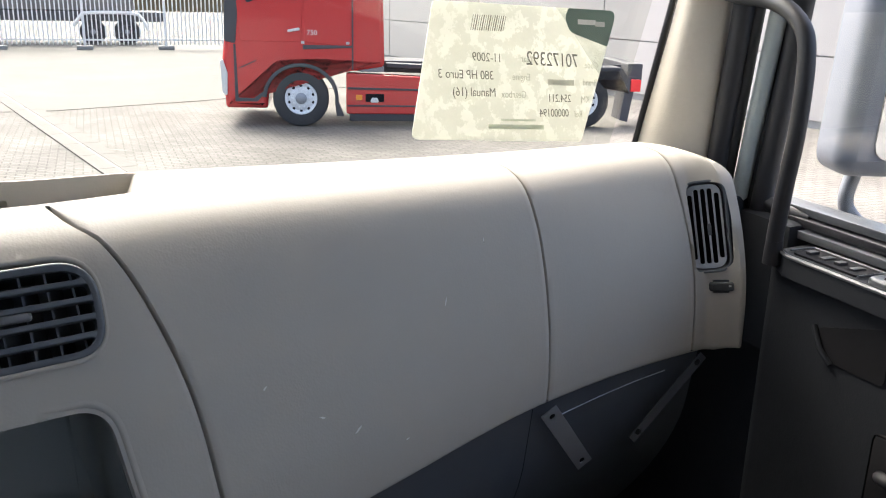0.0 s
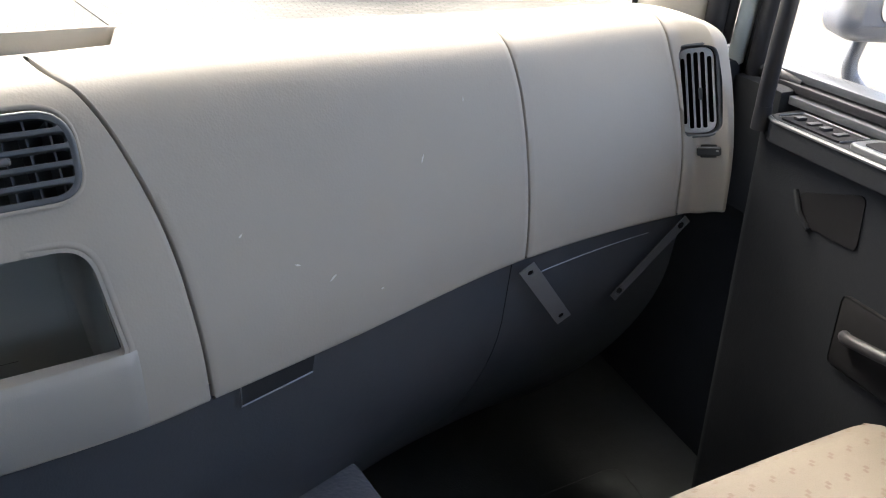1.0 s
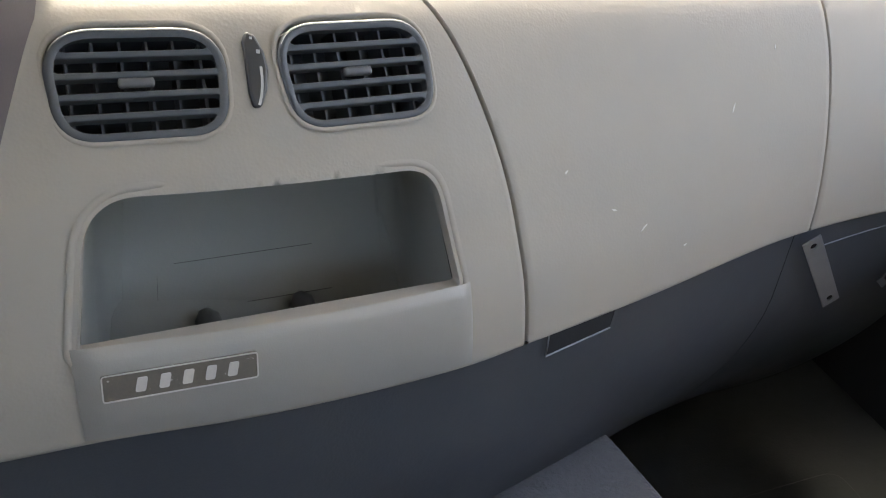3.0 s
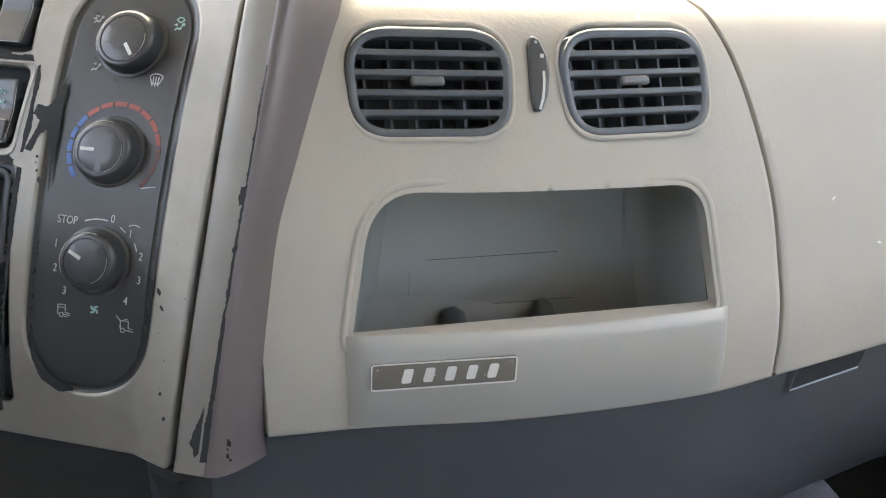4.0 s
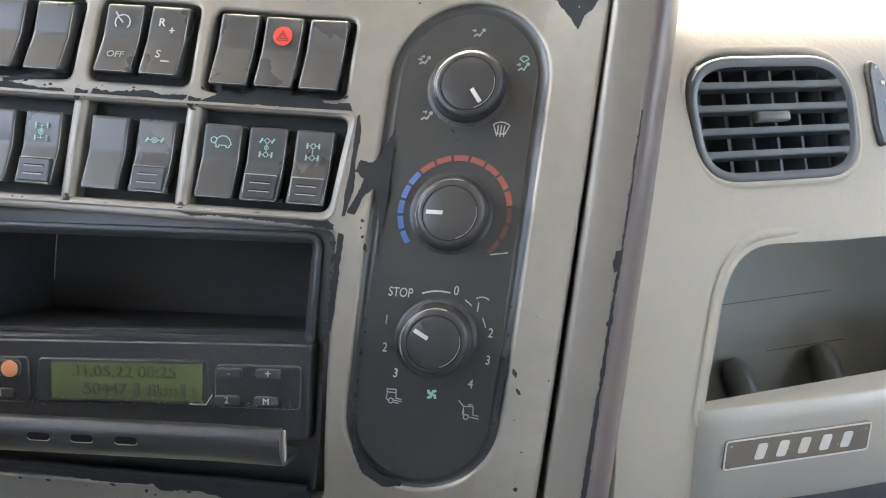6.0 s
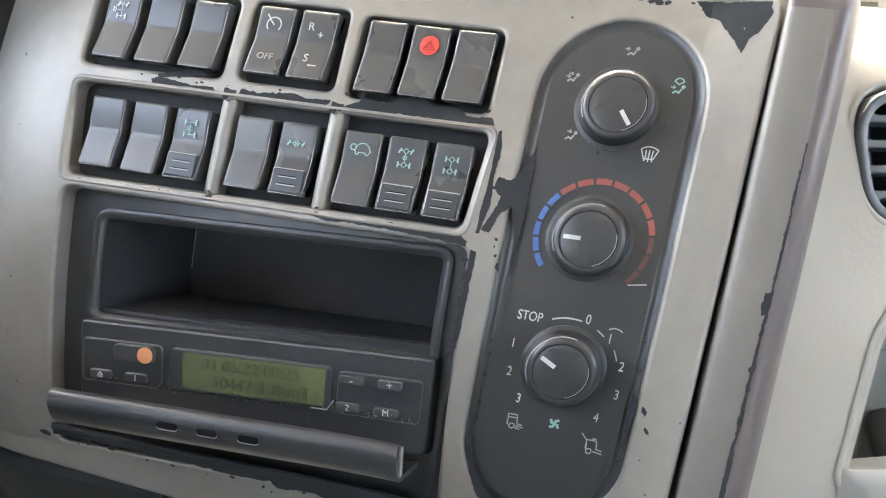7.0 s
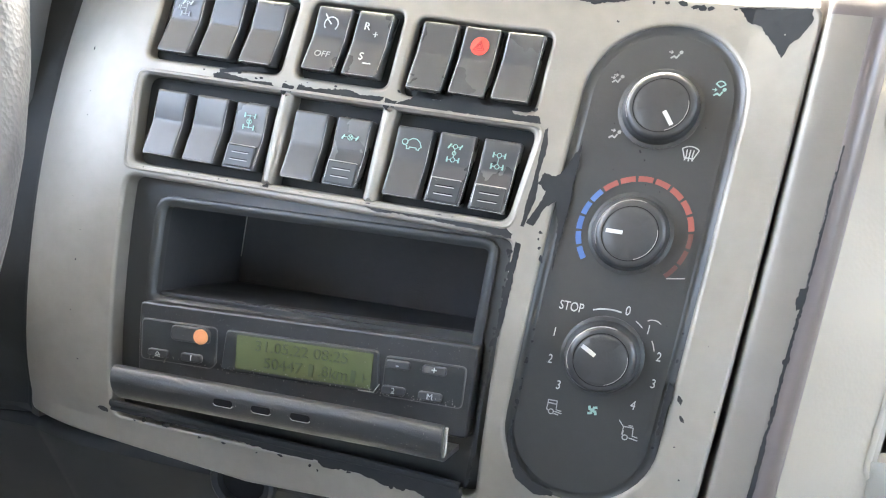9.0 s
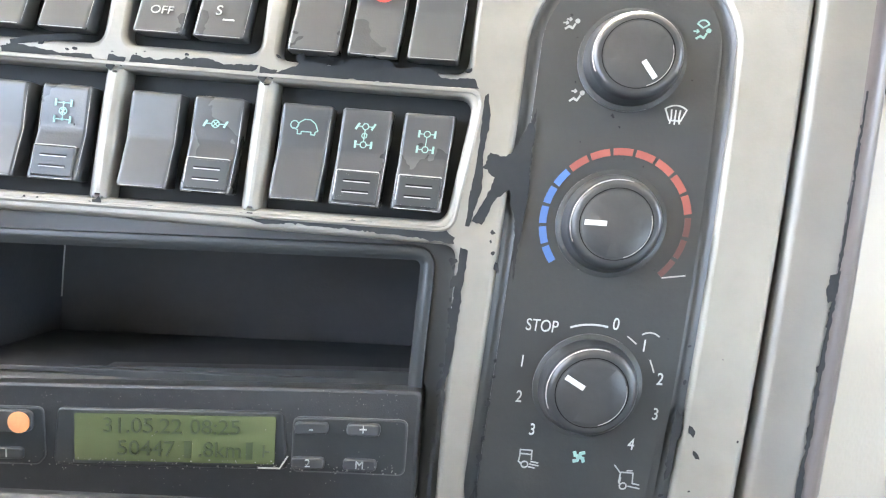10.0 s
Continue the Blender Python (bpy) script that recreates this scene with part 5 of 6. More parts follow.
part("green_field", slab(rounded([(p.x, p.y) for p in gp][::1], [0.004, 0.02, 0.02, 0.004, 0.012], 4), 0.0009, 0.0011), SIGN_GREEN, sign, smooth=False, m=sgm)
card_bar(0.78, 0.88, 0.90, 0.008, PAPER)
card_bar(0.89, 0.94, 0.89, 0.008, SIGN_FAINT)

# windscreen
bm = bmesh.new()
rows = []
for j in range(2):
    z = 2.2 + 0.85 * j
    rows.append([Vector((-1.2 + 2.02 * i / 16, 1.46 - 0.32 * j - 0.10 * ((i - 8) / 8) ** 4, z)) for i in range(17)])
rings(bm, rows, close=False)
screen = part("window_1", bm, clear_glass("tinted_screen_pane", 0.05, (0.76, 0.78, 0.76)))
screen.visible_shadow = False
tagged(screen, "faintly tinted curved windscreen pane", "windscreen", kind="structure")
tagged(part("trim_screen_gutter", box(-1.2, 0.90, 1.24, 1.5, 2.10, 2.16), DOOR), "dark gutter under the windscreen", "trim", kind="structure")

# scuffs on the passenger side of the dash
for k, (x, z, w, h, tn) in enumerate(((0.185, 2.127, 0.006, 0.0012, 25), (0.150, 2.150, 0.004, 0.0010, -20), (0.30, 2.205, 0.005, 0.0008, 60), (0.24, 2.095, 0.003, 0.0010, 10), (0.36, 2.25, 0.003, 0.0007, 80), (0.10, 2.19, 0.003, 0.0008, 35))):
    rnd = random.Random(700 + k)
    pts = [Vector((w * math.cos(2 * math.pi * i / 11) * rnd.uniform(0.5, 1.1), h * math.sin(2 * math.pi * i / 11) * rnd.uniform(0.5, 1.1))) for i in range(11)]
    part("scuff", slab(pts, -0.0002, 0.0002), SCUFF, dash, smooth=False, m=skin_frame(x, z, 0.0002) @ Matrix.Rotation(radians(tn), 4, "Z"))

# ---- centre console ----
# the fascia's own space: x along it, y up it, z out of it
CU, CV, CN, CO = Vector((0.99182, -0.12272, -0.03508)), Vector((0.08168, 0.39905, 0.91328)), Vector((-0.09808, -0.90868, 0.40581)), Vector((-0.4945, 0.5620, 2.2531))
C = Matrix.Translation(CO) @ Matrix((CU, CV + 0.07 * CU, CN)).transposed().to_4x4()


def at(x, y, z=0.0, turn=0.0):
    """A place on the fascia, in millimetres, turned by degrees."""
    return C @ Matrix.Translation((x / 1000, y / 1000, z / 1000)) @ Matrix.Rotation(radians(turn), 4, "Z")


def bulge(x, y):
    """How far the fascia stands out over its flat plan, in millimetres: rounded from top to bottom, and rolled away at its left edge."""
    t = min(1.35, max(-1.5, y / 100))
    roll = max(0.0, -165 - x) / 60
    round_off = 10.9 - 7.4 * min(1.0, max(0.0, (x - 148) / 28))
    return 7.7 + 7.3 * (min(max(x, 25), 176) - 118) / 100 - 1.9 * t - round_off * t * t - 17 * min(roll, 1.2) ** 2 - 6.0 * (max(0.0, -108 - y) / 50) ** 2


def bent(lean):
    """A bend for meshes: each is cut into bands and laid over the bulge; lean 0 keeps the slope across out of it."""
    def bend(bm):
        inv = C.inverted()
        bm.transform(inv)
        ys, xs = [v.co.y for v in bm.verts], [v.co.x for v in bm.verts]
        cuts = [(Vector((0, k / 100, 0)), Vector((0, 1, 0))) for k in range(-17, 14) if min(ys) + 0.001 < k / 100 < max(ys) - 0.001] if max(ys) - min(ys) > 0.012 else []
        if lean:
            cuts += [(Vector((k / 1000, 0, 0)), Vector((1, 0, 0))) for k in (-230, -224, -218, -212, -206, -200, -194, -188, -182, -176, -170, -165, 25, 148, 157, 167) if min(xs) + 0.001 < k / 1000 < max(xs) - 0.001]
        for co, no in cuts:
            bmesh.ops.bisect_plane(bm, geom=list(bm.verts) + list(bm.edges) + list(bm.faces), dist=1e-6, plane_co=co, plane_no=no)
        for v in bm.verts:
            v.co.z += bulge(v.co.x * 1000, v.co.y * 1000) / 1000 if lean else (bulge(118, v.co.y * 1000) / 1000 - 0.0077) * 0.25
        bm.transform(C)
    return bend


console = thing("centre_console", CO - Vector((0, 0, 0.2)), "worn taupe-painted centre console with chipped edges", "console")
SHAPE = bent(True)
g_holes = [rounded(mm(q), 0.005, 5) for q in (
    [(-163, 63), (-83, 63.5), (-84, 106), (-165, 104)],
    [(-74, 64), (-22.5, 64), (-24.5, 106.5), (-76, 106.5)],
    [(-15, 62.5), (57, 62.5), (56, 104), (-16.5, 105)])]
row2_hole = rounded(mm([(-156, 4), (57.5, 7), (61, 54), (-163, 53.5)]), 0.006, 5)
black_hole = rounded(mm([(-148, -146), (73, -140), (63, -1.5), (-157, -3)]), 0.006, 5)
CL_X, CL_T, CL_B, CL_R = 116.3, 110.0, -122.0, 33.0
stadium = [Vector(p) / 1000 for p in (arc(CL_X + 1.5, CL_B + CL_R, CL_R, 180, 360, 24) + arc(CL_X - 0.5, CL_T - CL_R, CL_R, 0, 180, 24))]
outer = rounded(mm([(-214, -158), (-60, -166), (60, -158), (176, -160), (175, 128), (-233, 125)]), [0.004, 0.03, 0.03, 0.004, 0.008, 0.004], 6)
RIM = 0.0048
part("fascia", holed_plate(outer, g_holes + [row2_hole, black_hole, offset(stadium, RIM)], 0.018, 0.0022), TAUPE, console, m=C)
# sloping surround that dips to the heater panel
bm = bmesh.new()
rings(bm, [[(q.x, q.y, zz) for q in offset(stadium, o)] for o, zz in ((RIM + 0.0006, -0.0016), (0.0040, -0.0024), (0.0028, -0.0029), (0.0014, -0.0030), (0.0, -0.0026), (-0.0014, -0.0016), (-0.0022, -0.0030))])
bmesh.ops.recalc_face_normals(bm, faces=bm.faces)
part("heater_surround", bm, BLACK, console, "black dished surround of the heater panel", m=C)
# raised rim round the lower switch row
rim_path = rounded(mm([(-160, 1.0), (60.2, 4.0), (64.2, 56.5), (-166, 56)]), 0.006, 6)
part("switch_row_rim", tube([(q.x, q.y, -0.0005) for q in rim_path], 0.0012, 8, True), TAUPE, console, m=C)
part("side_cheek", slab(rounded(mm([(-340, -190), (-219, -170), (-238, 128), (-340, 120)]), 0.01, 4), -0.052, -0.006, 0.008), LOWER_BLACK, console, m=C)
part("seam_line", slab(mm([(-219, -166), (-211, -166), (-231, 125), (-239, 125)]), -0.02, -0.003), SEAM, console, smooth=False, m=C)
SHAPE = None
# top of the console, going forward to the windscreen
bm = bmesh.new()
rows = []
for fw, up in ((0.0, 0.0), (0.002, 0.002), (0.006, 0.0035), (0.02, 0.006), (0.1, 0.010), (0.3, 0.014), (0.34, 0.0), (0.36, -0.06)):
    row = []
    for i in range(13):
        x = -0.231 + 0.406 * i / 12
        p = C @ Vector((x, 0.1275, bulge(x * 1000, 127.5) / 1000 - 0.0005))
        row.append(p + Vector((0.0, fw, up)))
    rows.append(row)
rings(bm, rows, close=False)
bmesh.ops.recalc_face_normals(bm, faces=bm.faces)
part("hood", bm, BEIGE, console)
# strip and mauve flank to the right of the fascia
side = thing("console_side_trim", C @ Vector((0.195, -0.12, 0)), "taupe strip and mauve flank trim with chipped edge beside the console", "trim panel")


STRIP = [(0.180, -0.02), (0.180, 0.0105), (0.1808, 0.0124), (0.1828, 0.0134), (0.190, 0.0140), (0.1955, 0.0144), (0.1985, 0.0144)]
FLANK = [(0.1985, 0.0144), (0.2000, 0.0152), (0.2030, 0.0150), (0.2062, 0.0125), (0.2092, 0.007), (0.2120, -0.002), (0.2145, -0.014), (0.2170, -0.030), (0.2185, -0.045)]


SHAPE = bent(False)


def column(name, section, mat):
    bm = bmesh.new()
    rows = []
    for j in range(21):
        t = j / 20
        rows.append([C @ Vector((x + (0.5 - t) * 0.004, -0.160 + 0.284 * t, z)) for x, z in section])
    rings(bm, rows, close=False)
    bmesh.ops.recalc_face_normals(bm, faces=bm.faces)
    return part(name, bm, mat, side)


column("strip", STRIP, TAUPE_SHADED)
column("flank", FLANK, MAUVE)
bm = bmesh.new()
cap_rows = []
for k in range(7):
    a = k / 6 * math.pi / 2
    y = 0.124 + 0.017 * math.sin(a)
    back = 0.024 * (1 - math.cos(a))
    cap_rows.append([C @ Vector((x - 0.002, y, z - back)) for x, z in STRIP[:-1] + FLANK])
last = cap_rows[-1]
cap_rows.append([p + Vector((0.0, 0.02, -0.002)) for p in last])
cap_rows.append([p + Vector((0.0, 0.035, -0.02)) for p in last])
cap_rows.append([p + Vector((0.0, 0.04, -0.09)) for p in last])
rings(bm, cap_rows, close=False)
bmesh.ops.recalc_face_normals(bm, faces=bm.faces)
part("cap", bm, MAUVE, side)
part("gap", box(0.1755, 0.1802, -0.16, 0.128, -0.03, -0.012), SEAM, side, smooth=False, m=C)


SHAPE = bent(True)


def ragged(pts, seed, step=0.9, rough=0.55):
    """The outline of a torn flake: straight runs broken into short uneven ones, in millimetres."""
    rnd = random.Random(seed)
    out = []
    for i, p in enumerate(pts):
        a, b = Vector(p), Vector(pts[(i + 1) % len(pts)])
        n = max(1, int((b - a).length / step))
        side_way = Vector((-(b - a).y, (b - a).x)).normalized()
        drift = 0.0
        for k in range(n):
            drift = drift * 0.6 + rnd.uniform(-rough, rough)
            fade = min(1.0, 2.0 * min(k, n - k) / n + 0.15)
            out.append(a + (b - a) * (k / n) + side_way * drift * fade)
    return out


def flake(pts, seed, z=0.12, parent=console, rough=0.55):
    """A patch where the paint has flaked off down to black plastic."""
    part("paint_chip", slab([p / 1000 for p in ragged(pts, seed, rough=rough)], -0.0001, 0.0001), CHIP_AND_SHADE, parent, smooth=False, m=at(0, 0, z))


def chip(x, y, r, seed, z=0.12, stretch=1.0, turn=0.0, parent=console):
    """A small flake of missing paint round a place on the fascia."""
    rnd = random.Random(seed)
    ca, sa = math.cos(radians(turn)), math.sin(radians(turn))
    pts = []
    for i in range(9):
        a = 2 * math.pi * i / 9
        rr = r * rnd.uniform(0.5, 1.15)
        px, py = rr * math.cos(a) * stretch, rr * math.sin(a)
        pts.append((x + px * ca - py * sa, y + px * sa + py * ca))
    flake(pts, seed, z, parent, rough=min(0.5, r * 0.18))


def chip_run(x0, y0, x1, y1, n, size, seed, z=0.12, spread=1.0, parent=console):
    """Small flakes strewn along an edge."""
    rnd = random.Random(seed)
    for k in range(n):
        t = (k + rnd.random()) / n
        chip(x0 + (x1 - x0) * t + rnd.uniform(-spread, spread), y0 + (y1 - y0) * t + rnd.uniform(-spread, spread), size * rnd.uniform(0.35, 1.0) ** 1.5, seed * 40 + k, z, rnd.uniform(0.7, 2.2), math.degrees(math.atan2(y1 - y0, x1 - x0)) + rnd.uniform(-25, 25), parent)


# bared band above the lower switch row, broad to the right
flake([(-20, 56.5), (62, 57.5), (60, 61), (48, 60.5), (43, 64), (30, 63), (26, 66), (12, 65.5), (8, 62), (-6, 63), (-10, 60)], 11)
flake([(-72, 56.5), (-24, 57), (-22, 60), (-35, 59), (-44, 61), (-60, 58.8), (-70, 60)], 12)
flake([(-120, 57), (-84, 57), (-86, 58.8), (-98, 58.2), (-104, 59.2), (-116, 60.8), (-121, 59)], 13, rough=0.3)
flake([(-117, 60), (-97, 63.6), (-90, 64.4), (-93, 66.4), (-100, 65.6), (-118, 62)], 14, rough=0.3)
chip_run(-20, 63, 62, 64, 12, 2.0, 15, spread=1.6)
chip_run(-130, 61, -40, 61, 10, 1.2, 16, spread=1.2)
# between the lower row and the heater panel
flake([(84.5, 52), (82, 44), (79, 37), (76, 33), (70, 34), (68, 28), (73, 25), (70, 15), (67, 8), (71, 7), (74, 16), (79, 21), (82, 12), (84, 0), (85.5, -14), (86.2, 20)], 17)
flake([(66, 56), (68, 48), (67.5, 34), (69, 20), (66.5, 6), (64.8, 6), (65.5, 30), (64.8, 55)], 18, rough=0.35)
chip_run(74, 8, 80, -12, 4, 1.6, 19)
# below the lower row, and along the insert's edges
flake([(-26, 3.6), (58, 4.4), (62, 1.5), (62, -1), (40, 0.6), (10, 1.2), (-10, 0.2), (-16, 1.8), (-30, 2.4)], 20)
chip_run(-150, 2, -30, 2.6, 10, 1.1, 21, spread=0.8)
chip_run(63, -2, 68, -132, 26, 1.7, 22, spread=0.7)
flake([(66.8, -44), (67.6, -60), (67.2, -84), (68.6, -108), (68, -134), (66.4, -136), (66.4, -84), (65.6, -46)], 23, rough=0.45)
# top edge and top right corner
flake([(58, 127), (64, 123), (72, 121.5), (78, 123.5), (86, 124.5), (90, 127)], 24)
flake([(140, 127), (146, 120), (152, 118), (157, 112), (160, 109), (164, 103), (166, 110), (170, 114), (173, 121), (172, 127)], 25)
chip_run(96, 126, 140, 125.5, 7, 1.8, 26, spread=0.6)
chip_run(-170, 126, 50, 126, 9, 1.0, 27, spread=0.6)
# round the heater panel
flake([(84.5, -92), (86, -104), (92, -114), (101, -121), (112, -124), (112, -126.5), (103, -128), (92, -122), (86, -111), (83, -100)], 28)
chip_run(84, -40, 84, -95, 9, 1.5, 29, spread=0.4)
flake([(152.4, -54), (155, -56), (155.4, -62), (154, -70), (155, -76), (152.8, -82), (152.2, -66)], 30)
chip_run(153, -30, 153, -95, 6, 1.0, 31, spread=0.5)
chip_run(160, -60, 172, -135, 7, 1.8, 32, spread=2.0)
# lower edge of the fascia
flake([(-20, -141), (30, -139), (64, -137), (66, -146), (52, -150), (40, -146), (22, -148), (6, -144), (-14, -146)], 33)
chip_run(-165, -145, 60, -148, 14, 2.4, 34, spread=2.4)
chip_run(-170, 60, 170, 60, 14, 0.7, 35, spread=30)
chip_run(76, 110, 170, -60, 16, 0.6, 36, spread=8)
chip_run(-200, 80, -168, -120, 8, 0.6, 37, spread=6)
# along the ridge of the side trim
SHAPE = bent(False)
chip_run(198, 60, 199.5, -130, 18, 1.9, 38, z=15.1, spread=0.4, parent=side)
flake([(197.9, 66), (198.7, 66), (199.4, 20), (199.3, -40), (200.4, -90), (201.4, -152), (197.4, -152), (198.2, -92), (197.9, -30), (198.3, 10)], 44, z=15.0, parent=side, rough=0.4)
chip_run(203, -128, 212, -150, 9, 2.2, 45, z=9.5, spread=2.2, parent=side)
flake([(196, 0), (199.5, 2), (200, -6), (197, -10), (195.5, -5)], 39, z=15.0, parent=side)
flake([(196, -118), (199.5, -110), (200.5, -140), (194, -150), (190, -142)], 40, z=14.2, parent=side)

SHAPE = bent(True)
# pocket floors
for q in g_holes:
    part("pocket", slab([p for p in offset(q, 0.002)], -0.018, -0.0085), LOWER_BLACK, console, smooth=False, m=C)
part("pocket", slab(offset(row2_hole, 0.002), -0.018, -0.0105), LOWER_BLACK, console, smooth=False, m=C)
# ribs between the groups of the lower row
for x in (-74.5, -16.5):
    part("rib", slab(rounded(mm([(x - 3.6, 3), (x + 4.4, 3), (x + 2.9, 56), (x - 5.1, 56)]), 0.003, 4), -0.011, 0.0002, 0.0034), TAUPE, console, "rounded worn taupe divider", m=C)
    flake([(x - 4.6, 59.5), (x - 5, 55), (x - 2.6, 53), (x - 1.4, 56), (x + 1, 55), (x + 2, 58.6)], 400 + int(x), z=0.3, rough=0.3)
    chip(x + 0.6, 3.2, 2.0, 420 + int(x), z=0.3)


# ---- rocker switches ----
def rocker(x, y, w, h, icon=None, latch=False, label="black rocker switch, blank", colour=GREEN_INK):
    m = at(x, y, -8 if y < 60 else -5.5)
    s = thing("rocker_switch", m.translation, label, "switch", "console rocker switches")
    w, h = w / 1000, h / 1000
    prof = [(-h / 2, 0.0), (-h / 2, 0.0088), (-h / 2 + 0.0004, 0.0096), (-h / 2 + 0.0012, 0.0098), (-h / 2 + 0.0022, 0.0096), (-0.0004, 0.0068), (0.0006, 0.0066), (0.0020, 0.0066), (0.0030, 0.0068), (h / 2 - 0.0022, 0.0090), (h / 2 - 0.001, 0.0091), (h / 2 - 0.0003, 0.0088), (h / 2, 0.0082), (h / 2, 0.0)]
    bm = bmesh.new()
    e = 0.0011
    rings(bm, [[(xx, p[0] * k, p[1] - dz) for p in prof] for xx, k, dz in ((-w / 2, 0.975, e), (-w / 2 + e * 0.4, 0.992, e * 0.3), (-w / 2 + e, 1, 0), (-w / 2 + e * 1.4, 1, 0), (w / 2 - e * 1.4, 1, 0), (w / 2 - e, 1, 0), (w / 2 - e * 0.4, 0.992, e * 0.3), (w / 2, 0.975, e))], cap=True, cap_first=True)
    bmesh.ops.recalc_face_normals(bm, faces=bm.faces)
    part("rocker", bm, SHINY if "shiny" in label else ROCKER, s, m=m)
    # Pale line painted round the rocker as its edge highlight.
    part("edge_highlight", tube([(-w / 2 + 0.0004, -h / 2 + 0.002, 0.0090), (-w / 2 + 0.0004, 0.0, 0.0062), (-w / 2 + 0.0004, h / 2 - 0.0015, 0.0084), (-w / 2 + 0.0012, h / 2 - 0.0004, 0.0086), (w / 2 - 0.0012, h / 2 - 0.0004, 0.0086), (w / 2 - 0.0004, h / 2 - 0.0015, 0.0084), (w / 2 - 0.0004, 0.0, 0.0062), (w / 2 - 0.0004, -h / 2 + 0.002, 0.0090), (w / 2 - 0.0014, -h / 2 + 0.0006, 0.0096), (-w / 2 + 0.0014, -h / 2 + 0.0006, 0.0096), (-w / 2 + 0.0004, -h / 2 + 0.002, 0.0090)], 0.00016, 5), EDGE, s, "painted pale edge highlight", m=m)
    up = m @ Matrix.Translation((0, 0, 0.0068)) @ Matrix.Rotation(radians(9), 4, "X") @ Matrix.Translation((0, 0, 0.0004))
    if latch:
        part("latch", slab(rounded([(-w * 0.43, -h * 0.47), (w * 0.43, -h * 0.47), (w * 0.43, -h * 0.14), (-w * 0.43, -h * 0.14)], 0.001, 3), 0.004, 0.0102, 0.0008), BLACK, s, m=m)
        for k in (0.24, 0.35):
            part("groove", box(-w * 0.26, w * 0.26, -h * k - 0.0003, -h * k + 0.0003, 0.0100, 0.0104), DARKHOLE, s, smooth=False, m=m)
            part("ridge", box(-w * 0.26, w * 0.26, -h * k - 0.0007, -h * k - 0.0003, 0.0100, 0.0105), EDGE, s, smooth=False, m=m)
        # Painted highlight along the top of the latch.
        part("latch_highlight", tube([(-w * 0.42, -h * 0.40, 0.0100), (-w * 0.42, -h * 0.15, 0.0100), (-w * 0.40, -h * 0.14, 0.0100), (w * 0.40, -h * 0.14, 0.0100), (w * 0.42, -h * 0.15, 0.0100)], 0.00022, 5), EDGE, s, "painted pale edge highlight", m=m)
    if icon == "hazard":
        part("disc", lathe([(0.0048, 0.0), (0.0048, 0.0004), (0.004, 0.0005)], 28), HAZARD, s, "red round hazard lens", m=up @ Matrix.Translation((0.0005, 0.0085, 0)))
        tri = [(0, 0.0030), (-0.0029, -0.002), (0.0029, -0.002), (0, 0.0030)]
        tri2 = [(x_ * 0.5, y_ * 0.5) for x_, y_ in tri]
        part("triangle", strokes([tri, tri2], 0.0004, 0.0006), material("dark_red_line", (0.35, 0.03, 0.03), 0.5), s, m=up @ Matrix.Translation((0.0005, 0.0083, 0)))
    elif icon == "cruise":
        part("icon", strokes([arc(0, 0, 0.0038, -40, 220, 16), [(0, 0), (-0.0022, 0.0022)], [(-0.0042, 0.005), (-0.0026, 0.003)]], 0.0006), colour, s, m=up @ Matrix.Translation((0, 0.0085, 0)))
        lettering("print", "OFF", 0.0046, m @ Matrix.Translation((0, -0.0085, 0.0089)) @ Matrix.Rotation(radians(-11), 4, "X"), FAINT_INK, s, width=1.1)
    elif icon == "set":
        lettering("print", "R", 0.0058, up @ Matrix.Translation((-0.003, 0.0095, 0)), WHITE_INK, s)
        lettering("print", "+", 0.0058, up @ Matrix.Translation((0.0025, 0.0055, 0)), WHITE_INK, s)
        lettering("print", "S", 0.0058, m @ Matrix.Translation((-0.0015, -0.007, 0.0088)) @ Matrix.Rotation(radians(-11), 4, "X"), WHITE_INK, s)
        part("print", strokes([[(0.001, -0.0105), (0.005, -0.0105)]], 0.0006, 0.0), WHITE_INK, s, m=m @ Matrix.Translation((0, 0, 0.0098)))
    elif icon == "turtle":
        part("icon", strokes([[(-0.0034, 0.0012), (-0.0026, 0.0030), (-0.0008, 0.0042), (0.0014, 0.0042), (0.0034, 0.0028), (0.0046, 0.0002), (0.0036, -0.0004), (0.0036, -0.0014), (0.0022, -0.0014), (0.0020, -0.0004), (-0.0016, -0.0004), (-0.0016, -0.0014), (-0.0030, -0.0014), (-0.0030, 0.0), (-0.0046, 0.0008)], arc(-0.0044, 0.0020, 0.0015, 0, 360, 10)], 0.0004), colour, s, m=up @ Matrix.Translation((0.0006, 0.0085, 0)))
    elif icon:
        ln, wheels = [], []

        def axle(yy, half=0.0036, turned=0.0, ring=0.0013):
            """An axle from above: hub ring, two half shafts and a thick wheel at each end, the wheels turned by degrees."""
            ln.extend([arc(0, yy, ring, 0, 360, 12), [(-half, yy), (-ring, yy)], [(ring, yy), (half, yy)]])
            dx, dy = 0.0015 * math.sin(radians(turned)), 0.0015 * math.cos(radians(turned))
            wheels.extend([[(-half - dx, yy - dy), (-half + dx, yy + dy)], [(half - dx, yy - dy), (half + dx, yy + dy)]])

        if icon == "axle3":
            axle(0.0036, 0.0034, ring=0.0004)
            axle(-0.0036, 0.0034, ring=0.0004)
            ln += [arc(0, 0, 0.0016, 0, 360, 12), [(0, 0.0036), (0, -0.0036)], [(-0.0011, -0.0011), (0.0011, 0.0011)], [(-0.0011, 0.0011), (0.0011, -0.0011)]]
        elif icon == "cross":
            axle(0.0, 0.0044, 28, 0.0016)
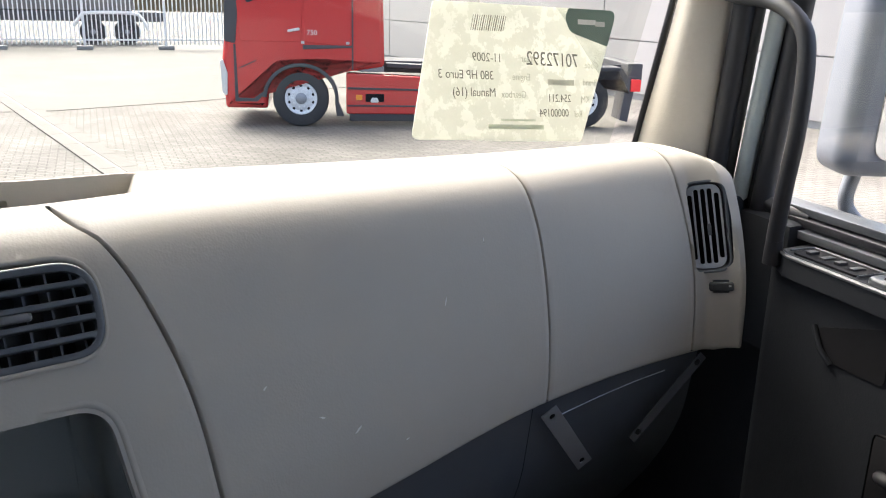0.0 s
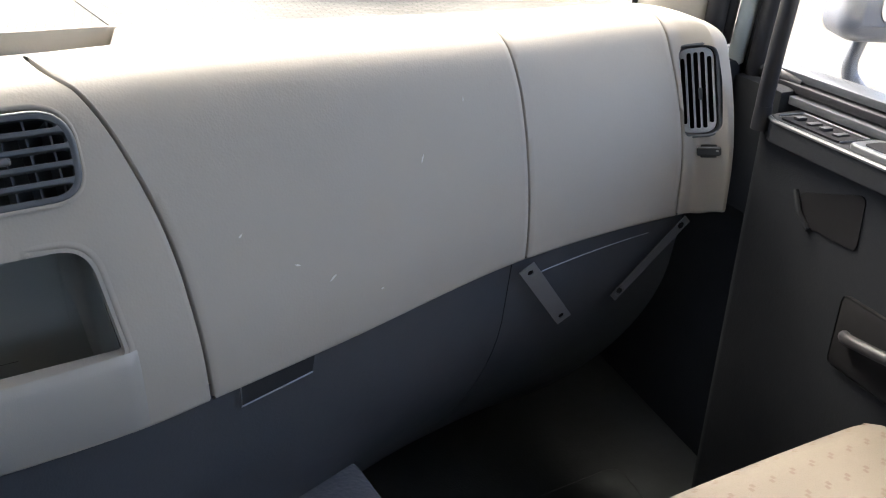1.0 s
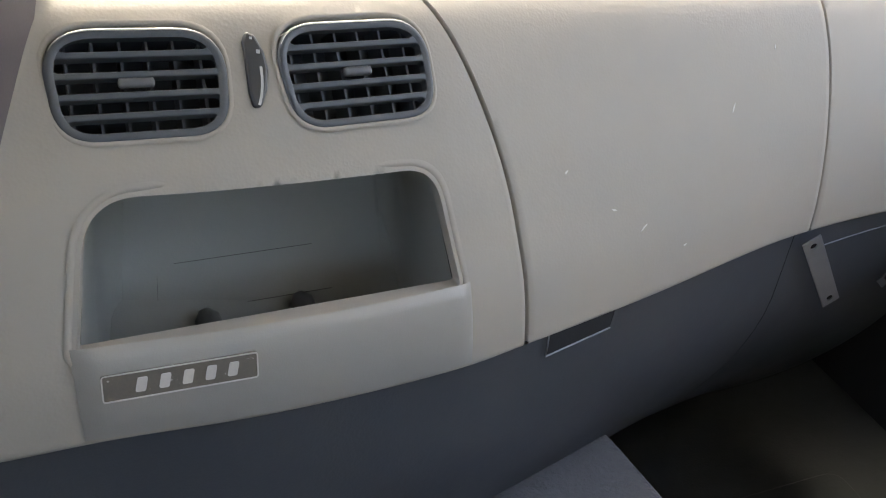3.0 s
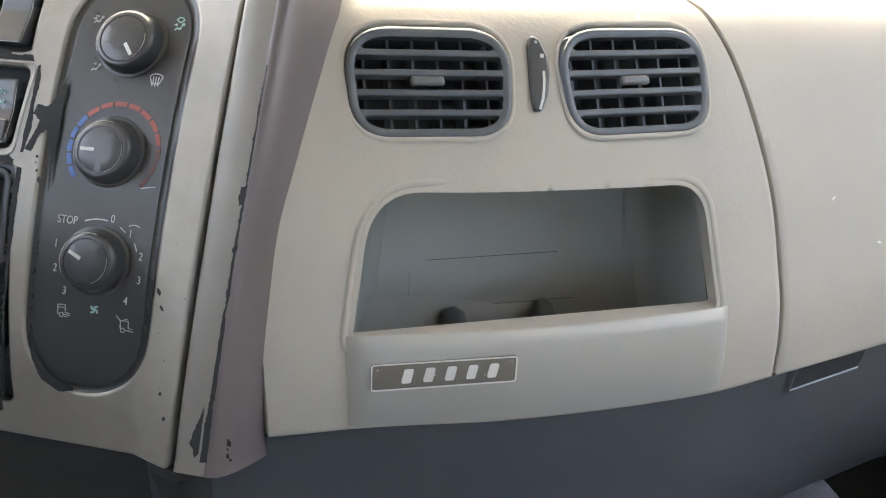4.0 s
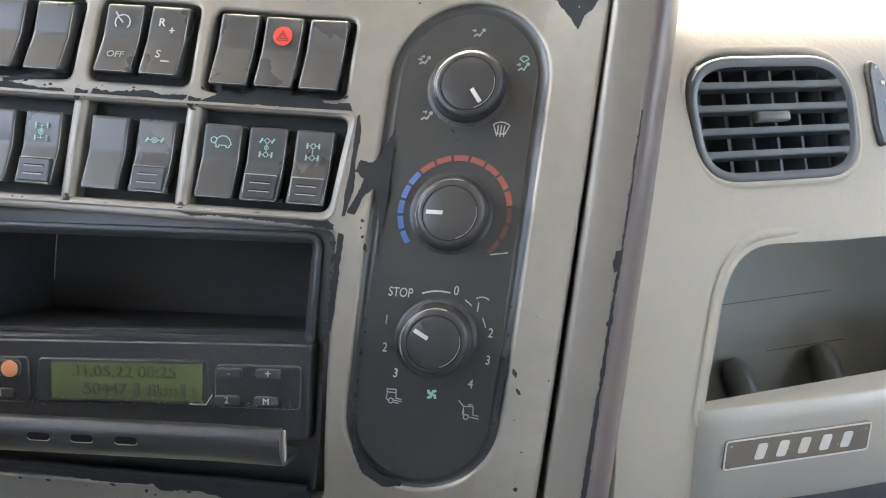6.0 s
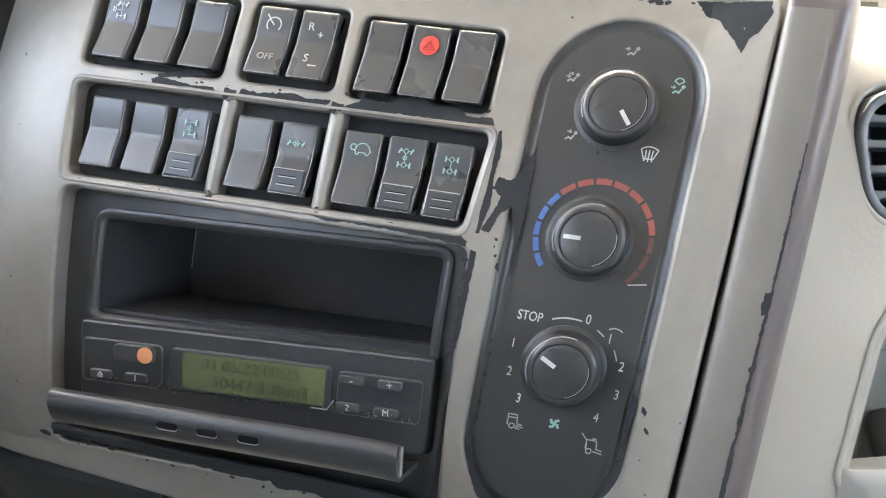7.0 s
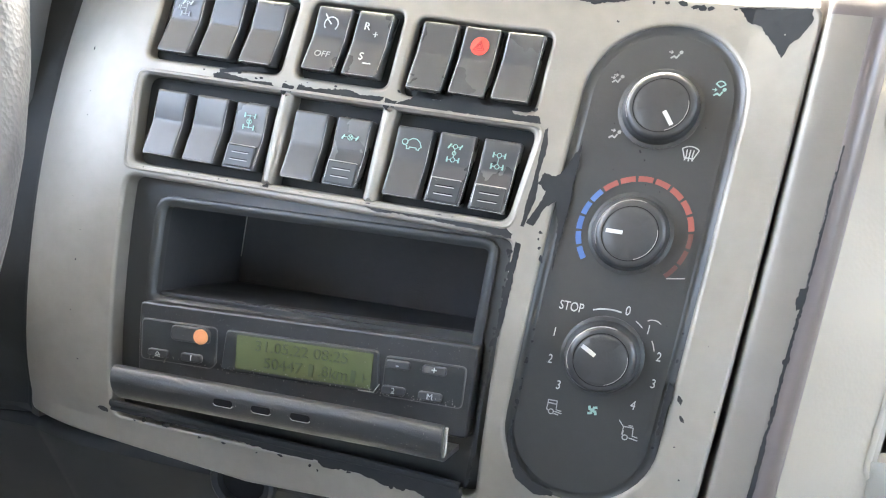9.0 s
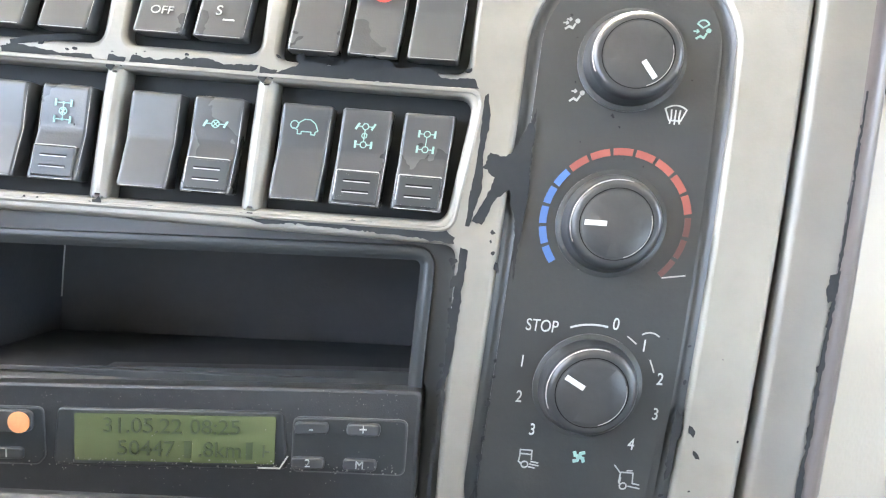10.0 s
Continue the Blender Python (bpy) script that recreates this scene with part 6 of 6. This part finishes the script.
            ln += [[(-0.0011, -0.0011), (0.0011, 0.0011)], [(-0.0011, 0.0011), (0.0011, -0.0011)]]
        elif icon == "cross_low":
            axle(0.0042, 0.0034, 28)
            axle(-0.0036, 0.0034)
            ln += [[(0, 0.0028), (0, -0.0022)], arc(0, 0.0003, 0.0011, 0, 360, 10)]
        elif icon == "two_axles":
            axle(0.0030, 0.0034)
            axle(-0.0036, 0.0034)
            ln.append([(0, 0.0018), (0, -0.0024)])
        elif icon == "lock":
            axle(0.0036, 0.0026, 28, 0.0008)
            axle(-0.0036, 0.0026, 0, 0.0004)
            ln += [[(0, 0.003), (0, -0.0036)], [(-0.0055, 0.0014), (-0.0055, -0.0014)], [(-0.0042, 0.0014), (-0.0042, -0.0014)], [(-0.0030, 0.0), (-0.0010, 0.0)]]
        sized = up @ Matrix.Translation((0, 0.0082, 0)) @ Matrix.Diagonal((0.88, 0.88, 1, 1))
        part("icon", strokes(ln, 0.00038), colour, s, m=sized)
        part("icon", strokes(wheels, 0.0009, over=0.05), colour, s, m=sized @ Matrix.Translation((0, 0, 0.00005)))


for x, icon, lab in ((-147, "lock", "black rocker switch with a pale axle symbol"), (-122.6, None, "black rocker switch, blank and worn"), (-97.6, None, "black rocker switch, blank and worn")):
    rocker(x, 85, 19.0, 35.5, icon, label=lab, colour=WHITE_INK)
rocker(-61.3, 86, 19.0, 35.2, "cruise", label="black rocker switch with speed dial symbol and OFF", colour=WHITE_INK)
rocker(-38.2, 86, 19.4, 35.2, "set", label="black rocker switch lettered R plus and S minus")
rocker(-2.2, 84.2, 19.0, 36.3, None, label="black rocker switch, blank and worn")
rocker(20.4, 84.2, 19.0, 36.0, "hazard", label="black rocker switch with a red hazard disc")
rocker(43.2, 84.2, 19.4, 35.6, None, label="black rocker switch, blank and worn")
for x, icon, lat, lab in ((-140.7, None, False, "black rocker switch, blank and shiny"), (-116.3, None, False, "black rocker switch, blank and shiny"), (-92.1, "axle3", True, "black locking rocker with a green axle symbol"),
                          (-58, None, False, "black rocker switch, blank and shiny"), (-34, "cross", True, "black locking rocker with a green axle symbol"),
                          (-0.5, "turtle", False, "black rocker switch with a green tortoise symbol"), (22.3, "cross_low", True, "black locking rocker with a green axle symbol"), (45.7, "two_axles", True, "black locking rocker with a green axle symbol")):
    rocker(x, 28.2, 19.0, 36.5, icon, lat, lab)

# ---- empty slot and tachograph ----
bay = thing("radio_bay", at(-42, -70).translation, "black console insert with an empty radio slot", "radio bay")
slot_m = at(-41.5, -39, -12, 2.6)
slot = rounded(mm([(-93, -26), (93, -26), (93, 26), (-93, 26)]), 0.003, 4)
plate_out = black_hole
inv_slot = C.inverted() @ slot_m
slot_c = [Vector((inv_slot @ Vector((p.x, p.y, 0))).to_2d()) for p in slot]
tach_m = at(-36.5, -92, -5.5, 4.2)
inv_t = C.inverted() @ tach_m
tach_hole = [Vector((inv_t @ Vector((p.x, p.y, 0))).to_2d()) for p in rounded(mm([(-98, -24), (98, -24), (98, 27.5), (-98, 27.5)]), 0.003, 4)]
part("backing", holed_plate(mm([(-205, -160), (178, -130), (172, 122), (-205, 122)]), [offset(slot_c, 0.0015), offset(tach_hole, 0.003)], 0.012, 0.0005), BLACK, console, smooth=False, m=C @ Matrix.Translation((0, 0, -0.019)))
part("insert_plate", holed_plate(offset(plate_out, 0.0015), [slot_c, tach_hole], 0.006, 0.0015), BLACK, bay, m=C @ Matrix.Translation((0, 0, -0.012)))
bm = bmesh.new()
rings(bm, [[(p.x, p.y, zz) for p in offset(slot, o)] for o, zz in ((0.006, 0.0), (0.0055, 0.002), (0.004, 0.0025), (0.0015, 0.0018), (0.0, 0.0))])
part("slot_frame", bm, BLACK, bay, m=slot_m)
bm = bmesh.new()
rings(bm, [[(p.x, p.y, zz) for p in offset(slot, o)] for o, zz in ((0.0005, 0.0), (-0.001, -0.10))], cap=True)
bmesh.ops.reverse_faces(bm, faces=bm.faces)
part("slot_lining", bm, SLOT, bay, m=slot_m)
# Pale lines paint highlights on the slot's inner corners.
part("corner_highlight", tube([(-0.0915, -0.006, -0.0985), (-0.0915, 0.024, -0.0985)], 0.0004, 5), EDGE, bay, "painted pale highlight on the slot corner", m=slot_m)
part("corner_highlight", tube([(0.0918, -0.020, -0.060), (0.0918, 0.002, -0.060)], 0.0003, 5), EDGE, bay, "painted pale highlight on the slot corner", m=slot_m)
part("slot_floor", slab(rounded(mm([(-92.5, -99), (92.5, -99), (92.5, -3), (-92.5, -3)]), 0.002, 3), -0.0256, -0.0236, 0.0005), SLOT, bay, smooth=False, m=slot_m @ Matrix(((1, 0, 0, 0), (0, 0, 1, 0), (0, 1, 0, 0), (0, 0, 0, 1))))

tacho = thing("tachograph", tach_m.translation, "dusty black tachograph with olive display and open drawer", "tachograph")
face = rounded(mm([(-97.5, -23.5), (97.5, -23.5), (97.5, 27), (-97.5, 27)]), 0.003, 4)
part("body", slab(face, -0.03, 0.004, 0.0015), BLACK_DUSTY, tacho, m=tach_m)
part("left_pod", slab(rounded(mm([(-95, -6.5), (-51, -6.5), (-48, -3), (-48.5, 17.5), (-95, 17.5)]), 0.003, 4), 0.003, 0.0050, 0.0008), BLACK, tacho, m=tach_m)
part("right_pod", slab(rounded(mm([(49, -7), (93, -7), (93, 15.5), (49, 15.5)]), 0.003, 4), 0.003, 0.0050, 0.0008), BLACK, tacho, m=tach_m)
for loop in (rounded(mm([(-95, -6.5), (-51, -6.5), (-48, -3), (-48.5, 17.5), (-95, 17.5)]), 0.003, 4), rounded(mm([(49, -7), (93, -7), (93, 15.5), (49, 15.5)]), 0.003, 4)):
    part("pod_edge", tube([(p.x, p.y, 0.0046) for p in loop], 0.00030, 5, True), PEG, tacho, "thin grey outline", m=tach_m)
part("display_frame", slab(rounded(mm([(-45, -6.5), (47.5, -6.5), (45, 17.5), (-43, 17.5)]), 0.003, 4), 0.003, 0.0052, 0.001), BLACK, tacho, m=tach_m)
disp = part("display", slab(rounded(mm([(-36, -4), (42.5, -4), (42.5, 15.5), (-36, 15.5)]), 0.001, 3), 0.0045, 0.0058), LCD, tacho, "olive green display with dark digits", m=tach_m)
lettering("display_text", "31.05.22 08:25", 0.0088, tach_m @ Matrix.Translation((0.002, 0.0105, 0.006)), LCD_INK, disp, width=1.04)
lettering("display_text", "50447", 0.0088, tach_m @ Matrix.Translation((-0.008, 0.0012, 0.006)), LCD_INK, disp, width=1.04)
lettering("display_text", ".8km", 0.0088, tach_m @ Matrix.Translation((0.021, 0.0012, 0.006)), LCD_INK, disp, width=1.0)
part("digit_bar", strokes([[(0.0085, -0.0014), (0.0085, 0.0040)]], 0.0028, 0.0058), LCD_INK, disp, m=tach_m)
part("digit_bar", strokes([[(0.0325, -0.0014), (0.0325, 0.0040)]], 0.0026, 0.0058), LCD_INK, disp, m=tach_m)
part("digit_bar", strokes([[(0.0380, -0.0010), (0.0380, 0.0036)], [(0.0380, 0.0012), (0.0402, 0.0012)]], 0.0006, 0.0058), LCD_INK, disp, m=tach_m)
# Painted glint on the lower right edge of the display frame.
part("display_glint", tube([(0.036, -0.0056, 0.0056), (0.0445, -0.0056, 0.0058), (0.0475, -0.0005, 0.0056)], 0.00038, 6), EDGE, tacho, m=tach_m)


def key(x, y, text, w=13, h=5.0, mat=KEY):
    k = part("key", slab(oval_box(w / 1000, h / 1000, h * 0.0004), 0.0045, 0.0068, 0.0008), mat, tacho, m=tach_m @ Matrix.Translation((x / 1000, y / 1000, 0)))
    if text == "^":
        part("mark", strokes([[(-0.0014, -0.0006), (0, 0.0012), (0.0014, -0.0006), (-0.0014, -0.0006)], [(-0.0014, -0.0015), (0.0014, -0.0015)]], 0.0005), WHITE_INK, k, m=tach_m @ Matrix.Translation((x / 1000, y / 1000, 0.0068)))
    elif text:
        lettering("mark", text, 0.0046 if text not in "+-" else 0.006, tach_m @ Matrix.Translation((x / 1000, y / 1000, 0.0070)), WHITE_INK, k)


key(-83.5, -1.8, "^")
key(-62.6, -1.7, "1")
key(56.2, 11.4, "-")
key(76.3, 11.4, "+")
key(55.4, -3, "2")
key(75.6, -3, "M")
key(-64, 11.8, "", 24, 9)
part("sticker", lathe([(0.0044, 0.0066), (0.0044, 0.0072), (0.0040, 0.0073)], 24), ORANGE, tacho, "round orange sticker", m=tach_m @ Matrix.Translation((-0.0572, 0.0114, 0)))
# drawer flap standing out below the keys
FL = [at(-122.5, -101.4, 39.5).translation, at(56.8, -92.6, 39.5).translation]
fu = (FL[1] - FL[0]).normalized()
fn = (C.to_3x3() @ Vector((0, 0, 1))).normalized()
fv = fn.cross(fu).normalized()
flap_m = Matrix.Translation((FL[0] + FL[1]) / 2) @ Matrix((fu, fv, fu.cross(fv))).transposed().to_4x4()
HW = (FL[1] - FL[0]).length / 2
prof = [(0.0, -0.0040), (-0.0004, -0.0014), (-0.0016, 0.0002), (-0.0045, 0.0016), (-0.0080, 0.0021), (-0.0115, 0.0015), (-0.0150, -0.0004), (-0.0180, -0.0034), (-0.0198, -0.0075), (-0.0225, -0.042), (-0.0195, -0.042), (-0.0170, -0.009), (-0.012, -0.0045), (-0.0030, -0.0050)]
bm = bmesh.new()
rings(bm, [[(xx, p[0], p[1]) for p in prof] for xx in (-HW, -HW + 0.001, HW - 0.001, HW)], cap=True, cap_first=True)
bmesh.ops.recalc_face_normals(bm, faces=bm.faces)
drawer = part("drawer_flap", bm, BLACK_DUSTY, tacho, "dusty open drawer flap", m=flap_m)
for x in (-0.0246, -0.0037, 0.0175):
    part("slot_mark", slab([p + Vector((x, -0.0088)) for p in oval_box(0.0104, 0.0036, 0.0017)], 0.0010, 0.0025), DARKHOLE, drawer, m=flap_m)
    part("slot_edge", tube(sorted([(x + p.x, -0.0088 + p.y, 0.0023) for p in oval_box(0.0108, 0.0042, 0.002) if p.y < -0.0006]), 0.00022, 5), EDGE, drawer, "pale lower rim", m=flap_m)
part("clip", box(HW - 0.0004, HW + 0.0012, -0.0165, -0.0015, -0.0072, -0.0035, 0.0005), material("clear_plastic_clip", (0.30, 0.30, 0.29), 0.25), drawer, m=flap_m)

# ---- heater control panel ----
heater = thing("heater_panel", at(CL_X, -20).translation, "black heater control panel with printed symbols", "control panel")
part("panel", slab(stadium, -0.010, -0.0015), BLACK, heater, smooth=False, m=C)
Z = -0.0014


def shrunk(lines, k):
    """Printed lines drawn k times as large about their middle."""
    xs, ys = [p[0] for l in lines for p in l], [p[1] for l in lines for p in l]
    mx, my = (min(xs) + max(xs)) / 2, (min(ys) + max(ys)) / 2
    return [[(mx + (a - mx) * k, my + (b - my) * k) for a, b in l] for l in lines]


def ink(name, lines, w, mat=WHITE_INK, over=0.3):
    part(name, strokes([[(a / 1000, b / 1000) for a, b in l] for l in lines], w / 1000, Z, over=over), mat, heater, m=C)


for t_, x, y, s_ in (("STOP", 99, -28.4, 6.4), ("0", 125.6, -25.2, 6.4), ("1", 137, -32.2, 6.4), ("2", 144.8, -44, 6.4), ("3", 145.5, -57.3, 6.4), ("4", 139, -69.8, 6.4), ("1", 94, -42.3, 6.4), ("2", 95, -56, 6.4), ("3", 102, -68.2, 6.4)):
    lettering("print", t_, s_ / 1000, at(x, y, Z * 1000 + 0.25), WHITE_INK, heater, width=0.78)
ink("dial_line", [arc(118.5, -50, 24.0, 112, 80, 6)], 0.7)
ink("dial_line", [arc(118.5, -50, 24.0, 60, 50, 4), arc(118.5, -50, 25.0, 31, 20, 4), arc(138.5, -32.0, 5.0, 125, 50, 6)], 0.5, EDGE)


def seated(x, y, arrows, mat=FAINT_INK):
    """A small seated figure sign with arrows: head ring, bent body, and the arrows that blow on it."""
    def sized(pts):
        return [(x + 0.72 * dx, y + 0.72 * dy) for dx, dy in pts]
    ink("symbol", [sized(arc(3.2, 1.9, 0.7, 0, 360, 10))], 0.8, mat)
    ink("symbol", [sized([(2.2, 0.2), (1.0, -2.2), (-0.8, -1.2), (-2.6, -2.6)])], 0.8, mat)
    for ax, ay in arrows:
        ink("symbol", [sized([(ax - 1.6, ay), (ax + 0.8, ay)]), sized([(ax, ay + 0.9), (ax + 0.9, ay), (ax, ay - 0.9)])], 0.5, mat)


seated(92.6, 85, ((-0.8, 2.6), (-2.4, 0.6)))
seated(117, 100.4, ((-3.0, 1.4),))
seated(98, 57.6, ((-0.6, 2.6),))
seated(140.8, 84.5, ((-2.6, 1.2),), GREEN_INK)
ink("symbol", [arc(141.0, 87.6, 2.2, 20, 160, 8) + [(138.9, 88.3), (141.0, 86.8), (143.1, 88.3)]], 0.6, GREEN_INK)
ink("symbol", shrunk([arc(135, 50.5, 7.2, 48, 132, 10) + [(130.2, 55.9), (132.4, 50.6), (137.6, 50.6), (139.8, 55.9)], [(133.0, 55.5), (133.3, 51.8), (132.8, 49.3)], [(135, 55.5), (135, 49.0)], [(137.0, 55.5), (136.7, 51.8), (137.2, 49.3)]], 0.8), 0.55)
ink("symbol", shrunk([[(98.5, -78.6), (98.2, -75.8), (103.4, -75.6), (103.9, -80.0)], [(98.5, -77.6), (103.6, -77.6)], [(98.5, -78.6), (98.3, -81.5), (99.4, -82.3)], arc(101.2, -82.6, 1.5, 0, 360, 10), [(103.4, -82.2), (107.4, -82.6)], [(103.8, -80.9), (107.0, -81.3)], [(103.2, -83.5), (105.8, -83.9)]], 0.84), 0.48, FAINT_INK)
ink("symbol", shrunk([[(133.6, -77.6), (136.6, -80.8)], [(136.8, -85.5), (136.8, -80.6), (142.2, -80.4), (142.8, -85.3)], [(137.2, -83.2), (137.2, -86)], arc(138.9, -87.0, 1.5, 0, 360, 10), [(141.2, -86.8), (146.2, -87.4)], [(142.8, -85.3), (145.8, -85.7)], [(139.4, -79.6), (141.6, -79.3)]], 0.84), 0.48, FAINT_INK)
ink("symbol", [[(121 + 0.4 * math.cos(radians(a)), -76.8 + 0.4 * math.sin(radians(a))), (121 + 1.5 * math.cos(radians(a + 14)), -76.8 + 1.5 * math.sin(radians(a + 14))), (121 + 2.5 * math.cos(radians(a - 12)), -76.8 + 2.5 * math.sin(radians(a - 12)))] for a in (60, 150, 240, 330)], 1.2, GREEN_INK)
for i in range(5):
    a = 212 - i * 16.6
    ink("cold_mark", [arc(119, 12.3, 26, a + 6.8, a - 6.8, 4)], 2.7, BLUE_INK, 0.02)
for i in range(10):
    a = 128 - i * 18.2
    ink("hot_mark", [arc(119, 12.3, 26, a + 7.6, a - 7.6, 4)], 2.7 if i < 7 else 2.2, RED_INK if i < 7 else FADED_RED, 0.02)
# a thumb mark by the last hot mark
ink("rubbed_arc", [[(139, -6.5), (147, -5.0)]], 0.5, EDGE)


def knob(x, y, angle, label):
    m = at(x, y, -1.5) @ Matrix.Diagonal((0.94, 0.94, 1, 1))
    k = thing("rotary_knob", m.translation, label, "knob", "heater knobs")
    part("base_ring", lathe([(0.0212, 0.0), (0.0212, 0.0008), (0.0196, 0.0014)], 48), BLACK, k, m=m)
    part("skirt", lathe([(0.0194, 0.001), (0.0186, 0.0030), (0.0178, 0.0085), (0.0172, 0.0108), (0.0162, 0.0121), (0.0150, 0.0126), (0.0138, 0.0126)], 64), KNOB, k, m=m)
    part("cap", lathe([(0.0135, 0.0116), (0.0133, 0.0124), (0.0126, 0.0127), (0.006, 0.0129), (0.001, 0.0129)], 48), KNOB, k, m=m)
    part("cap_ring", tube([(0.01365 * math.cos(2 * math.pi * i / 40), 0.01365 * math.sin(2 * math.pi * i / 40), 0.0126) for i in range(40)], 0.00022, 5, True), DARKHOLE, k, "thin groove", m=m)
    # Pale arcs painted where the knob's rim would catch light.
    part("rim_highlight", tube([(0.0169 * math.cos(radians(q)), 0.0169 * math.sin(radians(q)), 0.0113) for q in range(75, 215, 7)], 0.00024, 5), EDGE, k, "painted pale rim highlight", m=m)
    part("rim_highlight", tube([(0.0131 * math.cos(radians(q)), 0.0131 * math.sin(radians(q)), 0.0126) for q in range(-70, 20, 8)], 0.00014, 5), EDGE, k, "painted pale rim highlight", m=m)
    part("pointer", slab([Vector(p) for p in ((0.0036, -0.0010), (0.0118, -0.0010), (0.0118, 0.0010), (0.0036, 0.0010))], 0.0126, 0.0134), WHITE_INK, k, smooth=False, m=m @ Matrix.Rotation(radians(angle), 4, "Z"))


knob(116.6, 73.0, -52, "black rotary air direction knob with white pointer")
knob(117.6, 11.6, 181, "black rotary temperature knob with white pointer")
knob(119, -49.3, 153, "black rotary fan knob with white pointer")

# ---- below and left of the console ----
under = thing("lower_console", at(-60, -230).translation, "black lower console with a round power socket", "console")
part("panel", slab(rounded(mm([(-330, -420), (190, -420), (190, -164), (60, -160), (-176, -168), (-330, -180)]), 0.01, 4), -0.08, -0.012, 0.01), LOWER_BLACK, under, m=C)
part("socket_ring", lathe([(0.0205, -0.012), (0.0205, -0.006), (0.0185, -0.004), (0.0150, -0.005), (0.0145, -0.012)], 36), LOWER_BLACK, under, m=at(-64.5, -170.5, 2))
part("socket_hole", lathe([(0.0143, -0.013), (0.0140, -0.010)], 30), DARKHOLE, under, m=at(-64.5, -170.5, 2))
part("socket_rim", tube([(0.0168 * math.cos(radians(q)), 0.0168 * math.sin(radians(q)), -0.0042) for q in range(20, 170, 10)], 0.0004, 5), STEEL, under, "bright upper half of the rim", m=at(-64.5, -170.5, 2))

SHAPE = None
cluster = thing("instrument_binnacle", (-0.85, 0.66, 2.3), "dark instrument binnacle behind the steering wheel", "binnacle")
part("cowl", box(-1.2, -0.735, 0.62, 0.95, 2.0, 2.40, 0.03, 3), VENT, cluster)
part("cowl_top", box(-1.24, -0.71, 0.60, 1.1, 2.38, 2.42, 0.02, 3), BEIGE_LIP, cluster)

sw = thing("steering_wheel", (-0.80, 0.36, 2.3), "grey foam truck steering wheel", "steering wheel")
wm = Matrix.Translation((-0.815, 0.36, 2.332)) @ Matrix.Rotation(radians(52), 4, "X")
part("rim", tube([(0.235 * math.cos(2 * math.pi * i / 64), 0.235 * math.sin(2 * math.pi * i / 64), 0) for i in range(64)], 0.016, 16, True), RUBBER_RIM, sw, m=wm)
part("hub", slab(oval_box(0.16, 0.13, 0.03), -0.05, -0.005, 0.015), RUBBER_RIM, sw, m=wm)
for a in (200, 340):
    part("spoke", tube([(0.06 * math.cos(radians(a)), 0.06 * math.sin(radians(a)), -0.03), (0.225 * math.cos(radians(a)), 0.225 * math.sin(radians(a)), -0.004)], 0.014, 10), RUBBER_RIM, sw, m=wm)
part("column", tube([(0, 0, -0.04), (0, 0, -0.4)], 0.05, 14), BLACK, sw, m=wm)

SHAPE = bent(True)
# dust and crumbs lying on the tachograph and its drawer
bm = bmesh.new()
rnd = random.Random(55)
for i in range(520):
    on_flap = i % 4 == 0
    m = flap_m if on_flap else tach_m
    x, y, z = (rnd.uniform(-0.09, 0.09), rnd.uniform(-0.016, -0.001), 0.0022) if on_flap else (rnd.uniform(-0.09, 0.09), rnd.choice((rnd.uniform(0.019, 0.028), rnd.uniform(-0.02, 0.028), rnd.uniform(-0.0065, -0.002))), 0.0078)
    d = rnd.uniform(0.00006, 0.00020) * (2.0 if not on_flap and -0.007 < y < -0.0015 else 1.0)
    bm.faces.new([bm.verts.new(m @ Vector((x + d * c * rnd.uniform(0.5, 1.2), y + d * e * rnd.uniform(0.5, 1.2), z))) for c, e in ((-1, -1), (1, -1), (1, 1), (-1, 1))])
tagged(part("dust", bm, DUST, tacho, smooth=False), kind="stuff")

# black tube hiding the highlight on the insert's lower lip, with bared flakes beside
part("lip_cover", tube([(-0.150, -0.1385, -0.0012), (-0.05, -0.1378, -0.0012), (0.064, -0.1358, -0.0012)], 0.0027, 8), CHIP_AND_SHADE, console, m=C)
flake([(-150, -139), (-60, -138), (66, -136), (66, -143), (30, -144), (0, -142.5), (-40, -144), (-90, -142), (-150, -143)], 61)
flake([(64.5, -2), (67.5, -3), (68, -40), (66.5, -60), (65, -40)], 62, rough=0.4)
SHAPE = None
